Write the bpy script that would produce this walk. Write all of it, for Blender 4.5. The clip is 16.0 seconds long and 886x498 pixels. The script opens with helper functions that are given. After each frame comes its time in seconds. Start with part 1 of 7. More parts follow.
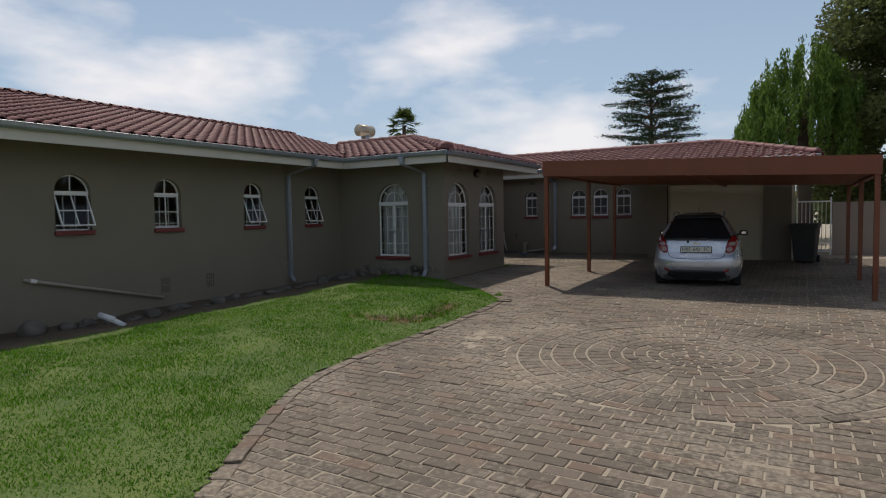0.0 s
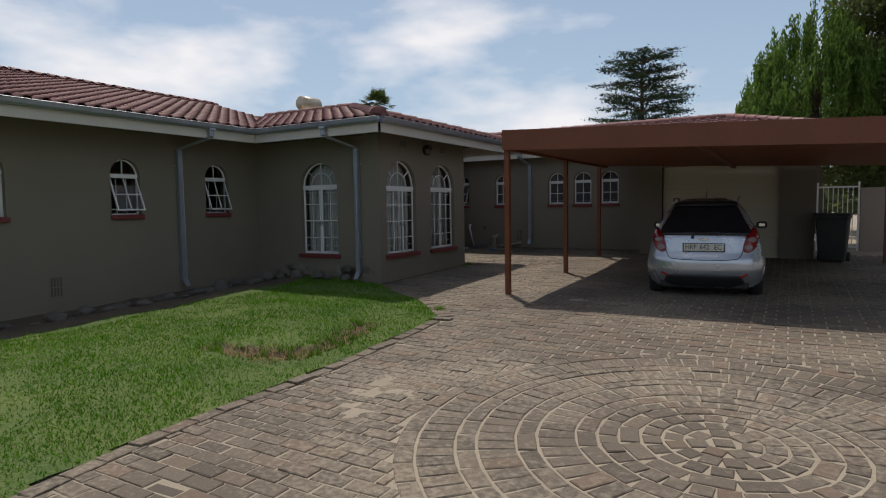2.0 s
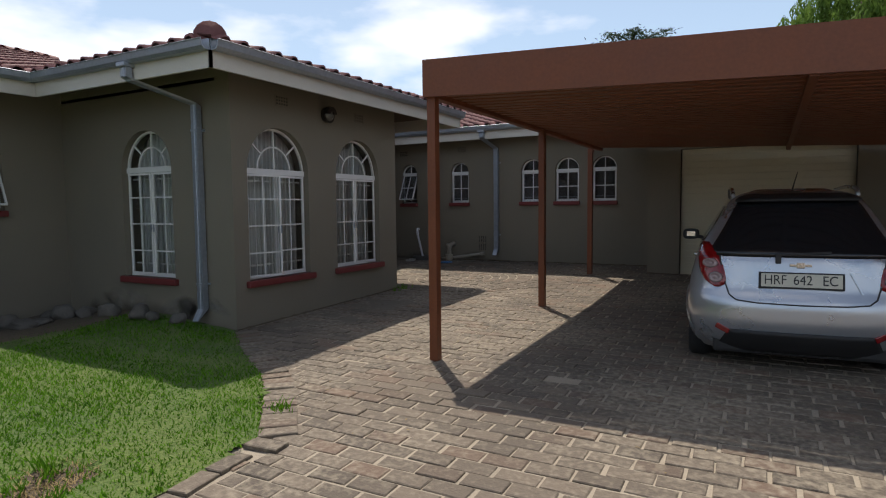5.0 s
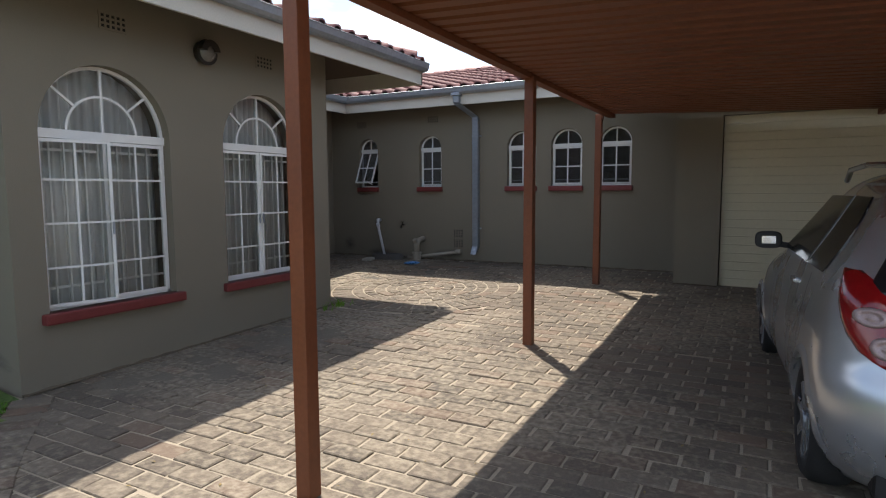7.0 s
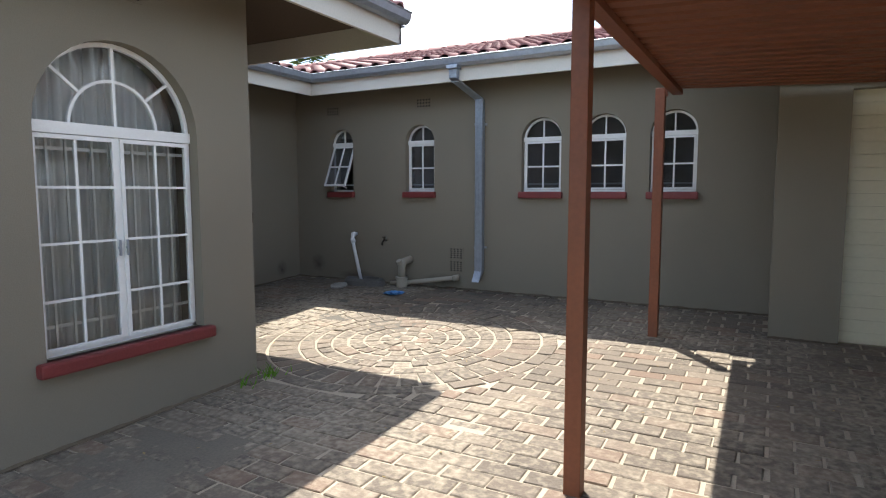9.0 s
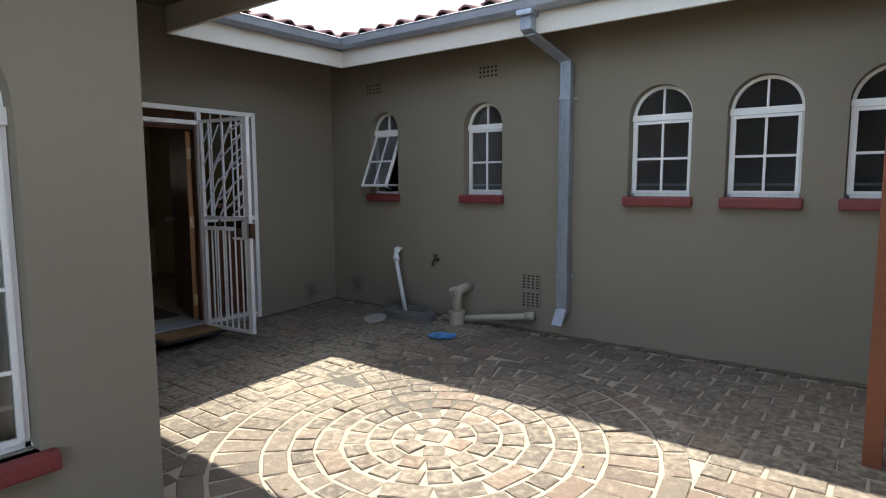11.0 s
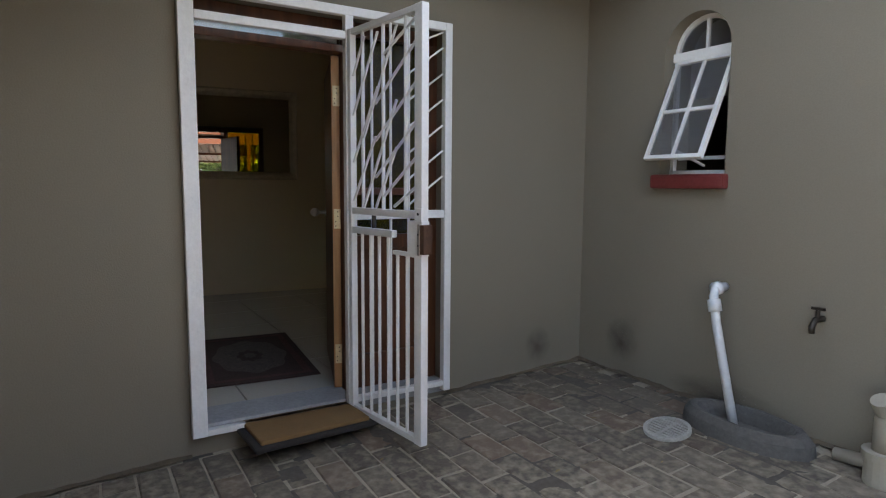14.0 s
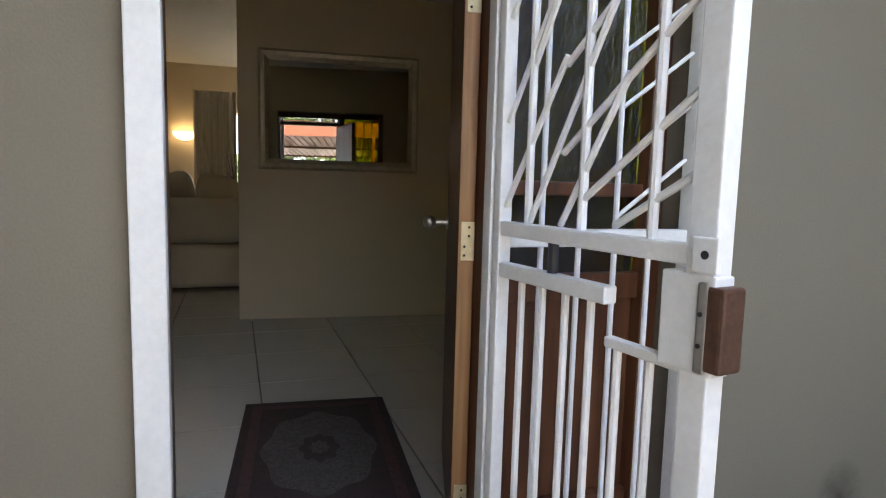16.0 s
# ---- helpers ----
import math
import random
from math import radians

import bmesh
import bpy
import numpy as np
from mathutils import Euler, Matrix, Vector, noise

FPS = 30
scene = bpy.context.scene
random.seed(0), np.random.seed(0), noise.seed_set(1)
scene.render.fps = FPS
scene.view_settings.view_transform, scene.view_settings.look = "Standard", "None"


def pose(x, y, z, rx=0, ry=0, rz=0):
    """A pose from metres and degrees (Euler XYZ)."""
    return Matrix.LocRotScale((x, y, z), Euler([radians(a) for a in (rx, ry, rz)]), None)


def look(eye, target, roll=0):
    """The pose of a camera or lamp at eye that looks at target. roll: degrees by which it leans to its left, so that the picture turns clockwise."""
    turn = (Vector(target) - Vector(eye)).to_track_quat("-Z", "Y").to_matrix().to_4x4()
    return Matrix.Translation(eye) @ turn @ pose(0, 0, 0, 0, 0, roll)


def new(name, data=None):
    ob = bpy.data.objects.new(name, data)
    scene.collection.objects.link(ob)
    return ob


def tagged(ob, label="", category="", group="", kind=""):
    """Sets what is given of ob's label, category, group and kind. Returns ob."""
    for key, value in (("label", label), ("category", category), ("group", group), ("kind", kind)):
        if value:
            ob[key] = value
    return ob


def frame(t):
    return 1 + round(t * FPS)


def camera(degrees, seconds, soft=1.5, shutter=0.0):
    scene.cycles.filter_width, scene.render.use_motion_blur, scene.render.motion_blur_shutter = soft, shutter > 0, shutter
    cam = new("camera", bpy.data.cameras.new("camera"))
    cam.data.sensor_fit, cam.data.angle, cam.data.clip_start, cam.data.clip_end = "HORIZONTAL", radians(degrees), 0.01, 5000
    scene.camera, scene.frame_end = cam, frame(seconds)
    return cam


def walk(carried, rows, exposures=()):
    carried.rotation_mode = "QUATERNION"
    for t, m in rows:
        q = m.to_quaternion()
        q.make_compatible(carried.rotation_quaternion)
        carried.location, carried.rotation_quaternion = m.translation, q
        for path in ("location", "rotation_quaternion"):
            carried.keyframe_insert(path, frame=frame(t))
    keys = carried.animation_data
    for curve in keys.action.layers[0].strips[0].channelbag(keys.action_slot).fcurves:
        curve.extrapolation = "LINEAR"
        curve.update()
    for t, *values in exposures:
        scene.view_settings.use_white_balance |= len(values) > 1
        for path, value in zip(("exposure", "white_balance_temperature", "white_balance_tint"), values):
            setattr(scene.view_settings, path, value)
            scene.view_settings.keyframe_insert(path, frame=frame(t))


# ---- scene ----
cam = camera(72.7, 16.0, soft=1.15)
PATH = [
    (0, (0.325, -1.148, 1.509), (-0.703, 0.564, 1.402), -1.0),
    (0.5, (0.169, -0.296, 1.465), (-0.858, 1.416, 1.341), -0.9),
    (1, (-0.026, 0.469, 1.46), (-1.046, 2.184, 1.325), -0.9),
    (1.5, (-0.204, 1.351, 1.454), (-1.212, 3.073, 1.317), -0.9),
    (2, (-0.43, 2.143, 1.428), (-1.429, 3.87, 1.289), -0.9),
    (2.5, (-0.65, 2.944, 1.4), (-1.643, 4.674, 1.259), -0.9),
    (3, (-0.885, 3.729, 1.376), (-1.871, 5.463, 1.234), -0.9),
    (3.5, (-1.071, 4.472, 1.407), (-2.05, 6.21, 1.264), -0.8),
    (4, (-1.311, 5.21, 1.417), (-2.276, 6.956, 1.275), -0.8),
    (4.2, (-1.417, 5.492, 1.403), (-2.378, 7.24, 1.263), -0.8),
    (6.3, (-2.403, 8.484, 1.357), (-3.339, 10.245, 1.212), -0.3),
    (6.5, (-2.46, 8.753, 1.359), (-3.402, 10.509, 1.196), -0.3),
    (7, (-2.702, 9.387, 1.387), (-3.641, 11.142, 1.195), -0.3),
    (7.5, (-2.96, 10.017, 1.426), (-3.898, 11.773, 1.231), -0.2),
    (8, (-3.245, 10.6, 1.453), (-4.181, 12.356, 1.256), -0.2),
    (8.5, (-3.5, 11.175, 1.455), (-4.436, 12.932, 1.262), -0.1),
    (8.7, (-3.607, 11.388, 1.457), (-4.547, 13.142, 1.265), -0.1),
    (10.8, (-4.55, 13.61, 1.565), (-5.726, 15.213, 1.354), 0.1),
    (11, (-4.613, 13.8, 1.57), (-5.833, 15.37, 1.354), -0.2),
    (11.5, (-4.893, 14.297, 1.582), (-6.236, 15.762, 1.362), -0.1),
    (12, (-5.21, 14.672, 1.582), (-6.657, 16.036, 1.366), -0.2),
    (12.5, (-5.625, 14.978, 1.568), (-7.14, 16.265, 1.34), -0.2),
    (13, (-6.065, 15.272, 1.505), (-7.65, 16.472, 1.288), -0.1),
    (13.5, (-6.585, 15.512, 1.426), (-8.218, 16.647, 1.217), 0.1),
    (14, (-7.04, 15.764, 1.387), (-8.746, 16.787, 1.177), 0.4),
    (14.5, (-7.447, 15.994, 1.363), (-9.22, 16.894, 1.152), 0.5),
    (15, (-7.831, 16.129, 1.342), (-9.652, 16.929, 1.132), 0.8),
    (15.5, (-8.246, 16.264, 1.35), (-10.099, 16.986, 1.139), 1.3),
    (16, (-8.679, 16.378, 1.356), (-10.558, 17.028, 1.14), 1.5),
]
walk(cam, [(t, look(eye, target, roll)) for t, eye, target, roll in PATH],
     exposures=[(0, -0.86, 6950, 14), (2.5, -0.78, 6950, 14), (4.2, -0.50, 6950, 14), (6.3, 0.18, 6900, 14), (7, 0.50, 6850, 13), (8.7, 1.20, 6550, 11), (10.8, 1.28, 6650, 10),
                (11.5, 1.44, 6750, 9), (12.5, 1.74, 6900, 10), (14.5, 2.53, 6950, 11), (16, 3.17, 6850, 10)])

# ---- world and sun ----
SUN_TO = Vector((-0.78, 0.90, 2.79)).normalized()
world = bpy.data.worlds.new("world")
scene.world = world
world.use_nodes = True
wn, wl = world.node_tree.nodes, world.node_tree.links
wn.clear()
w_out = wn.new("ShaderNodeOutputWorld")
w_bg = wn.new("ShaderNodeBackground")
w_sky = wn.new("ShaderNodeTexSky")
w_sky.sky_type = "NISHITA"
w_sky.sun_disc = False
w_sky.sun_elevation = math.asin(SUN_TO.z)
w_sky.sun_rotation = math.atan2(SUN_TO.x, SUN_TO.y)
w_sky.air_density, w_sky.dust_density, w_sky.ozone_density = 1.3, 1.4, 1.6
w_bg.inputs[1].default_value = 0.15
# soft cumulus over the whole sky
w_tc = wn.new("ShaderNodeTexCoord")
w_map = wn.new("ShaderNodeMapping")
w_map.inputs["Scale"].default_value = (1.0, 1.0, 2.6)
w_map.inputs["Location"].default_value = (0.35, 0.1, 0.2)
w_noise = wn.new("ShaderNodeTexNoise")
w_noise.inputs["Scale"].default_value = 3.1
w_noise.inputs["Detail"].default_value = 7
w_noise.inputs["Roughness"].default_value = 0.5
w_ramp = wn.new("ShaderNodeValToRGB")
w_ramp.color_ramp.elements[0].position = 0.49
w_ramp.color_ramp.elements[1].position = 0.68
w_ramp.color_ramp.elements[1].color = (0.8, 0.8, 0.8, 1)
w_mix = wn.new("ShaderNodeMixRGB")
w_mix.inputs[2].default_value = (11.2, 11.4, 11.8, 1)
wl.new(w_tc.outputs["Generated"], w_map.inputs[0])
wl.new(w_map.outputs[0], w_noise.inputs["Vector"])
wl.new(w_noise.outputs[0], w_ramp.inputs[0])
wl.new(w_ramp.outputs[0], w_mix.inputs[0])
# pale haze that thickens towards the horizon all round
w_sep = wn.new("ShaderNodeSeparateXYZ")
w_low = wn.new("ShaderNodeMapRange")
w_low.interpolation_type = "SMOOTHSTEP"
w_low.inputs["From Min"].default_value, w_low.inputs["From Max"].default_value = 0.0, 0.62
w_low.inputs["To Min"].default_value, w_low.inputs["To Max"].default_value = 0.70, 0.0
w_haze = wn.new("ShaderNodeMixRGB")
w_haze.inputs[2].default_value = (4.7, 7.0, 10.0, 1)
wl.new(w_tc.outputs["Generated"], w_sep.inputs[0])
wl.new(w_sep.outputs[2], w_low.inputs[0])
wl.new(w_low.outputs[0], w_haze.inputs[0])
wl.new(w_sky.outputs[0], w_haze.inputs[1])
wl.new(w_haze.outputs[0], w_mix.inputs[1])
wl.new(w_mix.outputs[0], w_bg.inputs[0])
wl.new(w_bg.outputs[0], w_out.inputs[0])

sun_data = bpy.data.lights.new("sun", "SUN")
sun_data.energy = 5.0
sun_data.angle = radians(0.53)
sun_data.color = (1.0, 0.95, 0.87)
sun = new("sun", sun_data)
sun.matrix_world = look((0, 0, 30), Vector((0, 0, 30)) - SUN_TO)


# ---- materials ----
def mat(name, col, rough=0.7, metal=0.0, var=0.12, scale=3.0, fine=60.0, bump=0.15, dist=0.01, spec=0.5, islands=0.0, objrand=0.0, warm=None, coat=0.0):
    """A surface with variation at two scales, relief, and random shift per piece."""
    m = bpy.data.materials.new(name)
    m.use_nodes = True
    nt = m.node_tree
    n, l = nt.nodes, nt.links
    b = n["Principled BSDF"]
    b.inputs["Metallic"].default_value = metal
    b.inputs["Specular IOR Level"].default_value = spec
    b.inputs["Coat Weight"].default_value = coat
    tc = n.new("ShaderNodeTexCoord")
    geo = n.new("ShaderNodeNewGeometry")
    n1 = n.new("ShaderNodeTexNoise")
    n1.inputs["Scale"].default_value = scale
    n1.inputs["Detail"].default_value = 6
    n2 = n.new("ShaderNodeTexNoise")
    n2.inputs["Scale"].default_value = fine
    n2.inputs["Detail"].default_value = 3
    for q in (n1, n2):
        l.new(geo.outputs["Position"], q.inputs["Vector"])
    add = n.new("ShaderNodeMath")
    add.operation = "ADD"
    l.new(n1.outputs[0], add.inputs[0])
    l.new(n2.outputs[0], add.inputs[1])
    last = add.outputs[0]
    weight = 1.0
    for amount, node, sock in ((islands, "ShaderNodeNewGeometry", "Random Per Island"), (objrand, "ShaderNodeObjectInfo", "Random")):
        if amount:
            r = n.new(node)
            mul = n.new("ShaderNodeMath")
            mul.operation = "MULTIPLY_ADD"
            l.new(r.outputs[sock], mul.inputs[0])
            mul.inputs[1].default_value = amount
            l.new(last, mul.inputs[2])
            last = mul.outputs[0]
            weight += amount / 2
    mr = n.new("ShaderNodeMapRange")
    mr.inputs["From Min"].default_value = weight - 0.5 - (islands + objrand) / 3
    mr.inputs["From Max"].default_value = weight + 0.5 + (islands + objrand) / 3
    l.new(last, mr.inputs[0])
    mx = n.new("ShaderNodeMixRGB")
    c = Vector(col)
    lo, hi = c * (1 - var), c * (1 + var)
    if warm:
        hi = Vector(warm)
    mx.inputs[1].default_value = (*lo, 1)
    mx.inputs[2].default_value = (*hi, 1)
    l.new(mr.outputs[0], mx.inputs[0])
    l.new(mx.outputs[0], b.inputs["Base Color"])
    rr = n.new("ShaderNodeMapRange")
    rr.inputs["To Min"].default_value = max(0.03, rough - 0.1)
    rr.inputs["To Max"].default_value = min(1, rough + 0.1)
    l.new(n1.outputs[0], rr.inputs[0])
    l.new(rr.outputs[0], b.inputs["Roughness"])
    if bump:
        bp = n.new("ShaderNodeBump")
        bp.inputs["Strength"].default_value = bump
        bp.inputs["Distance"].default_value = dist
        l.new(n2.outputs[0], bp.inputs["Height"])
        l.new(bp.outputs[0], b.inputs["Normal"])
    return m


def wood(name, dark, light, axis=2, rough=0.45, scale=14.0):
    m = bpy.data.materials.new(name)
    m.use_nodes = True
    n, l = m.node_tree.nodes, m.node_tree.links
    b = n["Principled BSDF"]
    geo = n.new("ShaderNodeNewGeometry")
    mp = n.new("ShaderNodeMapping")
    s = [1.0, 1.0, 1.0]
    s[axis] = 0.08
    mp.inputs["Scale"].default_value = s
    nz = n.new("ShaderNodeTexNoise")
    nz.inputs["Scale"].default_value = scale
    nz.inputs["Detail"].default_value = 7
    nz.inputs["Distortion"].default_value = 1.2
    rp = n.new("ShaderNodeValToRGB")
    rp.color_ramp.elements[0].position, rp.color_ramp.elements[1].position = 0.35, 0.68
    rp.color_ramp.elements[0].color, rp.color_ramp.elements[1].color = (*dark, 1), (*light, 1)
    l.new(geo.outputs["Position"], mp.inputs[0])
    l.new(mp.outputs[0], nz.inputs["Vector"])
    l.new(nz.outputs[0], rp.inputs[0])
    l.new(rp.outputs[0], b.inputs["Base Color"])
    b.inputs["Roughness"].default_value = rough
    bp = n.new("ShaderNodeBump")
    bp.inputs["Strength"].default_value, bp.inputs["Distance"].default_value = 0.12, 0.004
    l.new(nz.outputs[0], bp.inputs["Height"])
    l.new(bp.outputs[0], b.inputs["Normal"])
    return m


def glass(name, tint=(1, 1, 1), rough=0.0, bump=0.0, ior=1.5):
    """Thin window glass: clear with a mirror sheen by the angle."""
    m = bpy.data.materials.new(name)
    m.use_nodes = True
    n, l = m.node_tree.nodes, m.node_tree.links
    n.clear()
    o = n.new("ShaderNodeOutputMaterial")
    tr = n.new("ShaderNodeBsdfTransparent")
    tr.inputs[0].default_value = (*tint, 1)
    gl = n.new("ShaderNodeBsdfGlossy")
    gl.inputs["Roughness"].default_value = rough
    fr = n.new("ShaderNodeFresnel")
    fr.inputs[0].default_value = ior
    mx = n.new("ShaderNodeMixShader")
    l.new(fr.outputs[0], mx.inputs[0])
    l.new(tr.outputs[0], mx.inputs[1])
    l.new(gl.outputs[0], mx.inputs[2])
    l.new(mx.outputs[0], o.inputs[0])
    if bump:
        vo = n.new("ShaderNodeTexVoronoi")
        vo.inputs["Scale"].default_value = bump
        bp = n.new("ShaderNodeBump")
        bp.inputs["Strength"].default_value, bp.inputs["Distance"].default_value = 0.6, 0.01
        l.new(vo.outputs[0], bp.inputs["Height"])
        l.new(bp.outputs[0], gl.inputs["Normal"])
    return m


PLASTER = mat("taupe_plaster", (0.194, 0.171, 0.130), 0.85, var=0.10, scale=1.3, fine=140, bump=0.25, dist=0.004)
INNER = mat("cream_inner_wall", (0.60, 0.50, 0.36), 0.8, var=0.05, scale=0.8, fine=120, bump=0.1, dist=0.003)
CEIL = mat("white_ceiling", (0.72, 0.70, 0.65), 0.85, var=0.04, bump=0.05)
FASCIA = mat("cream_fascia_paint", (0.56, 0.53, 0.47), 0.6, var=0.1, scale=1.5, bump=0.1)
GUTTER = mat("galvanised_gutter", (0.36, 0.40, 0.45), 0.45, metal=0.7, var=0.18, scale=4, fine=25, bump=0.05)
SOFFIT = mat("dark_stained_soffit", (0.085, 0.06, 0.045), 0.75, var=0.25, scale=2, bump=0.2)
TILE = mat("red_clay_tile", (0.150, 0.044, 0.043), 0.62, var=0.42, scale=1.2, fine=40, bump=0.3, islands=0.9, objrand=0.9, warm=(0.25, 0.098, 0.090))
PAVER = mat("brown_paver", (0.105, 0.088, 0.068), 0.8, var=0.42, scale=0.7, fine=55, bump=0.6, dist=0.008, islands=0.85, objrand=0.85, warm=(0.205, 0.166, 0.124))
SAND = mat("pale_joint_sand", (0.32, 0.278, 0.212), 0.95, var=0.3, scale=1.5, fine=90, bump=0.4)
MUD = mat("dried_grey_mud", (0.135, 0.118, 0.092), 0.9, var=0.3, scale=2.0, fine=60, bump=0.4)
BAREPL = mat("bare_pale_plaster", (0.30, 0.28, 0.24), 0.9, var=0.25, scale=6, fine=60, bump=0.4)
DAMP = mat("damp_plaster", (0.060, 0.052, 0.040), 0.85, var=0.3, scale=6, fine=60, bump=0.3)
SOIL = mat("dry_soil", (0.10, 0.078, 0.052), 0.95, var=0.35, scale=1.2, fine=30, bump=0.6, dist=0.02)
GRASS = mat("lawn_grass", (0.034, 0.170, 0.010), 0.8, var=0.45, scale=1.1, fine=9, bump=0, islands=0.8, warm=(0.165, 0.37, 0.024), spec=0.12)
TURF = mat("lawn_turf", (0.038, 0.13, 0.013), 0.9, var=0.4, scale=1.4, fine=40, bump=0.8, dist=0.03, warm=(0.15, 0.19, 0.05))
WHITE = mat("white_enamel", (0.74, 0.74, 0.72), 0.4, var=0.06, scale=6, fine=80, bump=0.06)
SILLRED = mat("red_sill_paint", (0.165, 0.028, 0.027), 0.55, var=0.2, scale=5, bump=0.2)
RUST = mat("red_oxide_paint", (0.158, 0.043, 0.014), 0.55, var=0.16, scale=2.5, fine=40, bump=0.1, warm=(0.205, 0.060, 0.021))
STONE = mat("garden_stone", (0.11, 0.10, 0.085), 0.9, var=0.3, scale=4, fine=30, bump=0.6, dist=0.02, objrand=0.6)


def dusted(m, sand, amount, scale):
    """Sand lying in drifts over a surface, thicker in patches."""
    n, l = m.node_tree.nodes, m.node_tree.links
    b = n["Principled BSDF"]
    src = b.inputs["Base Color"].links[0].from_socket
    geo = n.new("ShaderNodeNewGeometry")
    big = n.new("ShaderNodeTexNoise")
    big.inputs["Scale"].default_value = scale
    big.inputs["Detail"].default_value = 5
    small = n.new("ShaderNodeTexNoise")
    small.inputs["Scale"].default_value = 22
    small.inputs["Detail"].default_value = 4
    for q in (big, small):
        l.new(geo.outputs["Position"], q.inputs["Vector"])
    mul = n.new("ShaderNodeMath")
    mul.operation = "MULTIPLY"
    l.new(big.outputs[0], mul.inputs[0])
    l.new(small.outputs[0], mul.inputs[1])
    mr = n.new("ShaderNodeMapRange")
    mr.inputs["From Min"].default_value, mr.inputs["From Max"].default_value = 0.22, 0.42
    mr.inputs["To Max"].default_value = amount
    l.new(mul.outputs[0], mr.inputs[0])
    mx = n.new("ShaderNodeMixRGB")
    mx.inputs[2].default_value = (*sand, 1)
    l.new(mr.outputs[0], mx.inputs[0])
    l.new(src, mx.inputs[1])
    l.new(mx.outputs[0], b.inputs["Base Color"])


def stain_of(m):
    """A stain that is strongest at its middle and breaks up towards its rim."""
    n, l = m.node_tree.nodes, m.node_tree.links
    tc = n.new("ShaderNodeTexCoord")
    gr = n.new("ShaderNodeTexGradient")
    gr.gradient_type = "SPHERICAL"
    no = n.new("ShaderNodeTexNoise")
    no.inputs["Scale"].default_value = 1.8
    no.inputs["Detail"].default_value = 6
    l.new(tc.outputs["Object"], gr.inputs[0])
    l.new(tc.outputs["Object"], no.inputs["Vector"])
    mul = n.new("ShaderNodeMath")
    mul.operation = "MULTIPLY"
    l.new(gr.outputs[1], mul.inputs[0])
    l.new(no.outputs[0], mul.inputs[1])
    mr = n.new("ShaderNodeMapRange")
    mr.inputs["From Min"].default_value, mr.inputs["From Max"].default_value = 0.06, 0.55
    mr.inputs["To Max"].default_value = 0.5
    l.new(mul.outputs[0], mr.inputs[0])
    clear = n.new("ShaderNodeBsdfTransparent")
    mx = n.new("ShaderNodeMixShader")
    out = [q for q in n if q.type == "OUTPUT_MATERIAL"][0]
    l.new(mr.outputs[0], mx.inputs[0])
    l.new(clear.outputs[0], mx.inputs[1])
    l.new(n["Principled BSDF"].outputs[0], mx.inputs[2])
    l.new(mx.outputs[0], out.inputs[0])


DAMPDIRT = mat("damp_dark_dirt", (0.085, 0.076, 0.060), 0.8, var=0.4, scale=2.5, fine=40, bump=0.5, dist=0.01)
stain_of(DAMP)
stain_of(BAREPL)


def leafy(m, share):
    """Lets light through thin leaves."""
    n, l = m.node_tree.nodes, m.node_tree.links
    b = n["Principled BSDF"]
    tr = n.new("ShaderNodeBsdfTranslucent")
    l.new(b.inputs["Base Color"].links[0].from_socket, tr.inputs[0])
    mx = n.new("ShaderNodeMixShader")
    mx.inputs[0].default_value = share
    out = [q for q in n if q.type == "OUTPUT_MATERIAL"][0]
    l.new(b.outputs[0], mx.inputs[1])
    l.new(tr.outputs[0], mx.inputs[2])
    l.new(mx.outputs[0], out.inputs[0])


def some_other(m, col, share):
    """A share of the pieces has another colour."""
    n, l = m.node_tree.nodes, m.node_tree.links
    b = n["Principled BSDF"]
    src = b.inputs["Base Color"].links[0].from_socket
    geo, info = n.new("ShaderNodeNewGeometry"), n.new("ShaderNodeObjectInfo")
    mul = n.new("ShaderNodeMath")
    mul.operation = "MULTIPLY_ADD"
    l.new(geo.outputs["Random Per Island"], mul.inputs[0])
    mul.inputs[1].default_value = 37.0
    l.new(info.outputs["Random"], mul.inputs[2])
    fr = n.new("ShaderNodeMath")
    fr.operation = "FRACT"
    l.new(mul.outputs[0], fr.inputs[0])
    gt = n.new("ShaderNodeMapRange")
    gt.inputs["From Min"].default_value, gt.inputs["From Max"].default_value = 1 - share, 1.0
    gt.inputs["To Max"].default_value = 0.55
    l.new(fr.outputs[0], gt.inputs[0])
    mx = n.new("ShaderNodeMixRGB")
    mx.inputs[2].default_value = (*col, 1)
    l.new(gt.outputs[0], mx.inputs[0])
    l.new(src, mx.inputs[1])
    l.new(mx.outputs[0], b.inputs["Base Color"])


some_other(PAVER, (0.18, 0.112, 0.076), 0.2)
dusted(PAVER, (0.315, 0.275, 0.205), 0.85, 0.5)
leafy(GRASS, 0.35)
GLASS = glass("window_glass", (0.93, 0.95, 0.94))
PATGLASS = glass("patterned_glass", (0.32, 0.34, 0.35), 0.15, 90, 1.95)


# ---- mesh helpers ----
def mesh_of(bm, name):
    me = bpy.data.meshes.new(name)
    if len(bm.faces) > 1:
        bmesh.ops.recalc_face_normals(bm, faces=bm.faces)
    bm.to_mesh(me)
    bm.free()
    return me


def part(name, bm, material, parent=None, label="", smooth=False, m=None):
    """One bmesh as one mesh object, under a thing or a part."""
    me = mesh_of(bm, name)
    me.materials.append(material)
    if smooth:
        me.polygons.foreach_set("use_smooth", [True] * len(me.polygons))
    ob = new(name, me)
    if m is not None:
        ob.matrix_basis = m
    if parent is not None:
        ob.parent = parent
    if label:
        ob["label"] = label
    return ob


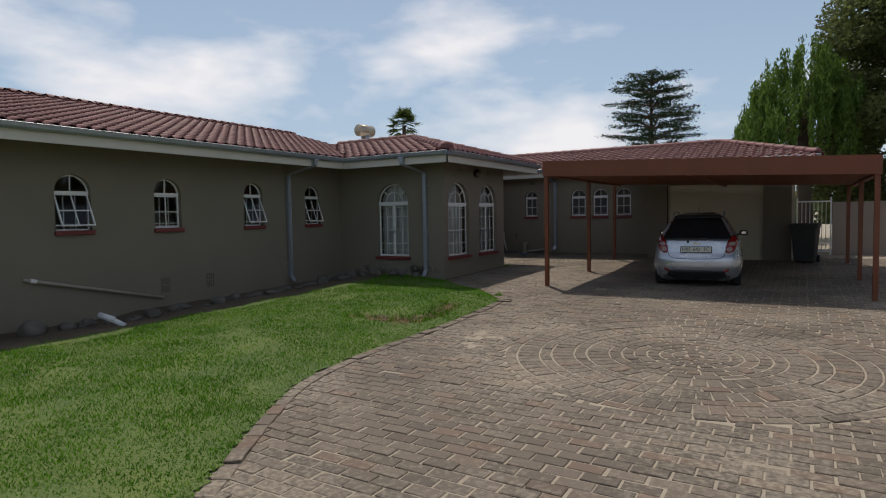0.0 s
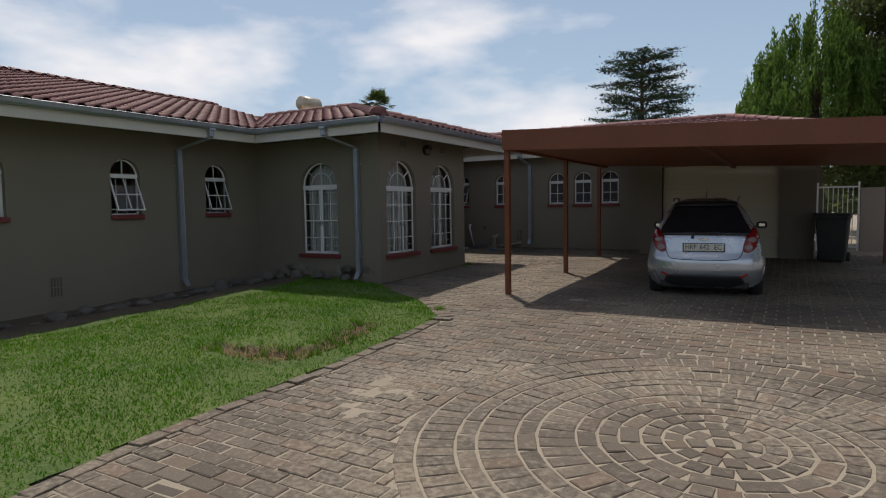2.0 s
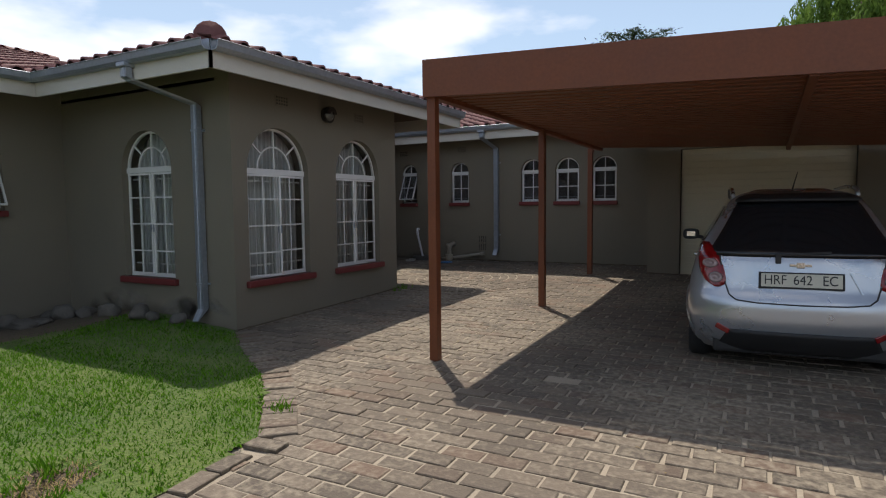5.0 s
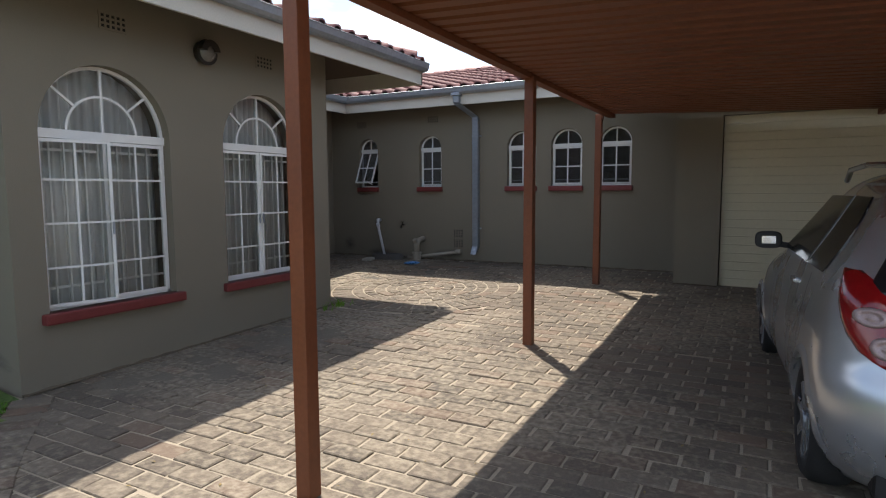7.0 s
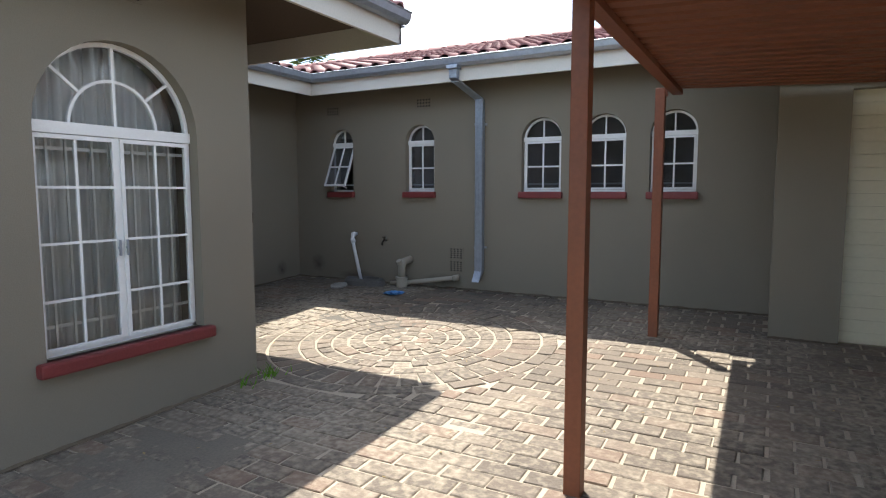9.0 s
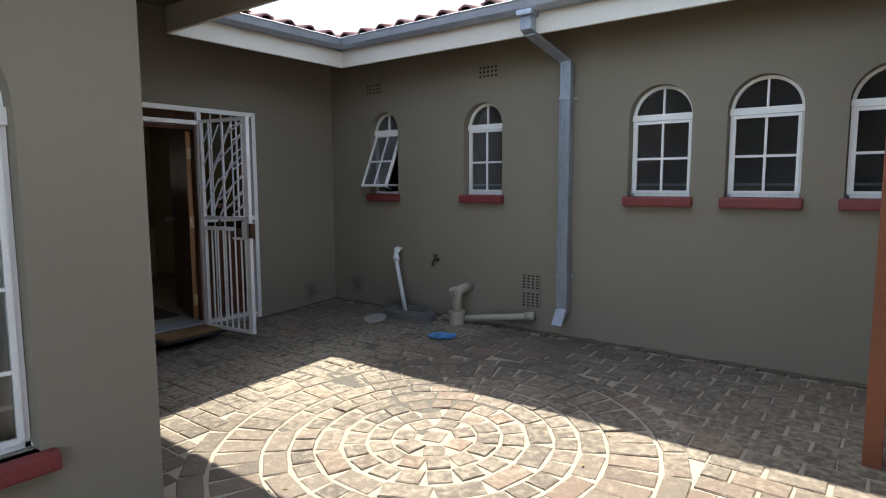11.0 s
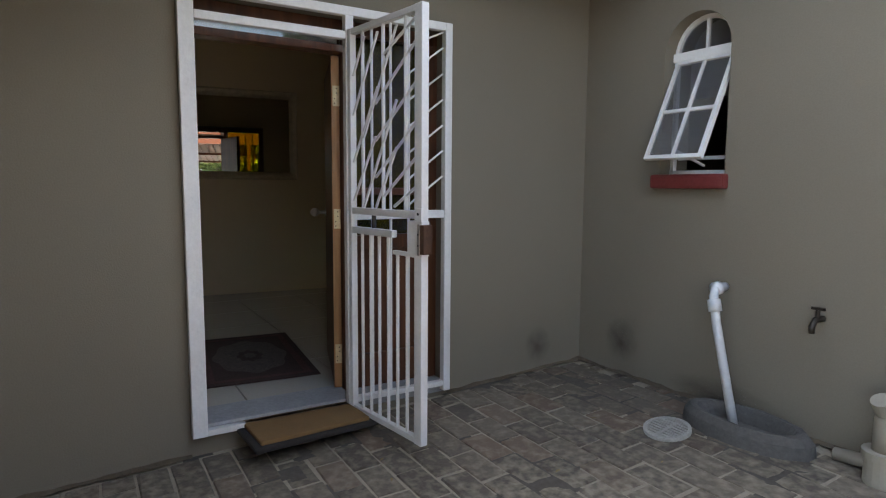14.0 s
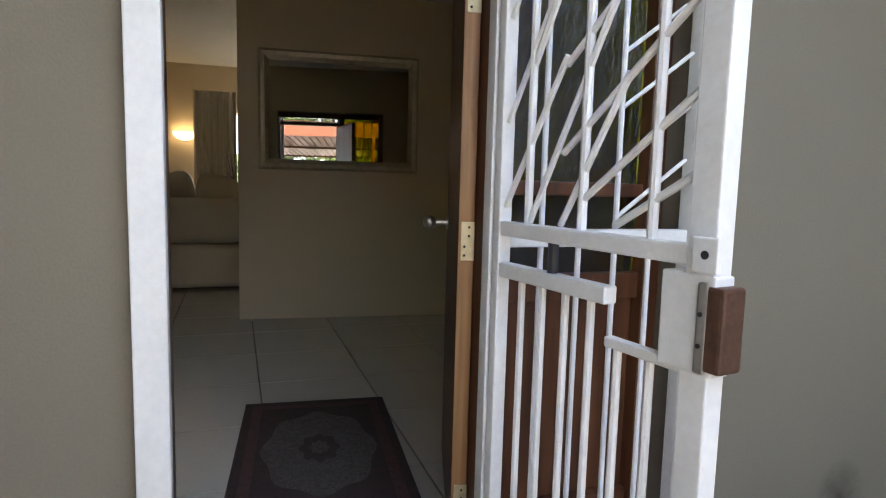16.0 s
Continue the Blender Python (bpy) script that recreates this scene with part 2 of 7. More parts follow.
def raw(name, verts, faces, material, parent=None, smooth=False):
    me = bpy.data.meshes.new(name)
    me.from_pydata(verts, [], faces)
    me.materials.append(material)
    if smooth:
        me.polygons.foreach_set("use_smooth", [True] * len(me.polygons))
    me.update()
    ob = new(name, me)
    if parent is not None:
        ob.parent = parent
    return ob


def empty(name, m=None, **tags):
    ob = new(name)
    if m is not None:
        ob.matrix_basis = m
    return tagged(ob, **tags)


def box(bm, lo, hi, bevel=0.0, m=None):
    lo, hi = Vector(lo), Vector(hi)
    g = bmesh.ops.create_cube(bm, size=1.0)["verts"]
    for v in g:
        v.co = Vector([lo[i] + (v.co[i] + 0.5) * (hi[i] - lo[i]) for i in range(3)])
    if bevel:
        es = list({e for v in g for e in v.link_edges})
        r = bmesh.ops.bevel(bm, geom=es, offset=bevel, segments=2, affect="EDGES", profile=0.6)
        g = list({v for f in r["faces"] for v in f.verts} | {v for v in g if v.is_valid})
    if m is not None:
        bmesh.ops.transform(bm, matrix=m, verts=g)
    return bm


def boxes(*items, bevel=0.0):
    bm = bmesh.new()
    for lo, hi in items:
        box(bm, lo, hi, bevel)
    return bm


def tube(bm, pts, r, seg=8, caps=True, flat=1.0):
    """A tube along points."""
    pts = [Vector(p) for p in pts]
    rings = []
    s = None
    for i, p in enumerate(pts):
        d = (pts[min(i + 1, len(pts) - 1)] - pts[max(i - 1, 0)]).normalized()
        if s is None:
            s = d.cross(Vector((0, 0, 1)))
            if s.length < 0.1:
                s = d.cross(Vector((0, 1, 0)))
        else:
            s = s - d * s.dot(d)
        s.normalize()
        u = s.cross(d)
        rr = r[i] if isinstance(r, (list, tuple)) else r
        rings.append([bm.verts.new(p + s * rr * math.cos(2 * math.pi * k / seg) + u * rr * flat * math.sin(2 * math.pi * k / seg)) for k in range(seg)])
    for a, b in zip(rings, rings[1:]):
        for k in range(seg):
            bm.faces.new((a[k], a[(k + 1) % seg], b[(k + 1) % seg], b[k]))
    if caps:
        bm.faces.new(rings[0][::-1])
        bm.faces.new(rings[-1])
    return bm


def bar(bm, a, b, w, d, up=(0, 1, 0)):
    """A square bar from a to b: w across, d along up."""
    a, b, up = Vector(a), Vector(b), Vector(up)
    t = (b - a).normalized()
    s = t.cross(up).normalized() * w / 2
    u = up.normalized() * d / 2
    v = [bm.verts.new(p + i * s + j * u) for p in (a, b) for i, j in ((-1, -1), (1, -1), (1, 1), (-1, 1))]
    for f in ((0, 1, 2, 3), (7, 6, 5, 4), (0, 4, 5, 1), (1, 5, 6, 2), (2, 6, 7, 3), (3, 7, 4, 0)):
        bm.faces.new([v[k] for k in f])
    return bm


def arc_bar(bm, cx, cz, r, a0, a1, w, y0, y1, seg=14):
    """A flat curved bar in the x-z plane."""
    prev = None
    for i in range(seg + 1):
        a = a0 + (a1 - a0) * i / seg
        ring = [bm.verts.new((cx + q * math.cos(a), y, cz + q * math.sin(a))) for q, y in ((r - w, y0), (r, y0), (r, y1), (r - w, y1))]
        if prev:
            for k in range(4):
                bm.faces.new((prev[k], prev[(k + 1) % 4], ring[(k + 1) % 4], ring[k]))
        else:
            bm.faces.new(ring[::-1])
        prev = ring
    bm.faces.new(prev)
    return bm


def frame_of(p0, p1):
    """Local axes of a wall: x along it, y into it, z up, and its length."""
    u = (Vector((*p1, 0)) - Vector((*p0, 0)))
    length = u.length
    u.normalize()
    n = Vector((u.y, -u.x, 0))
    m = Matrix.Identity(4)
    m.col[0][:3], m.col[1][:3], m.col[2][:3], m.col[3][:3] = u, -n, (0, 0, 1), (p0[0], p0[1], 0)
    return m, length


def wall(name, p0, p1, z0, z1, th, openings=(), material=None, label="", miter=(0, 0)):
    """A wall with its outer face on p0-p1 (outside on the right). Openings: (u0, u1, sill, top, arched)."""
    m, length = frame_of(p0, p1)
    bm = bmesh.new()

    def quad(*pts):
        bm.faces.new([bm.verts.new((u, 0, z)) for u, z in pts])

    u = 0.0
    for a, b, sill, top, arched in sorted(openings):
        if a > u:
            quad((u, z0), (a, z0), (a, z1), (u, z1))
        if sill > z0:
            quad((a, z0), (b, z0), (b, sill), (a, sill))
        if arched:
            r, c, seg = (b - a) / 2, (a + b) / 2, 16
            sp = top - r
            pts = [(c - r * math.cos(math.pi * i / seg), sp + r * math.sin(math.pi * i / seg)) for i in range(seg + 1)]
            for q, w in zip(pts, pts[1:]):
                quad(q, w, (w[0], z1), (q[0], z1))
        else:
            quad((a, top), (b, top), (b, z1), (a, z1))
        u = b
    if u < length:
        quad((u, z0), (length, z0), (length, z1), (u, z1))
    bmesh.ops.remove_doubles(bm, verts=bm.verts, dist=1e-5)
    g = bmesh.ops.extrude_face_region(bm, geom=list(bm.faces))["geom"]
    bmesh.ops.translate(bm, vec=(0, th, 0), verts=[v for v in g if isinstance(v, bmesh.types.BMVert)])
    for v in bm.verts:
        if v.co.y > th / 2 and v.co.x < 1e-4:
            v.co.x += miter[0] * th
        elif v.co.y > th / 2 and v.co.x > length - 1e-4:
            v.co.x -= miter[1] * th
    ob = part(name, bm, material or PLASTER, m=m)
    return tagged(ob, label or "taupe painted plaster house wall", "wall", kind="structure")


# ---- ground ----
LEVELS = [(-9, -0.36), (-2, -0.35), (2, -0.31), (5, -0.27), (8, -0.2), (11.5, -0.07), (15, 0.0), (17, 0.09), (18.7, 0.18), (21, 0.2)]


def gz(x, y):
    """Height of the paved yard."""
    if y <= LEVELS[0][0]:
        return LEVELS[0][1]
    for (a, za), (b, zb) in zip(LEVELS, LEVELS[1:]):
        if y <= b:
            return za + (zb - za) * (y - a) / (b - a)
    return LEVELS[-1][1]


ys = [-2500, -400, -60, -20] + [q * 0.5 for q in range(-18, 43)] + [24, 30, 60, 400, 2500]
xs = [-2500, -300, -60, -25, -14, -10, -7, -4, 0, 4, 8, 25, 60, 300, 2500]
gv = [(x, y, gz(x, y) - 0.006) for y in ys for x in xs]
gf = [(j * len(xs) + i, j * len(xs) + i + 1, (j + 1) * len(xs) + i + 1, (j + 1) * len(xs) + i) for j in range(len(ys) - 1) for i in range(len(xs) - 1)]
tagged(raw("ground", gv, gf, SAND), "pale sandy ground under the paving and far beyond", "ground", kind="structure")

# ---- walls of the house ----
FASC, EAVE = 2.775, 3.035          # fascia's foot, roof's edge
XA, YS, XE, YN, XD, YB = -10.65, 11.65, -7.33, 15.13, -10.10, 18.72
TH = 0.24
SMALL_A = [(4.28, 4.90), (6.12, 6.72), (8.34, 8.90), (10.30, 10.86)]
SMALL_B = [(-9.47, -9.05), (-8.17, -7.72), (-6.49, -5.99), (-5.74, -5.24), (-4.98, -4.49)]
BIG_E = [(11.88, 12.97), (13.56, 14.64)]
BIG_S = [(-9.36, -8.38)]
wall("wall_wing", (XA, -9), (XA, YS), -0.6, 3.16, TH, [(a + 9, b + 9, 1.38, 2.36, True) for a, b in SMALL_A])
wall("wall_bay_south", (XA, YS), (XE, YS), -0.5, 3.16, TH, [(a - XA, b - XA, 0.50, 2.38, True) for a, b in BIG_S], miter=(0, 1))
wall("wall_bay_east", (XE, YS), (XE, YN), -0.5, 3.16, TH, [(a - YS, b - YS, 0.50, 2.38, True) for a, b in BIG_E], miter=(1, 1))
wall("wall_bay_north", (XE, YN), (XD - TH, YN), -0.5, 3.16, TH, miter=(1, 0))
wall("wall_entrance", (XD, YN), (XD, YB), -0.3, 3.16, TH, [(16.20 - YN, 17.61 - YN, 0.17, 2.27, False)])
wall("wall_back", (XD - TH, YB), (-3.75, YB), -0.3, 3.16, TH, [(a - XD + TH, b - XD + TH, 1.46, 2.35, True) for a, b in SMALL_B])
YG = 17.85
wall("wall_garage_side", (-3.75, YB + TH), (-3.75, YG), -0.3, 2.7, TH, miter=(0, 1))
wall("wall_garage_front", (-3.75, YG), (0.03, YG), -0.3, 2.7, TH, [(0.54, 3.09, -0.3, 2.32, False)], miter=(1, 1))
wall("wall_garage_east", (0.03, YG), (0.03, 25), -0.3, 2.7, TH, miter=(1, 0))
wall("wall_rear", (0.03, 25), (-18, 25), -0.3, 3.16, TH)
wall("wall_west", (-18, 25), (-18, -9), -0.6, 3.16, TH, [(25 - 17.3, 25 - 15.95, 0.75, 2.25, False)])
wall("wall_end_south", (-18, -9), (XA, -9), -0.6, 3.16, TH)

# ---- roofs ----
K = 0.282
GAUGE, COVER = 0.30, 0.25


def inside(poly, x, y):
    hit = False
    for (ax, ay), (bx, by) in zip(poly, poly[1:] + poly[:1]):
        if (ay > y) != (by > y) and x < (bx - ax) * (y - ay) / (by - ay) + ax:
            hit = not hit
    return hit


PROFILE = [(0.0, 0.012), (0.015, 0.0), (0.10, 0.0), (0.122, 0.02), (0.152, 0.044), (0.185, 0.05), (0.218, 0.042), (0.242, 0.018), (0.258, 0.006)]


def tile_geo(at, U, V, N, jitter):
    """One roof tile: waved, with a thick lower edge."""
    n = len(PROFILE)
    vs = []
    for d, lift in ((-0.01, 0.042), (0.325, 0.012)):
        for u, h in PROFILE:
            vs.append(at + U * u + V * (d + jitter) + N * (h + lift))
    for u, h in PROFILE:
        vs.append(at + U * u + V * (-0.01 + jitter) + N * (h + 0.022))
    fs = [(i, i + 1, n + i + 1, n + i) for i in range(n - 1)] + [(2 * n + i, 2 * n + i + 1, i + 1, i) for i in range(n - 1)]
    return vs, fs


def roof_plane(name, along, up, eave, poly, near=None):
    """A tiled slope. along: 'x' or 'y', the eave's axis; up: sign of the rise; poly in (along, rise) metres."""
    def world_at(u, d, h=0.0):
        z = EAVE + K * d + h
        return Vector((u, eave + up * d, z)) if along == "x" else Vector((eave + up * d, u, z))

    U = Vector((1, 0, 0)) if along == "x" else Vector((0, 1, 0))
    V = Vector((0, up, K)) if along == "x" else Vector((up, 0, K))
    V.normalize()
    N = U.cross(V)
    if N.z < 0:
        N = -N
    bm = bmesh.new()
    f = bm.faces.new([bm.verts.new(world_at(u, d)) for u, d in poly])
    g = bmesh.ops.extrude_face_region(bm, geom=[f])["geom"]
    bmesh.ops.translate(bm, vec=(0, 0, -0.07), verts=[v for v in g if isinstance(v, bmesh.types.BMVert)])
    slab = tagged(part(name, bm, SOFFIT), "red clay tiled roof slope on dark boarding", "roof", kind="structure")
    us, ds = [p[0] for p in poly], [p[1] for p in poly]
    verts, faces, alone = [], [], []
    step = GAUGE / math.sqrt(1 + K * K)
    rows = int((max(ds) - min(ds)) / step) + 1
    for r in range(rows):
        d = min(ds) + r * step - 0.05
        c = 0
        u = min(us) - 0.3
        while u < max(us) + 0.3:
            if inside(poly, u + 0.15, d + 0.14):
                at = world_at(u, d)
                if near and near(u, d):
                    alone.append(at + V * random.uniform(-0.006, 0.006))
                else:
                    vs, fs = tile_geo(at, U, V, N, random.uniform(-0.006, 0.006))
                    k = len(verts)
                    verts += vs
                    faces += [tuple(k + q for q in fc) for fc in fs]
            u += COVER
            c += 1
    if verts:
        tagged(raw("roof_tiles", verts, faces, TILE, slab, True), kind="stuff")
    if alone:
        vs, fs = tile_geo(Vector((0, 0, 0)), U, V, N, 0)
        me = bpy.data.meshes.new("roof_tile")
        me.from_pydata(vs, [], fs)
        me.materials.append(TILE)
        me.polygons.foreach_set("use_smooth", [True] * len(me.polygons))
        for at in alone:
            t = new("roof_tile", me)
            t.location = at
            t.parent = slab
    return slab


def ridge_caps(name, a, b, r=0.115):
    """A run of overlapping half-round caps."""
    a, b = Vector(a), Vector(b)
    n = max(1, int((b - a).length / 0.36))
    d = (b - a) / n
    s = d.cross(Vector((0, 0, 1))).normalized()
    u = s.cross(d).normalized()
    bm = bmesh.new()
    for i in range(n):
        rings = []
        for t, q in ((-0.04, r * 1.1), (0.0, r * 1.1), (1.0, r * 0.92)):
            p = a + d * (i + t)
            rings.append([bm.verts.new(p + s * q * math.cos(math.pi * k / 8) + u * (q * math.sin(math.pi * k / 8) - 0.02)) for k in range(-1, 10)])
        for p, q in zip(rings, rings[1:]):
            for k in range(10):
                bm.faces.new((p[k], p[k + 1], q[k + 1], q[k]))
        bm.faces.new(rings[0])
    return tagged(part(name, bm, TILE, smooth=True), "row of half-round red clay ridge caps", "ridge cap", kind="structure")


XEA, YES, XEE, YEN, XED, YEB = -9.85, 10.90, -6.75, 16.40, -9.40, 18.25
roof_plane("roof_wing", "y", -1, XEA, [(-9.7, 0), (YES, 0), (13.65, 2.75), (13.65, 4.45), (-9.7, 4.45)], near=lambda u, d: 4.6 < u < 9.6)
roof_plane("roof_bay_south", "x", 1, YES, [(XEA, 0), (XEE, 0), (XEE - 2.75, 2.75), (XEA - 2.75, 2.75)])
roof_plane("roof_bay_east", "y", -1, XEE, [(YES, 0), (YEN, 0), (13.65, 2.75)])
roof_plane("roof_bay_north", "x", -1, YEN, [(XED, 0), (XEE, 0), (XEE - 2.75, 2.75), (XED - 2.75, 2.75)])
roof_plane("roof_entrance", "y", -1, XED, [(YEN, 0), (YEB, 0), (21.0, 2.75), (13.65, 2.75)])
roof_plane("roof_back", "x", 1, YEB, [(XED, 0), (0.7, 0), (-2.05, 2.75), (XED - 2.75, 2.75)])
# garage eave; its unseen stretch west of the garage is added to block the sun
roof_plane("roof_garage", "x", 1, YEB, [(-4.6, -0.95), (0.7, -0.95), (0.7, 0), (-4.6, 0)])
roof_plane("roof_rear", "x", -1, 23.75, [(-15.4, 0), (0.7, 0), (-2.05, 2.75), (-15.4, 2.75)])
roof_plane("roof_garage_end", "y", -1, 0.7, [(18.25, 0), (23.75, 0), (21.0, 2.75)])
roof_plane("roof_west", "y", 1, -18.75, [(-9.7, 0), (13.65, 0), (13.65, 4.45), (-9.7, 4.45)])
roof_plane("roof_west_rear", "y", 1, -17.75, [(13.65, 0), (21, 0), (21, 2.75), (13.65, 2.75)])
RZ, RB = EAVE + K * 4.45 + 0.03, EAVE + K * 2.75 + 0.03
ridge_caps("ridge_wing", (-14.3, -9.7, RZ), (-14.3, 13.7, RZ))
ridge_caps("ridge_bay", (-12.3, 13.65, RB), (-9.5, 13.65, RB))
ridge_caps("hip_end_cap", (-6.80, 10.95, EAVE + 0.06), (-7.05, 11.20, EAVE + 0.14), 0.15)
ridge_caps("hip_bay_south", (-6.95, 11.10, EAVE + 0.10), (-9.5, 13.65, RB))
ridge_caps("hip_bay_north", (-6.83, 16.32, EAVE + 0.07), (-9.5, 13.65, RB))
ridge_caps("ridge_back", (-12, 21, RB), (-2.05, 21, RB))
ridge_caps("hip_garage", (0.62, 18.33, EAVE + 0.07), (-2.05, 21, RB))


def eave_run(name, a, b, out):
    """Fascia board and gutter along an eave from a to b; out: the way outwards."""
    a, b, out = Vector((*a, 0)), Vector((*b, 0)), Vector((*out, 0))
    d = (b - a).normalized()
    bm = bmesh.new()
    for lo, hi, i, o in ((FASC, EAVE - 0.02, -0.03, 0.0),):
        c = [a + out * i, b + out * i, b + out * o, a + out * o]
        v = [bm.verts.new(p + Vector((0, 0, z))) for z in (lo, hi) for p in c]
        for f in ((0, 1, 2, 3), (7, 6, 5, 4), (0, 4, 5, 1), (1, 5, 6, 2), (2, 6, 7, 3), (3, 7, 4, 0)):
            bm.faces.new([v[k] for k in f])
    tagged(part("fascia_" + name, bm, FASCIA), "cream painted fascia board under the eave", "fascia", kind="structure")
    bm = bmesh.new()
    prof = [(0.004, 0.03), (0.004, -0.085), (0.075, -0.085), (0.10, -0.055), (0.112, 0.0), (0.122, 0.012), (0.112, 0.018), (0.104, 0.0), (0.092, -0.05), (0.07, -0.077), (0.012, -0.077), (0.012, 0.03)]
    r = [[bm.verts.new(p + out * o + Vector((0, 0, EAVE - 0.01 + h))) for o, h in prof] for p in (a, b)]
    n = len(prof)
    for k in range(n):
        bm.faces.new((r[0][k], r[0][(k + 1) % n], r[1][(k + 1) % n], r[1][k]))
    bm.faces.new(r[0])
    bm.faces.new(r[1][::-1])
    run = (b - a).length
    q = 1.2
    while q < run - 0.4:
        c = a + d * q
        vs = [bm.verts.new(c + d * s + out * (o * 1.04) + Vector((0, 0, EAVE - 0.012 + h * 1.05))) for s in (-0.02, 0.02) for o, h in prof[1:7]]
        for k in range(5):
            bm.faces.new((vs[k], vs[k + 1], vs[k + 7], vs[k + 6]))
        q += 2.4
    tagged(part("gutter_" + name, bm, GUTTER), "weathered galvanised metal gutter along the eave", "gutter", kind="structure")


eave_run("wing", (XEA, -9.7), (XEA, YES), (1, 0))
eave_run("bay_south", (XEA, YES), (XEE, YES), (0, -1))
eave_run("bay_east", (XEE, YES), (XEE, YEN), (1, 0))
eave_run("bay_north", (XED, YEN), (XEE, YEN), (0, 1))
eave_run("entrance", (XED, YEN), (XED, YEB), (1, 0))
eave_run("back", (XED, YEB), (0.7, YEB), (0, -1))

# ---- windows ----
CURTAIN = mat("white_net_curtain", (0.62, 0.62, 0.60), 0.9, var=0.08, scale=9, fine=60, bump=0.1)
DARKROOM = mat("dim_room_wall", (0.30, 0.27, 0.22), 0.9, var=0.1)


def pane_mesh(bm, x0, x1, z0, z1, y):
    bm.faces.new([bm.verts.new(p) for p in ((x0, y, z0), (x1, y, z0), (x1, y, z1), (x0, y, z1))])


def half_disc(bm, cx, cz, r, y, seg=16):
    bm.faces.new([bm.verts.new((cx + r * math.cos(math.pi * i / seg), y, cz + r * math.sin(math.pi * i / seg))) for i in range(seg + 1)])


def sill_part(w, z, parent, over=0.06):
    bm = bmesh.new()
    box(bm, (-over, -0.06, z - 0.082), (w + over, 0.06, z), 0.016)
    return part("window_sill", bm, SILLRED, parent, "red painted brick sill")


def small_window(name, wm, u0, u1, sill, top, opened=0.0, pane=None, wide=0.05):
    """A white steel window with an arched fanlight over a top-hung sash."""
    w = u1 - u0
    r = w / 2
    sp = top - r
    th = empty(name, wm @ Matrix.Translation((u0, 0, 0)), kind="structure", category="window",
               label="white steel arched window, " + ("sash propped open" if opened else "sash closed") + ", red sill")
    Y0, Y1 = 0.085, 0.115
    bm = bmesh.new()
    f = 0.024
    box(bm, (0.004, Y0, sill), (f, Y1, sp))
    box(bm, (w - f, Y0, sill), (w - 0.004, Y1, sp))
    box(bm, (0, Y0, sill + 0.001), (w, Y1, sill + f))
    box(bm, (0, Y0 - 0.012, sp - 0.03), (w, Y1, sp + 0.022), 0.004)
    arc_bar(bm, r, sp, r - 0.003, 0, math.pi, f, Y0, Y1)
    box(bm, (r - 0.008, Y0 + 0.004, sp), (r + 0.008, Y1, top - f))
    part("window_frame", bm, WHITE, th)
    bm = bmesh.new()
    half_disc(bm, r, sp + 0.01, r - 0.015, Y1 - 0.01)
    g = part("pane", bm, pane or GLASS, th)
    g.visible_shadow = False
    # the sash turns about its upper edge
    h = sp - 0.035 - sill - f
    bm = bmesh.new()
    s = 0.022
    for lo, hi in (((f, -0.016, -h), (f + s, 0.010, 0)), ((w - f - s, -0.016, -h), (w - f, 0.010, 0)), ((f + s, -0.016, -s), (w - f - s, 0.010, 0)), ((f + s, -0.016, -h), (w - f - s, 0.010, -h + s)),
                   ((r - 0.009, -0.012, -h + s), (r + 0.009, 0.006, -s)), ((f + s, -0.012, -h * 0.52 - 0.009), (r - 0.009, 0.006, -h * 0.52 + 0.009)), ((r + 0.009, -0.012, -h * 0.52 - 0.009), (w - f - s, 0.006, -h * 0.52 + 0.009))):
        box(bm, lo, hi)
    hinge = Matrix.Translation((0, Y0 + 0.005, sp - 0.033)) @ Matrix.Rotation(-radians(opened), 4, "X")
    sash = part("sash", bm, WHITE, th, m=hinge)
    for a, b in ((f + s, r - 0.009), (r + 0.009, w - f - s)):
        for c, d in ((-h + s, -h * 0.52 - 0.009), (-h * 0.52 + 0.009, -s)):
            bm = bmesh.new()
            pane_mesh(bm, a, b, c, d, -0.001)
            g = part("pane", bm, pane or GLASS, sash)
            g.visible_shadow = False
    # burglar bars behind
    bm = bmesh.new()
    box(bm, (f, Y1 + 0.012, sill + 0.085), (w - f, Y1 + 0.02, sill + 0.105))
    for q in () if pane else (0.33, 0.66):
        box(bm, (w * q - 0.006, Y1 + 0.02, sill + 0.02), (w * q + 0.006, Y1 + 0.03, sp))
    part("burglar_bar", bm, WHITE, th)
    if opened:
        bm = bmesh.new()
        bar(bm, (r, Y1, sill + 0.05), (r, Y0 - h * math.sin(radians(opened)) * 0.9, sp - 0.04 - h * math.cos(radians(opened)) * 0.9), 0.012, 0.012, (1, 0, 0))
        part("stay", bm, WHITE, th)
    sill_part(w, sill, th, 0.025)
    return th


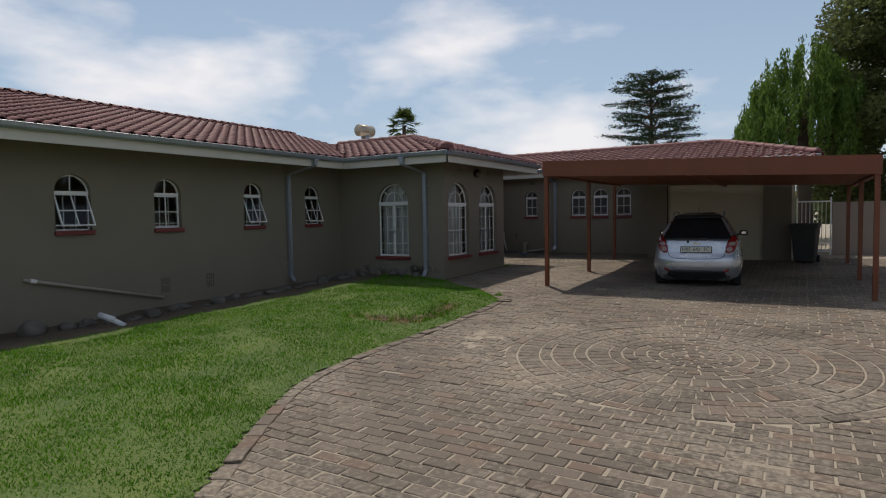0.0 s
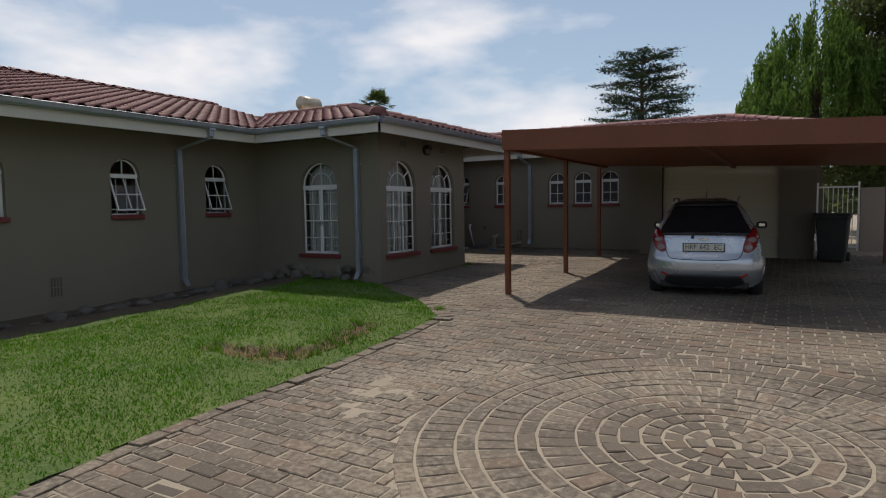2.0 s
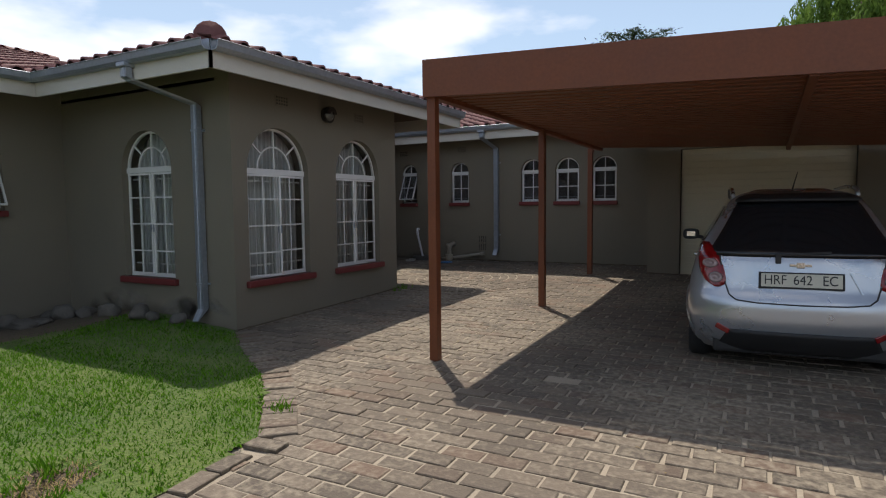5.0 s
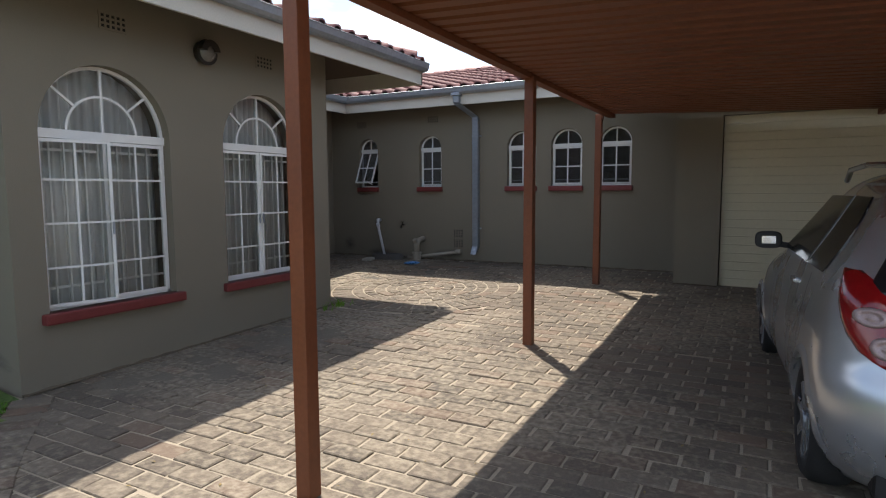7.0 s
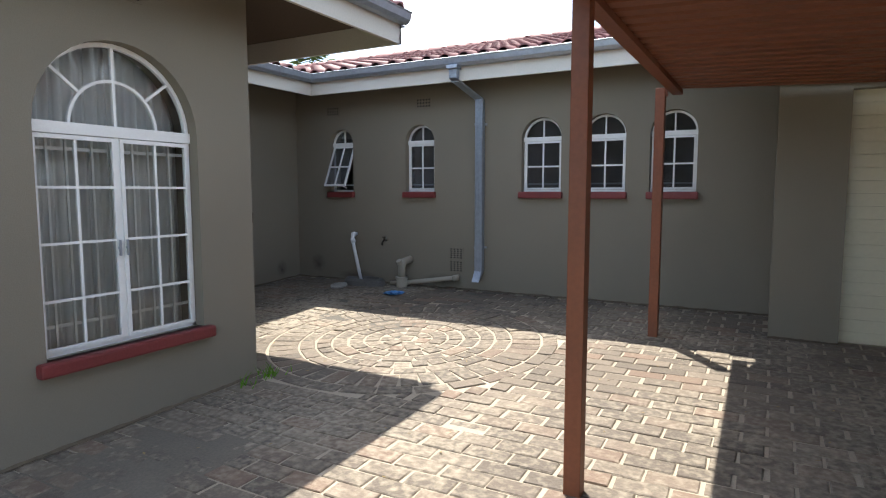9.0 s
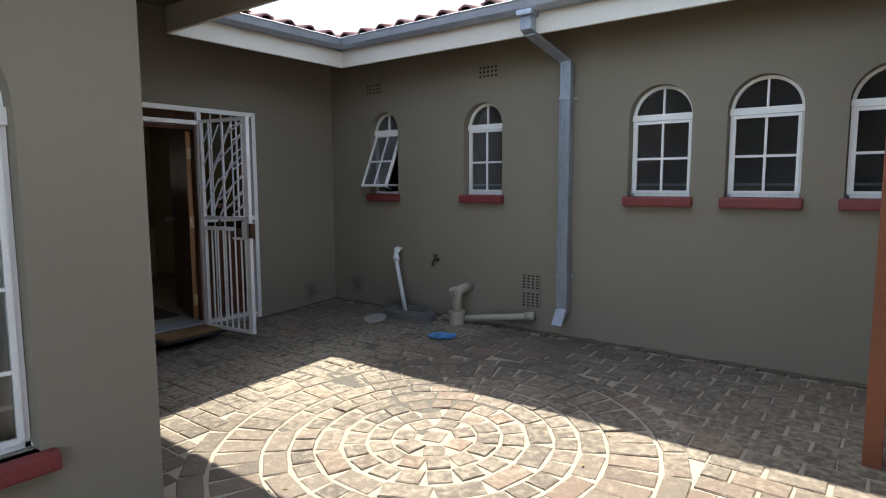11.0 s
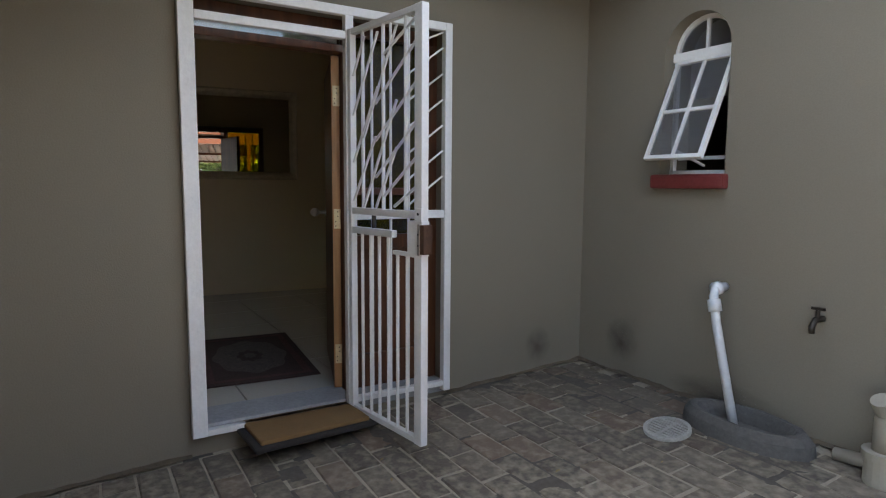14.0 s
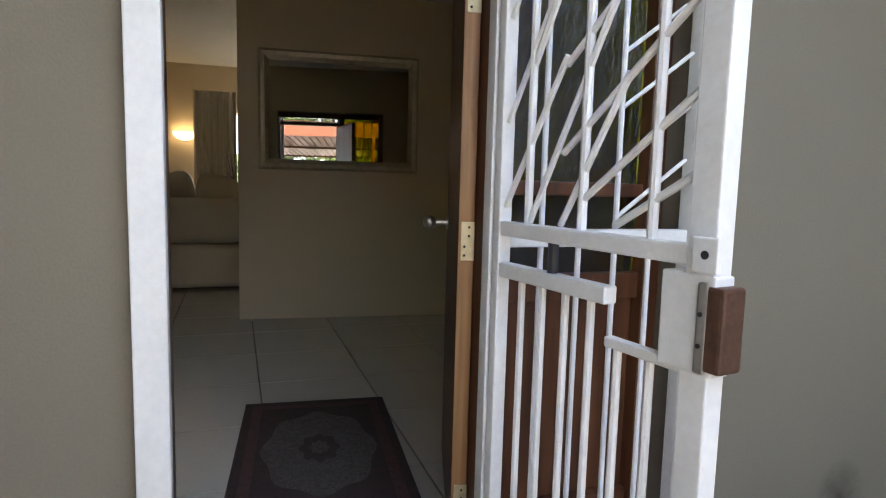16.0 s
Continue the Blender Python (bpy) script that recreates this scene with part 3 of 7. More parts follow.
def big_window(name, wm, u0, u1, sill, top, ajar=0.0):
    """A tall white steel window: fan arch over two glazed casements."""
    w = u1 - u0
    r = w / 2
    sp = top - r
    th = empty(name, wm @ Matrix.Translation((u0, 0, 0)), kind="structure", category="window",
               label="tall white arched steel window with " + ("one casement ajar" if ajar else "closed casements") + " and net curtain")
    Y0, Y1, f = 0.085, 0.118, 0.026
    bm = bmesh.new()
    box(bm, (0.004, Y0, sill), (f, Y1, sp))
    box(bm, (w - f, Y0, sill), (w - 0.004, Y1, sp))
    box(bm, (0, Y0, sill + 0.001), (w, Y1, sill + f))
    box(bm, (0, Y0 - 0.014, sp - 0.04), (w, Y1, sp + 0.03), 0.004)
    box(bm, (r - 0.014, Y0 + 0.002, sill), (r + 0.014, Y1 - 0.002, sp))
    arc_bar(bm, r, sp, r - 0.003, 0, math.pi, f, Y0, Y1, 22)
    part("window_frame", bm, WHITE, th)
    bm = bmesh.new()
    box(bm, (r - 0.009, Y0 + 0.004, sp + 0.03), (r + 0.009, Y1 - 0.004, top - f))
    arc_bar(bm, r, sp + 0.02, r * 0.55, 0, math.pi, 0.018, Y0 + 0.005, Y1 - 0.005, 18)
    for a in (math.radians(42), math.radians(138)):
        bar(bm, (r + r * 0.54 * math.cos(a), Y0 + 0.015, sp + 0.02 + r * 0.54 * math.sin(a)), (r + (r - 0.02) * math.cos(a), Y0 + 0.015, sp + (r - 0.02) * math.sin(a)), 0.018, 0.02)
    part("fan_glazing_bar", bm, WHITE, th)
    bm = bmesh.new()
    half_disc(bm, r, sp + 0.02, r - 0.02, Y1 - 0.012, 22)
    part("pane", bm, GLASS, th).visible_shadow = False
    h = sp - 0.045 - sill - f
    cw = r - 0.014 - f
    for side, turn in ((0, ajar), (1, 0.0)):
        s = 0.024
        bm = bmesh.new()
        for lo, hi in (((0, -0.016, 0), (s, 0.01, h)), ((cw - s, -0.016, 0), (cw, 0.01, h)), ((s, -0.016, 0), (cw - s, 0.01, s)), ((s, -0.016, h - s), (cw - s, 0.01, h))):
            box(bm, lo, hi)
        box(bm, (cw / 2 - 0.008, -0.012, s), (cw / 2 + 0.008, 0.006, h - s))
        lev = [h * q for q in (0.235, 0.5, 0.76)]
        for z in lev:
            box(bm, (s, -0.011, z - 0.008), (cw / 2 - 0.008, 0.005, z + 0.008))
            box(bm, (cw / 2 + 0.008, -0.011, z - 0.008), (cw - s, 0.005, z + 0.008))
        if side == 0:
            cm = Matrix.Translation((f, Y0 + 0.006, sill + f)) @ Matrix.Rotation(-radians(turn), 4, "Z")
        else:
            cm = Matrix.Translation((r + 0.014, Y0 + 0.006, sill + f))
        cas = part("casement", bm, WHITE, th, m=cm)
        edges = [s] + lev + [h - s]
        for z0, z1 in zip(edges, edges[1:]):
            for a, b in ((s, cw / 2 - 0.008), (cw / 2 + 0.008, cw - s)):
                bm = bmesh.new()
                pane_mesh(bm, a, b, z0, z1, -0.002)
                part("pane", bm, GLASS, cas).visible_shadow = False
        bm = bmesh.new()
        e = cw - 0.012 if side == 0 else 0.012
        bar(bm, (e, -0.03, h * 0.42), (e, -0.03, h * 0.42 + 0.1), 0.012, 0.012)
        bar(bm, (e, -0.016, h * 0.42 + 0.05), (e, -0.032, h * 0.42 + 0.05), 0.014, 0.014, (0, 0, 1))
        part("handle", bm, GUTTER, cas, "dull metal catch")
    bm = bmesh.new()
    for i in range(1, 8):
        x = w * i / 8 + (0.012 if i % 2 else -0.012)
        box(bm, (x - 0.007, Y1 + 0.03, sill + 0.02), (x + 0.007, Y1 + 0.042, sp))
    for z in (sill + 0.16, sp - 0.12):
        box(bm, (0, Y1 + 0.043, z - 0.01), (w, Y1 + 0.051, z + 0.01))
    part("burglar_bar", bm, WHITE, th)
    # gathered net curtain just inside, parted a little in the middle
    bm = bmesh.new()
    for a, b in ((-0.1, w * 0.515), (w * 0.51, w + 0.1)):
        cols = []
        for i in range(61):
            x = a + (b - a) * i / 60
            y = Y1 + 0.20 + 0.03 * math.sin(i * 0.95) + 0.012 * math.sin(i * 2.3 + u0)
            cols.append((bm.verts.new((x, y, sill - 0.15)), bm.verts.new((x, y * 0.97, top + 0.05))))
        for p, q in zip(cols, cols[1:]):
            bm.faces.new((p[0], q[0], q[1], p[1]))
    part("curtain", bm, CURTAIN, th, "gathered white net curtain", smooth=True)
    sill_part(w, sill, th)
    return th


wa = frame_of((XA, -9), (XA, YS))[0]
wb = frame_of((XD - TH, YB), (-3.75, YB))[0]
ws = frame_of((XA, YS), (XE, YS))[0]
we = frame_of((XE, YS), (XE, YN))[0]
for i, (a, b) in enumerate(SMALL_A):
    small_window(f"window_{i + 1}", wa, a + 9, b + 9, 1.38, 2.36, (24, 0, 22, 20)[i])
for i, (a, b) in enumerate(SMALL_B):
    small_window(f"window_{i + 5}", wb, a - XD + TH, b - XD + TH, 1.46, 2.35, (24, 0, 0, 0, 0)[i], PATGLASS)
big_window("window_10", ws, BIG_S[0][0] - XA, BIG_S[0][1] - XA, 0.50, 2.38)
big_window("window_11", we, BIG_E[0][0] - YS, BIG_E[0][1] - YS, 0.50, 2.38, 14)
big_window("window_12", we, BIG_E[1][0] - YS, BIG_E[1][1] - YS, 0.50, 2.38)

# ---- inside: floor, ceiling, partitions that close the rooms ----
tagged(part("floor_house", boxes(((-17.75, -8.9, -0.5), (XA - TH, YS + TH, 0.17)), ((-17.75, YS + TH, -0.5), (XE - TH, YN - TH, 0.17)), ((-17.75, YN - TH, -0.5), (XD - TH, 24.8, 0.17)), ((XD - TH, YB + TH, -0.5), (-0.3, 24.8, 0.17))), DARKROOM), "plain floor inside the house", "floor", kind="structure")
tagged(part("ceiling_house", boxes(((-17.75, -8.75, 2.86), (XA - TH, YS, 2.9)), ((-17.75, YS, 2.86), (XE - TH, YN - TH, 2.9)), ((-17.75, YN - TH, 2.86), (XD - TH, 24.75, 2.9)), ((XD - TH, YB + TH, 2.86), (-0.3, 24.75, 2.9))), CEIL), "white painted ceiling inside the house", "ceiling", kind="structure")
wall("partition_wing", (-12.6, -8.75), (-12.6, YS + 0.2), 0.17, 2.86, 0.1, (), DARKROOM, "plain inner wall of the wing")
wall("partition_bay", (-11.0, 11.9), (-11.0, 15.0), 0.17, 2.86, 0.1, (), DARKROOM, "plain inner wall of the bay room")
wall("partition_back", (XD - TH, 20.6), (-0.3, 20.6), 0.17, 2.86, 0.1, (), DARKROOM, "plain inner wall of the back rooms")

# ---- carport ----
CX0, CX1, CY0, CY1 = -4.60, 1.42, 11.45, 17.83
FALL = -0.043


def cz(x):
    return 2.36 + FALL * (x - CX0)


cp = empty("carport", Matrix.Translation((CX0, CY0, gz(0, CY0))), label="red-oxide painted steel carport with a ribbed sheet roof", category="carport")
CPI = cp.matrix_basis.inverted()


def cpart(name, bm, material, label=""):
    bmesh.ops.transform(bm, matrix=CPI, verts=bm.verts)
    return part(name, bm, material, cp, label)


def sloped_box(bm, x0, x1, y0, y1, h0, h1):
    v = [bm.verts.new((x, y, cz(x) + h)) for h in (h0, h1) for x, y in ((x0, y0), (x1, y0), (x1, y1), (x0, y1))]
    for f in ((3, 2, 1, 0), (4, 5, 6, 7), (0, 1, 5, 4), (1, 2, 6, 5), (2, 3, 7, 6), (3, 0, 4, 7)):
        bm.faces.new([v[k] for k in f])
    return bm


for nm, a in (("front_fascia", (CX0 - 0.03, CX1 + 0.03, CY0 - 0.03, CY0, 0.0, 0.33)), ("rear_fascia", (CX0 - 0.03, CX1 + 0.03, CY1 - 0.03, CY1, 0.06, 0.2)),
              ("side_fascia", (CX0 - 0.03, CX0, CY0 + 0.001, CY1 - 0.031, 0.0, 0.33)), ("side_fascia", (CX1, CX1 + 0.03, CY0 + 0.001, CY1 - 0.031, 0.0, 0.33))):
    cpart(nm, sloped_box(bmesh.new(), *a), RUST)
# ribbed sheet: ribs run across, from side to side
bm = bmesh.new()
y = CY0 + 0.02
prev = None
rib = [(0.0, 0.0), (0.10, 0.0), (0.118, 0.035), (0.150, 0.035), (0.168, 0.0)]
while y < CY1 - 0.2:
    for dy, h in rib:
        cur = [bm.verts.new((x, y + dy, cz(x) + 0.045 + h)) for x in (CX0, CX1)]
        if prev:
            bm.faces.new((prev[0], prev[1], cur[1], cur[0]))
        prev = cur
    y += 0.1686
cpart("roof_sheet", bm, RUST, "ribbed red-brown steel sheeting")
for x in (CX0 + 0.03, -1.6, CX1 - 0.03):
    cpart("beam", sloped_box(bmesh.new(), x - 0.03, x + 0.03, CY0 + 0.002, CY1 - 0.04, -0.012 if abs(x + 1.6) < 0.1 else 0.0, 0.044), RUST)
for x, y in ((CX0 + 0.02, 11.52), (CX0 + 0.04, 14.50), (-4.69, 17.5), (CX1 - 0.03, 11.52), (CX1 - 0.06, 14.5), (CX1 - 0.12, 17.6)):
    bm = bmesh.new()
    box(bm, (x - 0.042, y - 0.042, gz(x, y) - 0.05), (x + 0.042, y + 0.042, cz(x) + 0.02), 0.006)
    if y > 17.4 and x < 0:
        box(bm, (x + 0.043, y - 0.03, cz(x) - 0.05), (CX0 - 0.031, y + 0.03, cz(x) + 0.01))
    cpart("post", bm, RUST)

# ---- garage door ----
CREAM = mat("cream_door_paint", (0.56, 0.51, 0.37), 0.5, var=0.06, scale=1.5, fine=30, bump=0.08)
bm = bmesh.new()
gd = empty("garage_door", Matrix.Translation((-3.21, YG + 0.13, gz(0, YG) - 0.01)), label="closed cream sectional garage door with horizontal ribs", category="garage door", kind="structure")
z = 0.0
while z < 2.29:
    bm = bmesh.new()
    box(bm, (0.005, 0, z + 0.0008), (2.545, 0.04, min(z + 0.1092, 2.31)), 0.002)
    part("slat", bm, CREAM, gd)
    z += 0.11
BLACKMETAL = mat("black_seal", (0.02, 0.02, 0.02), 0.6, var=0.1)
tagged(part("garage_door_guide", boxes(((-3.222, YG + 0.02, gz(0, YG)), (-3.210, YG + 0.12, 2.32)), ((-0.66, YG + 0.02, gz(0, YG)), (-0.648, YG + 0.12, 2.32))), BLACKMETAL), "dark guide rails beside the garage door", "guide rail", kind="structure")

# ---- lawn, bed and edging ----
EDGE = [(-1.2, -6), (-2.0, -1.0), (-2.6, 0.3), (-3.1, 1.3), (-3.95, 2.7), (-4.42, 3.7), (-4.62, 5), (-4.60, 6.7), (-4.66, 8), (-4.76, 9.45), (-5.62, 10.35), (-6.55, 11.0), (-7.25, 11.55)]


def smooth_line(pts, n=8):
    out = []
    for i in range(len(pts) - 1):
        p0, p1, p2, p3 = [Vector((*pts[max(0, min(len(pts) - 1, i + k))], 0)) for k in (-1, 0, 1, 2)]
        for j in range(n):
            t = j / n
            q = 0.5 * ((2 * p1) + (p2 - p0) * t + (2 * p0 - 5 * p1 + 4 * p2 - p3) * t * t + (3 * p1 - p0 - 3 * p2 + p3) * t ** 3)
            out.append((q.x, q.y))
    return out + [pts[-1]]


LINE = smooth_line(EDGE[:10]) + smooth_line(EDGE[9:], 6)[1:]
LAWN = LINE + [(-7.3, 11.6), (-10.62, 11.6), (-10.62, -6)]


def edge_x(y):
    """Where the lawn's edge lies at y."""
    best = -3.0
    for (ax, ay), (bx, by) in zip(LINE, LINE[1:]):
        if min(ay, by) <= y <= max(ay, by) and ay != by:
            best = ax + (bx - ax) * (y - ay) / (by - ay)
    return best


SCRAPE = [Vector(q) for q in ((-6.1, 6.75), (-5.45, 6.75), (-5.2, 6.95), (-5.12, 7.4), (-5.18, 8.0), (-5.32, 8.5))]


def furrow(x, y):
    """The scraped, dry furrow across the lawn: 1 on its line, 0 away from it."""
    if not (-6.6 < x < -4.5 and 6.0 < y < 9.0):
        return 0.0
    p, d = Vector((x, y)), 9.0
    for a, b in zip(SCRAPE, SCRAPE[1:]):
        ab = b - a
        t = max(0.0, min(1.0, (p - a).dot(ab) / ab.length_squared))
        d = min(d, (a + ab * t - p).length)
    d += 0.07 * noise.noise(Vector((x * 5, y * 5, 2)))
    return max(0.0, 1 - d / (0.20 + 0.12 * noise.noise(Vector((x * 2.2, y * 2.2, 7)))))


def lz(x, y):
    """Height of the lawn: a low swell towards the house, uneven."""
    e = edge_x(max(-5.9, min(11.5, y)))
    inw = max(0.0, min(1.0, (e - x) / 1.2))
    rise = 0.10 * inw + 0.03 * noise.noise(Vector((x * 0.9, y * 0.9, 0))) * inw + 0.012 * noise.noise(Vector((x * 5, y * 5, 3)))
    wall_dip = max(0.0, min(1.0, (-8.9 - x) / 1.2)) * 0.10
    return gz(x, y) + 0.012 + rise - wall_dip - 0.06 * furrow(x, y)


STEP = 0.08
verts, faces, bare, idx = [], [], [], {}
nx, ny = int((10.62 - 1.0) / STEP), int(17.6 / STEP)
for j in range(ny):
    for i in range(nx):
        x, y = -10.62 + i * STEP, -6 + j * STEP
        if inside(LAWN, x + STEP / 2, y + STEP / 2):
            f = []
            for a, b in ((0, 0), (1, 0), (1, 1), (0, 1)):
                k = (i + a, j + b)
                if k not in idx:
                    px, py = -10.62 + k[0] * STEP, -6 + k[1] * STEP
                    idx[k] = len(verts)
                    verts.append((px, py, lz(px, py)))
                f.append(idx[k])
            (bare if furrow(x + STEP / 2, y + STEP / 2) > 0.3 else faces).append(f)
tagged(raw("bare_furrow", verts, bare, SOIL, None, True), "scraped bare soil furrow in the lawn", "bare soil", kind="structure")
tagged(raw("lawn", verts, faces, TURF, None, True), "green lawn turf, bare and dry in places", "lawn", kind="structure")

rng = np.random.default_rng(7)
gvv, gff = [], []
count = 0
while count < 105000:
    x, y = rng.uniform(-9.3, -1.5), rng.uniform(-0.5, 11.5)
    if not inside(LAWN, x, y):
        continue
    shade_edge = -8.75 + 0.25 * math.sin(y * 2.1)
    if x < shade_edge and rng.random() < 0.85:
        continue
    if rng.random() < furrow(x, y) * 1.5:
        continue
    bald = noise.noise(Vector((x * 0.8, y * 0.8, 9)))
    if bald > 0.28 and rng.random() < 0.55:
        continue
    h = rng.uniform(0.018, 0.05) * (0.8 + 0.5 * noise.noise(Vector((x * 1.7, y * 1.7, 5))))
    a = rng.uniform(0, 6.283)
    w = 0.006
    lean = rng.uniform(0.2, 1.1) * h
    z0 = lz(x, y) - 0.003
    k = len(gvv)
    c, s = math.cos(a), math.sin(a)
    b = rng.uniform(0, 6.283)
    gvv += [(x - c * w, y - s * w, z0), (x + c * w, y + s * w, z0), (x + math.cos(b) * lean, y + math.sin(b) * lean, z0 + h)]
    gff.append((k, k + 1, k + 2))
    count += 1
tagged(raw("grass_blades", gvv, gff, GRASS), "short bright green lawn grass", "grass", kind="stuff")

# tufts of dry grass and soil in the furrow
DRY = mat("dry_grass", (0.23, 0.17, 0.075), 0.9, var=0.4, islands=0.8, bump=0)
tv, tf = [], []
for _ in range(26000):
    x, y = rng.uniform(-6.3, -4.7), rng.uniform(6.4, 8.8)
    dead = 0.75 * max(0.0, 1 - math.hypot(x + 5.35, y - 6.85) / 0.4)
    if rng.random() > 0.9 * furrow(x, y) + dead:
        continue
    z0, h, a = lz(x, y), rng.uniform(0.02, 0.065), rng.uniform(0, 6.28)
    k = len(tv)
    tv += [(x, y, z0), (x + 0.008 * math.cos(a + 1.6), y + 0.008 * math.sin(a + 1.6), z0), (x + math.cos(a) * h, y + math.sin(a) * h, z0 + h * 0.6)]
    tf.append((k, k + 1, k + 2))
uv, uf = [], []
for _ in range(9000):
    x, y = rng.uniform(-6.4, -4.6), rng.uniform(6.3, 8.9)
    f = furrow(x, y)
    if noise.noise(Vector((x * 7, y * 7, 3))) < 0.05 or not 0.02 < f < 0.75:
        continue
    z0, h, a, b = lz(x, y), rng.uniform(0.05, 0.11), rng.uniform(0, 6.28), rng.uniform(0, 6.28)
    k = len(uv)
    uv += [(x - 0.006 * math.cos(a), y - 0.006 * math.sin(a), z0), (x + 0.006 * math.cos(a), y + 0.006 * math.sin(a), z0), (x + math.cos(b) * h * 0.5, y + math.sin(b) * h * 0.5, z0 + h)]
    uf.append((k, k + 1, k + 2))
tagged(raw("grass_tufts", uv, uf, GRASS), "rank green grass tufts along the scraped furrow", "grass", kind="stuff")
tagged(raw("dry_grass_tufts", tv, tf, DRY), "dry brown grass in a scraped furrow of the lawn", "dry grass", kind="stuff")

# soil bed along the wing
bv, bf = [], []
BN, BM = 90, 12
for j in range(BN + 1):
    for i in range(BM + 1):
        y = -6 + j * 17.55 / BN
        x = -10.64 + i * 2.0 / BM
        bv.append((x, y, lz(x, y) + 0.022 + 0.03 * noise.noise(Vector((x * 4, y * 4, 1))) - 0.06 * max(0, i - 9) / 3))
bf = [(j * (BM + 1) + i, j * (BM + 1) + i + 1, (j + 1) * (BM + 1) + i + 1, (j + 1) * (BM + 1) + i) for j in range(BN) for i in range(BM)]
tagged(raw("soil_bed", bv, bf, SOIL, None, True), "dark bare soil bed along the house wall", "flower bed", kind="structure")


def rock(x, y, s, flat=0.6, name="garden_stone", mt=None):
    bm = bmesh.new()
    bmesh.ops.create_icosphere(bm, subdivisions=3, radius=1.0)
    ox = rng.uniform(0, 50)
    for v in bm.verts:
        d = v.co.normalized()
        k = 1 + 0.35 * noise.noise(d * 1.3 + Vector((ox, 0, 0))) + 0.12 * noise.noise(d * 4 + Vector((ox, 3, 0)))
        v.co = Vector((d.x * k * s, d.y * k * s * 0.75, d.z * k * s * flat))
    o = part(name, bm, mt or STONE, None, m=Matrix.Translation((x, y, lz(x, y) + 0.02 + s * flat * 0.45)) @ Matrix.Rotation(rng.uniform(0, 6.28), 4, "Z"), smooth=True)
    return tagged(o, "rough grey-brown garden stone on the soil bed", "stone", "stones along the wall")


for i in range(30):
    y = 4.2 + i * 0.245 + rng.uniform(-0.08, 0.08)
    rock(-9.95 + rng.uniform(-0.18, 0.25), y, rng.uniform(0.08, 0.18), rng.uniform(0.35, 0.6))
for x, y, s in ((-9.7, 9.78, 0.24), (-9.86, 11.1, 0.2), (-9.55, 11.2, 0.16), (-9.2, 11.28, 0.17), (-8.68, 11.35, 0.2), (-8.4, 11.32, 0.12), (-8.0, 11.38, 0.13), (-10.2, 10.6, 0.2), (-10.1, 3.6, 0.3), (-10.25, 2.9, 0.3)):
    rock(x, y, s * 0.8, 0.7)

# ---- downpipes ----
PIPEPAINT = mat("taupe_pipe_paint", (0.33, 0.30, 0.24), 0.6, var=0.08, scale=4)


def downpipe(name, wm, u, top_out, foot, ribbed, mt, side=0.0):
    """A square downpipe on a wall: offset from the gutter, shaft, shoe. Local y runs into the wall."""
    th = empty(name, wm @ Matrix.Translation((u, 0, 0)), label="ribbed galvanised downpipe from gutter to paving" if ribbed else "plain galvanised downpipe on the house wall", category="downpipe")
    w = 0.05
    bm = bmesh.new()
    path = [(side, -top_out - 0.06, EAVE - 0.09), (side, -top_out - 0.06, EAVE - 0.25), (0, -0.055, 2.60), (0, -0.055, foot + 0.12), (0, -0.15, foot + 0.01)]
    rings = []
    prof = []
    n = 5 if ribbed else 1
    for k in range(n):
        for q, d in ((0.0, 1.0), (0.5, 1.0), (0.55, 0.82), (0.95, 0.82)):
            prof.append((-w + 2 * w * (k + q) / n, -0.04 * d))
    prof += [(w, -0.04), (w, 0.04), (-w, 0.04)]
    for i, p in enumerate(path):
        p = Vector(p)
        tilt = 0.0
        if i == 4:
            tilt = radians(40)
        if i in (1, 2):
            tilt = radians(-28)
        rings.append([bm.verts.new(p + Vector((a, b * math.cos(tilt), b * math.sin(tilt)))) for a, b in prof])
    for a, b in zip(rings, rings[1:]):
        for k in range(len(prof)):
            bm.faces.new((a[k], a[(k + 1) % len(prof)], b[(k + 1) % len(prof)], b[k]))
    part("pipe", bm, mt, th)
    for z in (2.3, foot + 0.42):
        bm = bmesh.new()
        box(bm, (-w - 0.004, -0.1, z - 0.012), (w + 0.004, -0.012, z + 0.012))
        box(bm, (-w - 0.03, -0.02, z - 0.012), (w + 0.03, 0.0, z + 0.012))
        part("bracket", bm, mt, th)
        for s in (-1, 1):
            bm = bmesh.new()
            bmesh.ops.create_uvsphere(bm, u_segments=8, v_segments=5, radius=0.011, matrix=Matrix.Translation((s * (w + 0.02), -0.024, z)))
            part("screw", bm, GUTTER, th)
    bm = bmesh.new()
    box(bm, (side - 0.07, -top_out - 0.13, EAVE - 0.13), (side + 0.07, -top_out - 0.002, EAVE - 0.085), 0.008)
    part("outlet", bm, GUTTER, th)
    return th


downpipe("downpipe", wb, -7.03 - (XD - TH), 0.47, 0.33, True, GUTTER, -0.12)
downpipe("downpipe", wa, 9.68 + 9, 0.80, 0.0, False, GUTTER, 0.10)
downpipe("downpipe", ws, -7.83 - XA, 0.75, 0.05, False, GUTTER, -0.16)

# ---- air bricks, lamp, bell ----
VENTDARK = mat("vent_slot_shade", (0.015, 0.014, 0.012), 0.9, var=0.1)
BRONZE = mat("dark_bronze", (0.035, 0.028, 0.022), 0.45, metal=0.4, var=0.2)


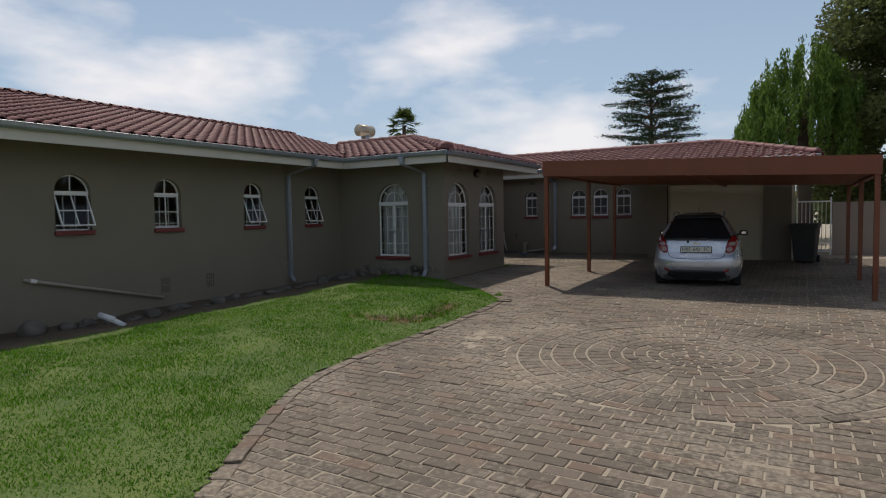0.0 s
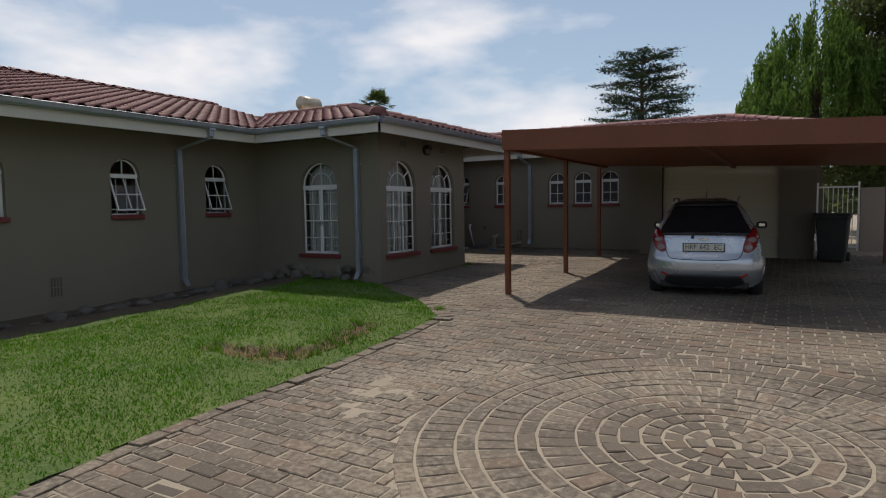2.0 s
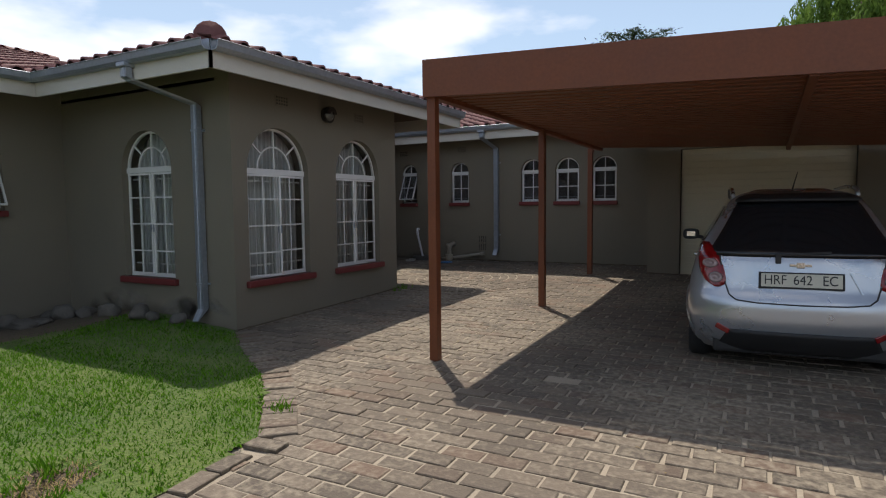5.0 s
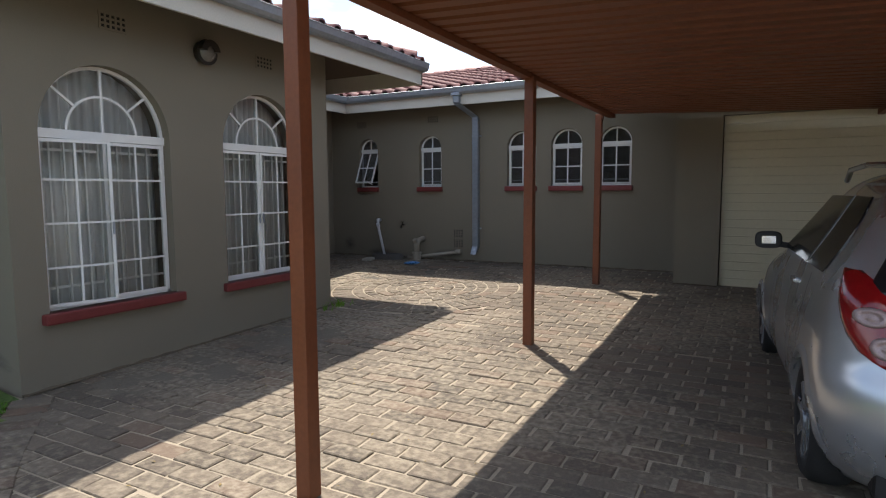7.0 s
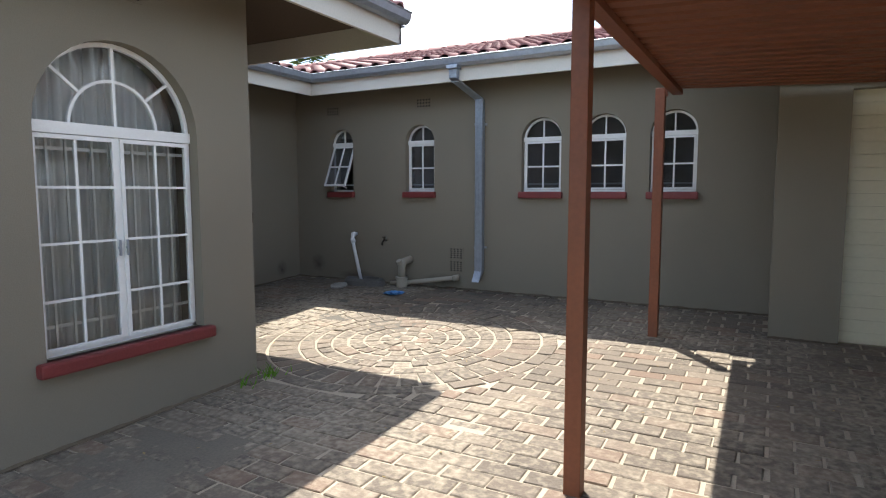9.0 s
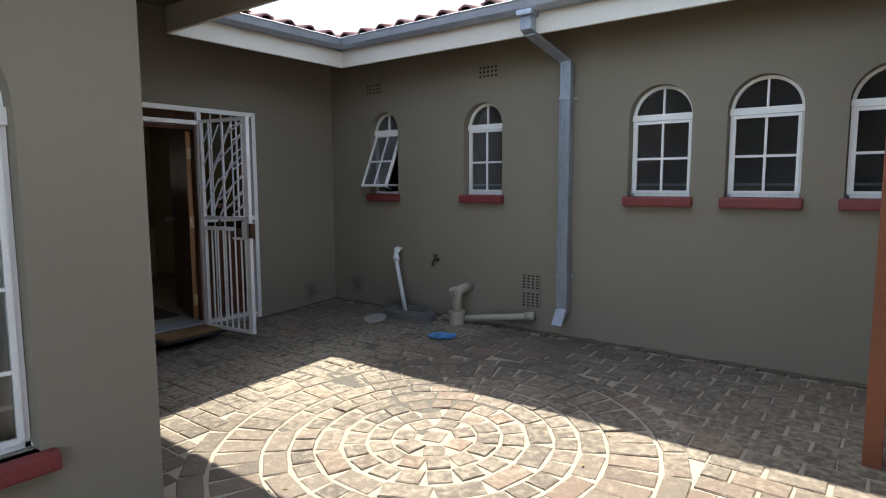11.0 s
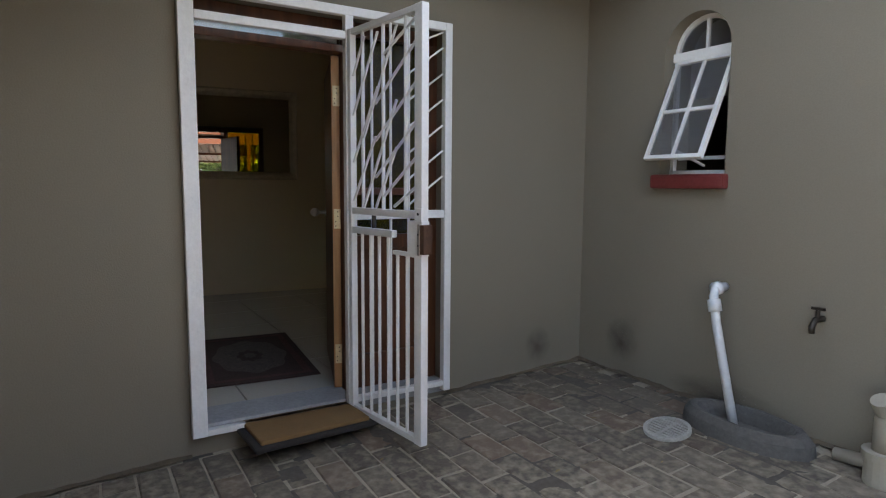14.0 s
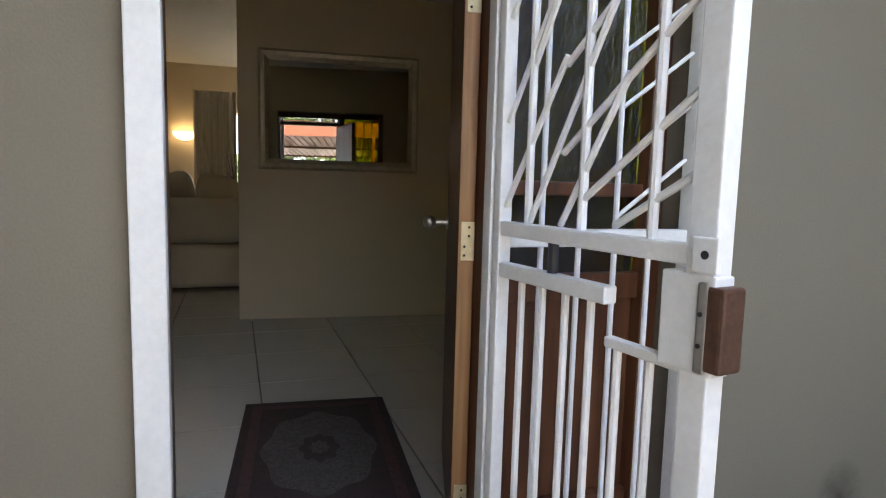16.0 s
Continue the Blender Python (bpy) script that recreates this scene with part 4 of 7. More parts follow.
def air_brick(name, wm, u, z, cols=4, rows=5, w=0.19, h=0.14, mt=None):
    th = empty(name, wm @ Matrix.Translation((u, 0, z)), label="painted clay air brick with rows of slots", category="air vent", group="air bricks", kind="structure")
    bm = bmesh.new()
    gx, gzz = w / cols, h / rows
    for i in range(cols + 1):
        box(bm, (-w / 2 + i * gx - gx * 0.2, -0.008, -h / 2 - 0.008), (-w / 2 + i * gx + gx * 0.2, 0.004, h / 2 + 0.008))
    for j in range(rows + 1):
        box(bm, (-w / 2, -0.0075, -h / 2 + j * gzz - gzz * 0.22), (w / 2, 0.004, -h / 2 + j * gzz + gzz * 0.22))
    part("grille", bm, mt or PLASTER, th)
    # near-black plate on the wall face, coloured as the shade inside the slots
    bm = bmesh.new()
    box(bm, (-w / 2, -0.003, -h / 2), (w / 2, 0.002, h / 2))
    part("slot_backing", bm, VENTDARK, th)
    return th


XW = XD - TH
for z in (0.48, 0.65):
    air_brick("vent_low", wb, -7.39 - XW, z)
for u, wmx, z in ((-7.88 - XW, wb, 2.63), (-9.4 - XW, wb, 2.61), (12.5 - YS, we, 2.73), (14.14 - YS, we, 2.71)):
    air_brick("vent_high", wmx, u, z, 5, 3, 0.22, 0.12)
for u in (6.3 + 9, 7.36 + 9):
    for z in (0.16, 0.32):
        air_brick("vent_low", wa, u, z, 4, 5)

bl = empty("bulkhead_lamp", we @ Matrix.Translation((13.36 - YS, 0, 2.66)), label="round dark bulkhead lamp with a dusty lens", category="wall lamp")
bm = bmesh.new()
bmesh.ops.create_cone(bm, cap_ends=True, segments=28, radius1=0.10, radius2=0.115, depth=0.07, matrix=Matrix.Translation((0, -0.036, 0)) @ Matrix.Rotation(math.pi / 2, 4, "X"))
part("base", bm, BRONZE, bl, smooth=False)
bm = bmesh.new()
bmesh.ops.create_uvsphere(bm, u_segments=20, v_segments=10, radius=0.088, matrix=Matrix.Translation((0, -0.065, 0)) @ Matrix.Diagonal((1, 0.55, 1, 1)))
part("lens", bm, mat("dull_lamp_glass", (0.16, 0.15, 0.13), 0.25, var=0.2, scale=20, bump=0), bl, "dull dusty glass lens", smooth=True)
bm = bmesh.new()
arc_bar(bm, 0, 0, 0.105, 0.1, math.pi - 0.1, 0.06, -0.125, -0.07, 16)
part("hood", bm, BRONZE, bl)

# ---- car under the carport ----
SILVER = mat("silver_car_paint", (0.50, 0.53, 0.57), 0.28, metal=0.75, var=0.03, scale=2, fine=300, bump=0.0, coat=0.8)
CARGLASS = mat("tinted_car_glass", (0.012, 0.013, 0.015), 0.06, var=0.1, bump=0)
REDLENS = mat("red_tail_lens", (0.22, 0.005, 0.007), 0.12, var=0.15, scale=20, bump=0, coat=0.6)
CLEARLENS = mat("clear_tail_lens", (0.36, 0.27, 0.265), 0.15, var=0.3, scale=60, fine=200, bump=0.2, metal=0.3)
BLACKPL = mat("black_car_plastic", (0.018, 0.018, 0.019), 0.55, var=0.15)
RUBBER = mat("tyre_rubber", (0.02, 0.02, 0.02), 0.85, var=0.2)
CHROME = mat("chrome", (0.62, 0.62, 0.62), 0.15, metal=1.0, var=0.05, bump=0)
PLATE = mat("number_plate", (0.62, 0.60, 0.50), 0.5, var=0.05)
car = empty("car", Matrix.Translation((-1.60, 12.26, -0.065)) @ Matrix.Rotation(radians(4.5), 4, "Z") @ Matrix.Diagonal((1.075, 1.05, 1.03, 1)), label="small silver hatchback car parked with its tail outwards", category="car")
HALFW = [(0.16, 0.70), (0.24, 0.755), (0.34, 0.79), (0.48, 0.805), (0.62, 0.80), (0.76, 0.782), (0.90, 0.748), (0.98, 0.725), (1.04, 0.695), (1.12, 0.648), (1.22, 0.592), (1.32, 0.54), (1.40, 0.498), (1.45, 0.455), (1.49, 0.39), (1.515, 0.30), (1.525, 0.20)]
REAR = [(0.16, 0.14), (0.24, 0.07), (0.32, 0.025), (0.42, 0.0), (0.57, 0.0), (0.63, 0.018), (0.68, 0.05), (0.80, 0.075), (0.93, 0.10), (1.0, 0.135), (1.15, 0.225), (1.30, 0.315), (1.40, 0.39), (1.45, 0.47), (1.49, 0.62), (1.515, 0.85), (1.525, 1.05)]
FRONT = [(0.16, 3.30), (0.30, 3.50), (0.60, 3.55), (0.78, 3.45), (0.90, 3.15), (0.98, 2.80), (1.10, 2.55), (1.30, 2.22), (1.42, 2.0), (1.49, 1.75), (1.515, 1.45), (1.525, 1.25)]
RADIUS = [(0.16, 0.42), (0.60, 0.46), (0.98, 0.40), (1.40, 0.32), (1.525, 0.08)]


def lerp_table(t, x):
    if x <= t[0][0]:
        return t[0][1]
    for (a, va), (b, vb) in zip(t, t[1:]):
        if x <= b:
            return va + (vb - va) * (x - a) / (b - a)
    return t[-1][1]


def soft_table(t, x):
    return sum(lerp_table(t, x + d) for d in (-0.03, -0.015, 0.0, 0.015, 0.03)) / 5


def rear_corner(a, z, off=0.0, s=1):
    """A place on the tail: a runs from 0 at its middle to 1 where the flank begins; off: proud of the skin."""
    w, y0, r = soft_table(HALFW, z), soft_table(REAR, z), lerp_table(RADIUS, z)

    def at(q):
        q = max(0.0, min(1.0, q)) * math.pi / 2
        return Vector((w * math.sin(q) ** 0.72, y0 + r - r * math.cos(q) ** 0.62, 0))
    p = at(a)
    t = at(a + 0.01) - at(a - 0.01)
    n = Vector((t.y, -t.x, 0)).normalized() if t.length > 1e-9 else Vector((0, -1, 0))
    p = p + n * off
    return Vector((s * p.x, p.y, z))


def flank(y, z, off=0.0, s=1):
    """A place on the flank or, towards the tail, round its corner."""
    w, y0, r = soft_table(HALFW, z), soft_table(REAR, z), lerp_table(RADIUS, z)
    if y < y0 + r:
        c = max(0.0, min(1.0, (y0 + r - y) / r)) ** (1 / 0.62)
        w *= math.sin(math.acos(min(1.0, c))) ** 0.72
    return Vector((s * (w + off), y, z))


def tail_a(x, z):
    """The corner parameter at which the tail reaches x."""
    q = max(0.0, min(1.0, abs(x) / soft_table(HALFW, z))) ** (1 / 0.72)
    return math.asin(q) * 2 / math.pi


def skin(rows, depth, move):
    """A grid of places as a plate with thickness."""
    bm = bmesh.new()
    g = [[bm.verts.new(p) for p in row] for row in rows]
    for a, b in zip(g, g[1:]):
        for i in range(len(a) - 1):
            bm.faces.new((a[i], a[i + 1], b[i + 1], b[i]))
    r = bmesh.ops.extrude_face_region(bm, geom=list(bm.faces))["geom"]
    bmesh.ops.translate(bm, vec=Vector(move) * depth, verts=[v for v in r if isinstance(v, bmesh.types.BMVert)])
    return bm


WHEELS = (0.62, 2.96)
bm = bmesh.new()
rings = []
levels = [0.16 + 0.0225 * k for k in range(56)] + [1.43, 1.45, 1.468, 1.482, 1.495, 1.505, 1.513, 1.520, 1.525]
for z in levels:
    w, yf, r = soft_table(HALFW, z), soft_table(FRONT, z), lerp_table(RADIUS, z)
    yc = soft_table(REAR, z) + r
    rf = min(0.75, (yf - yc) * 0.45)
    half = [rear_corner(k / 18, z) for k in range(19)]
    half += [Vector((w, yc + (yf - rf - yc) * k / 34, z)) for k in range(1, 35)]
    for k in range(1, 11):
        q = math.pi / 2 * k / 10
        half.append(Vector((w * max(0.0, math.cos(q)) ** 0.8, yf - rf + rf * math.sin(q) ** 0.9, z)))
    ring = half + [Vector((-p.x, p.y, p.z)) for p in half[-2:0:-1]]
    rings.append([bm.verts.new(p) for p in ring])
for a, b in zip(rings, rings[1:]):
    for k in range(len(a)):
        q = [a[k], a[(k + 1) % len(a)], b[(k + 1) % len(b)], b[k]]
        c = sum((v.co for v in q), Vector()) / 4
        if abs(c.x) > 0.45 and any(math.hypot(c.y - y, c.z - 0.285) < 0.325 for y in WHEELS):
            continue
        bm.faces.new(q)
bm.faces.new(rings[0])
bm.faces.new(rings[-1][::-1])
part("body", bm, SILVER, car, "silver painted bodywork", smooth=True)
part("underbody", box(bmesh.new(), (-0.60, 0.14, 0.14), (0.60, 3.3, 0.62), 0.03), BLACKPL, car)

# tail: glass, spoiler, tailgate seam, lower grille
rows = []
for j in range(13):
    z = 0.955 + 0.455 * j / 12
    lim = tail_a(soft_table(HALFW, z) * (0.88 - 0.02 * j / 12), z)
    rows.append([rear_corner(abs(q) * lim, z, 0.006, 1 if q > 0 else -1) for q in [-1 + i / 9 for i in range(19)]])
part("rear_window", skin(rows, 0.015, (0, 1, 0)), CARGLASS, car, "dark tinted rear window", smooth=True)
# spoiler in black: the dark reflection under the carport is put into its colour
rows = []
for z, out in ((1.405, 0.012), (1.412, 0.075), (1.43, 0.095), (1.45, 0.09), (1.468, 0.05), (1.478, 0.0)):
    lim = tail_a(soft_table(HALFW, min(z, 1.44)) * 0.86, min(z, 1.44))
    rows.append([rear_corner(abs(q) * lim, z, out * (1 - 0.35 * q * q), 1 if q > 0 else -1) for q in [-1 + i / 8 for i in range(17)]])
part("rear_spoiler", skin(rows, 0.05, (0, 1, 0)), BLACKPL, car, "roof spoiler blackened for the carport's shade and reflection", smooth=True)
seam = [(0.560, 0.955), (0.545, 0.86), (0.515, 0.72), (0.49, 0.645), (0.44, 0.605), (0.30, 0.590), (0.0, 0.585)]
line = [(-x, z) for x, z in seam] + [(x, z) for x, z in seam[-2::-1]]
bm = bmesh.new()
for (xa, za), (xb, zb) in zip(line, line[1:]):
    for k in range(4):
        p, q = [(xa + (xb - xa) * t, za + (zb - za) * t) for t in (k / 4, (k + 1) / 4)]
        bar(bm, rear_corner(tail_a(*p), p[1], 0.001, 1 if p[0] > 0 else -1), rear_corner(tail_a(*q), q[1], 0.001, 1 if q[0] > 0 else -1), 0.011, 0.008, (0, 1, 0))
part("tailgate_seam", bm, BLACKPL, car)
rows = []
for j in range(6):
    z = 0.165 + 0.195 * j / 5
    lim = tail_a(0.58 - 0.09 * j / 5, z)
    rows.append([rear_corner(abs(q) * lim, z, 0.010, 1 if q > 0 else -1) for q in [-1 + i / 9 for i in range(19)]])
part("bumper_skirt", skin(rows, 0.06, (0, 1, 0)), BLACKPL, car, "black lower bumper", smooth=True)

LIGHT = [(0.700, 0.560, 0.47), (0.715, 0.525, 0.52), (0.75, 0.512, 0.60), (0.81, 0.520, 0.69), (0.87, 0.535, 0.765), (0.93, 0.555, 0.83), (0.98, 0.578, 0.87), (1.03, 0.610, 0.90), (1.065, 0.640, 0.915)]
for s in (-1, 1):
    # tail light wrapped round the corner, leaning forwards at its head
    rows = []
    for z, xi, ao in LIGHT:
        a0 = tail_a(xi, z)
        rows.append([rear_corner(a0 + (ao - a0) * i / 12, z, 0.016 * min(1.0, i / 2, (12 - i) / 2) + 0.002, s) for i in range(13)])
    tl = part("tail_light", skin(rows, 0.02, (-s * 0.5, 0.8, 0)), REDLENS, car, "red tail light with two clear round lenses", smooth=True)
    for zc, xc, rx, rz, lb in ((0.892, 0.622, 0.055, 0.040, "clear upper lens"), (0.778, 0.582, 0.050, 0.046, "clear lower lens")):
        bm = bmesh.new()
        rings = []
        for f, out in ((1.0, 0.014), (0.97, 0.024), (0.86, 0.030), (0.55, 0.034), (0.5, 0.028), (0.25, 0.034), (0.03, 0.036)):
            rings.append([bm.verts.new(rear_corner(tail_a(xc + rx * f * math.cos(2 * math.pi * i / 24), zc + rz * f * math.sin(2 * math.pi * i / 24)), zc + rz * f * math.sin(2 * math.pi * i / 24), out, s)) for i in range(24)])
        for r0, r1 in zip(rings, rings[1:]):
            for i in range(24):
                bm.faces.new((r0[i], r0[(i + 1) % 24], r1[(i + 1) % 24], r1[i]))
        bm.faces.new(rings[-1])
        bm.faces.new(rings[0][::-1])
        part("lens", bm, CLEARLENS, tl, lb, smooth=True)
    # side windows
    for y0, y1, nm in ((0.66, 1.20, "side_window"), (1.26, 2.22, "front_window")):
        rows = []
        for j in range(8):
            q = j / 7
            z = 1.0 + 0.37 * q
            ya = y0 + (0.20 * q * q + 0.10 * (1 - q) ** 2 if y0 < 1 else 0.0)
            yb = y1 - (0.36 * q if y1 > 1.5 else 0.0)
            rows.append([flank(ya + (yb - ya) * i / 8, z, 0.006, s) for i in range(9)])
        part(nm, skin(rows, 0.02, (-s, 0, 0)), CARGLASS, car, "dark side window")
    # mirror
    bm = bmesh.new()
    bmesh.ops.create_uvsphere(bm, u_segments=20, v_segments=14, radius=1.0)
    for v in bm.verts:
        c = [math.copysign(abs(q) ** 0.6, q) for q in v.co]
        v.co = Vector((s * (0.83 + 0.085 * c[0]), 2.22 + 0.055 * max(c[1], -0.55), 1.045 + 0.062 * c[2]))
    mr = part("wing_mirror", bm, BLACKPL, car, "black wing mirror", smooth=True)
    bm = bmesh.new()
    box(bm, (min(s * 0.785, s * 0.875), 2.183, 1.018), (max(s * 0.785, s * 0.875), 2.1885, 1.075), 0.002)
    part("mirror_glass", bm, CHROME, mr)
    bm = bmesh.new()
    bar(bm, (s * 0.68, 2.24, 1.0), (s * 0.80, 2.23, 1.02), 0.06, 0.04, (0, 0, 1))
    part("mirror_arm", bm, BLACKPL, mr)
    # roof rail
    bm = bmesh.new()
    tube(bm, [(s * 0.455, 0.66, 1.455), (s * 0.46, 0.74, 1.505), (s * 0.462, 0.85, 1.525), (s * 0.465, 1.25, 1.54), (s * 0.46, 1.7, 1.525), (s * 0.455, 1.82, 1.46)], 0.016, 8)
    part("roof_rail", bm, SILVER, car, smooth=True)
    # door seams, crease and handle
    for y in (0.98, 1.23, 2.20):
        bm = bmesh.new()
        prev = None
        for k in range(13):
            z = (0.30 if y > 1 else 0.62) + (0.66 if y > 1 else 0.35) * k / 12
            yy = y + (0.10 * (k / 12 - 1) if y < 1 else 0.0)
            cur = [bm.verts.new(flank(yy + d, z, 0.002, s)) for d in (-0.004, 0.004)]
            if prev:
                bm.faces.new((prev[0], prev[1], cur[1], cur[0]))
            prev = cur
        part("door_seam", bm, BLACKPL, car)
    bm = bmesh.new()
    c = flank(1.36, 0.88, 0.0, s)
    box(bm, (min(c.x - s * 0.01, c.x + s * 0.024), 1.28, 0.865), (max(c.x - s * 0.01, c.x + s * 0.024), 1.43, 0.892), 0.008)
    part("door_handle", bm, SILVER, car)
    bm = bmesh.new()
    box(bm, (-0.055, -0.012, -0.022), (0.055, 0.012, 0.022), 0.006, Matrix.Translation(rear_corner(tail_a(0.53, 0.36), 0.36, 0.004, s)) @ Matrix.Rotation(s * 0.30, 4, "Z") @ Matrix.Rotation(-s * 0.45, 4, "Y"))
    part("reflector", bm, REDLENS, car, "red bumper reflector")
    bm = bmesh.new()
    for k in range(5):
        p, q = [(0.325 + 0.075 * t, 0.845 - 0.16 * t) for t in (k / 5, (k + 1) / 5)]
        bar(bm, rear_corner(tail_a(*p), p[1], 0.003, s), rear_corner(tail_a(*q), q[1], 0.003, s), 0.014, 0.014)
    part("tailgate_crease", bm, SILVER, car)
    # wheels
    for y in WHEELS:
        wmtx = Matrix.Translation((s * 0.695, y, 0.285)) @ Matrix.Rotation(math.pi / 2, 4, "Y")
        bm = bmesh.new()
        tp = [(0.18, -0.085), (0.25, -0.095), (0.278, -0.07), (0.285, -0.03), (0.285, 0.03), (0.278, 0.07), (0.25, 0.095), (0.18, 0.085)]
        rr = [[bm.verts.new((r * math.cos(2 * math.pi * k / 32), r * math.sin(2 * math.pi * k / 32), h)) for r, h in tp] for k in range(32)]
        for k in range(32):
            for q in range(8):
                bm.faces.new((rr[k][q], rr[k][(q + 1) % 8], rr[(k + 1) % 32][(q + 1) % 8], rr[(k + 1) % 32][q]))
        wheel = part("wheel", bmesh.new(), RUBBER, car, m=wmtx)
        part("tyre", bm, RUBBER, wheel, "black rubber tyre", smooth=True)
        bm = bmesh.new()
        bmesh.ops.create_cone(bm, cap_ends=True, segments=28, radius1=0.185, radius2=0.185, depth=0.12)
        part("rim_well", bm, BLACKPL, wheel)
        bm = bmesh.new()
        for k in range(7):
            a = 2 * math.pi * k / 7
            bar(bm, (0.03 * math.cos(a), 0.03 * math.sin(a), s * 0.075), (0.182 * math.cos(a), 0.182 * math.sin(a), s * 0.082), 0.055, 0.02, (0, 0, 1))
        bmesh.ops.create_cone(bm, cap_ends=True, segments=16, radius1=0.045, radius2=0.04, depth=0.02, matrix=Matrix.Translation((0, 0, s * 0.084)))
        part("rim", bm, SILVER, wheel, "silver wheel trim")
        # lip of the arch, a rounded fold of the bodywork
        bm = bmesh.new()
        prev = None
        for k in range(33):
            a = radians(-14) + radians(208) * k / 32
            cur = []
            for rad, off in ((0.318, -0.05), (0.318, 0.006), (0.330, 0.014), (0.352, 0.010), (0.368, 0.001)):
                yy, zz = y + rad * math.cos(a), max(0.165, 0.285 + rad * math.sin(a))
                cur.append(bm.verts.new(flank(yy, zz, off, s)))
            if prev:
                for i in range(4):
                    bm.faces.new((prev[i], prev[i + 1], cur[i + 1], cur[i]))
            prev = cur
        part("wheel_arch", bm, SILVER, car, smooth=True)

# plate and small parts
PT = Matrix.Translation((0, soft_table(REAR, 0.77) - 0.014, 0.775)) @ Matrix.Rotation(radians(-11), 4, "X")
pl = part("plate_surround", box(bmesh.new(), (-0.285, -0.004, -0.066), (0.285, 0.014, 0.066), 0.006), BLACKPL, car, m=PT)
part("number_plate", box(bmesh.new(), (-0.268, -0.012, -0.053), (0.268, -0.0045, 0.053), 0.002), PLATE, pl, "pale number plate with dark letters")


def lettering(text, size, parent, m, material):
    cu = bpy.data.curves.new("lettering", "FONT")
    cu.body, cu.size, cu.align_x, cu.align_y, cu.extrude = text, size, "CENTER", "CENTER", 0.0008
    tmp = bpy.data.objects.new("lettering", cu)
    scene.collection.objects.link(tmp)
    me = bpy.data.meshes.new_from_object(tmp.evaluated_get(bpy.context.evaluated_depsgraph_get()))
    bpy.data.objects.remove(tmp)
    me.materials.append(material)
    ob = new("lettering", me)
    ob.matrix_basis = m
    ob.parent = parent
    return ob


for text, x in (("HRF", -0.172), ("642", 0.012), ("EC", 0.190)):
    lettering(text, 0.108, pl, Matrix.Translation((x, -0.0145, 0)) @ Matrix.Rotation(math.pi / 2, 4, "X") @ Matrix.Diagonal((0.80, 1, 1, 1)), BLACKPL)
bm = bmesh.new()
box(bm, (-0.075, -0.012, -0.012), (0.075, 0.004, 0.012), 0.004, Matrix.Translation((0, soft_table(REAR, 0.9), 0.895)))
box(bm, (-0.028, -0.013, -0.024), (0.028, 0.004, 0.024), 0.004, Matrix.Translation((0, soft_table(REAR, 0.9), 0.895)))
part("badge", bm, CHROME, car, "plain chrome badge")
bm = bmesh.new()
box(bm, (-0.17, -0.03, -0.045), (-0.13, 0.004, 0.035), 0.008, Matrix.Translation((0, soft_table(REAR, 0.96), 0.95)))
bar(bm, (-0.15, soft_table(REAR, 0.975) - 0.026, 0.975), (0.20, soft_table(REAR, 1.0) - 0.02, 1.0), 0.014, 0.012)
part("rear_wiper", bm, BLACKPL, car, "black rear wiper")
bm = bmesh.new()
tube(bm, [(0.0, 0.80, 1.50), (0.02, 0.62, 1.66)], [0.006, 0.003], 6)
part("aerial", bm, BLACKPL, car)

# ---- entrance: security frame, gate, timber door and sidelight ----
DOORWOOD = wood("varnished_door_wood", (0.055, 0.018, 0.008), (0.13, 0.048, 0.02), 2, 0.4)
PINE = wood("pale_pine_edge", (0.22, 0.10, 0.035), (0.38, 0.20, 0.08), 2, 0.45)
BRASS = mat("worn_brass_hinge", (0.55, 0.47, 0.30), 0.4, metal=0.6, var=0.2, scale=30)
STEEL = mat("brushed_lock_steel", (0.45, 0.43, 0.40), 0.35, metal=0.8, var=0.15, scale=20)
AMBER = glass("amber_pattern_glass", (0.46, 0.44, 0.05), 0.05, 45)
CHALK = mat("chipped_white_paint", (0.72, 0.72, 0.71), 0.5, var=0.09, scale=9, fine=60, bump=0.12)
DY0, DYM, DY1, DZ0, DZ1 = 16.17, 16.995, 17.62, 0.16, 2.30
XF = XD + 0.012
sf = empty("security_frame", Matrix.Translation((XF, DY0, DZ0)), label="white steel security frame with barred side panel around the entrance", category="security frame", kind="structure")


def spart(name, bm, material=None, parent=None, label=""):
    bmesh.ops.translate(bm, vec=(-XF, -DY0, -DZ0), verts=bm.verts)
    return part(name, bm, material or CHALK, parent or sf, label)


for lo, hi in (((XF, DY0, DZ0), (XF + 0.045, DY0 + 0.07, DZ1)), ((XF, DY1 - 0.045, DZ0), (XF + 0.045, DY1, DZ1)), ((XF, DYM - 0.025, DZ0 + 0.03), (XF + 0.045, DYM + 0.02, DZ1 - 0.045)),
               ((XF, DY0 + 0.07, DZ1 - 0.045), (XF + 0.045, DY1 - 0.045, DZ1)), ((XF, DY0 + 0.07, 2.135), (XF + 0.045, DYM - 0.025, 2.175)), ((XF, DYM + 0.02, 1.20), (XF + 0.04, DY1 - 0.045, 1.245)),
               ((XF, DYM + 0.02, DZ0 + 0.03), (XF + 0.04, DY1 - 0.045, DZ0 + 0.06)), ((XF, DY0 + 0.07, DZ0), (XF + 0.04, DYM - 0.025, DZ0 + 0.03))):
    spart("frame_tube", box(bmesh.new(), lo, hi, 0.004))
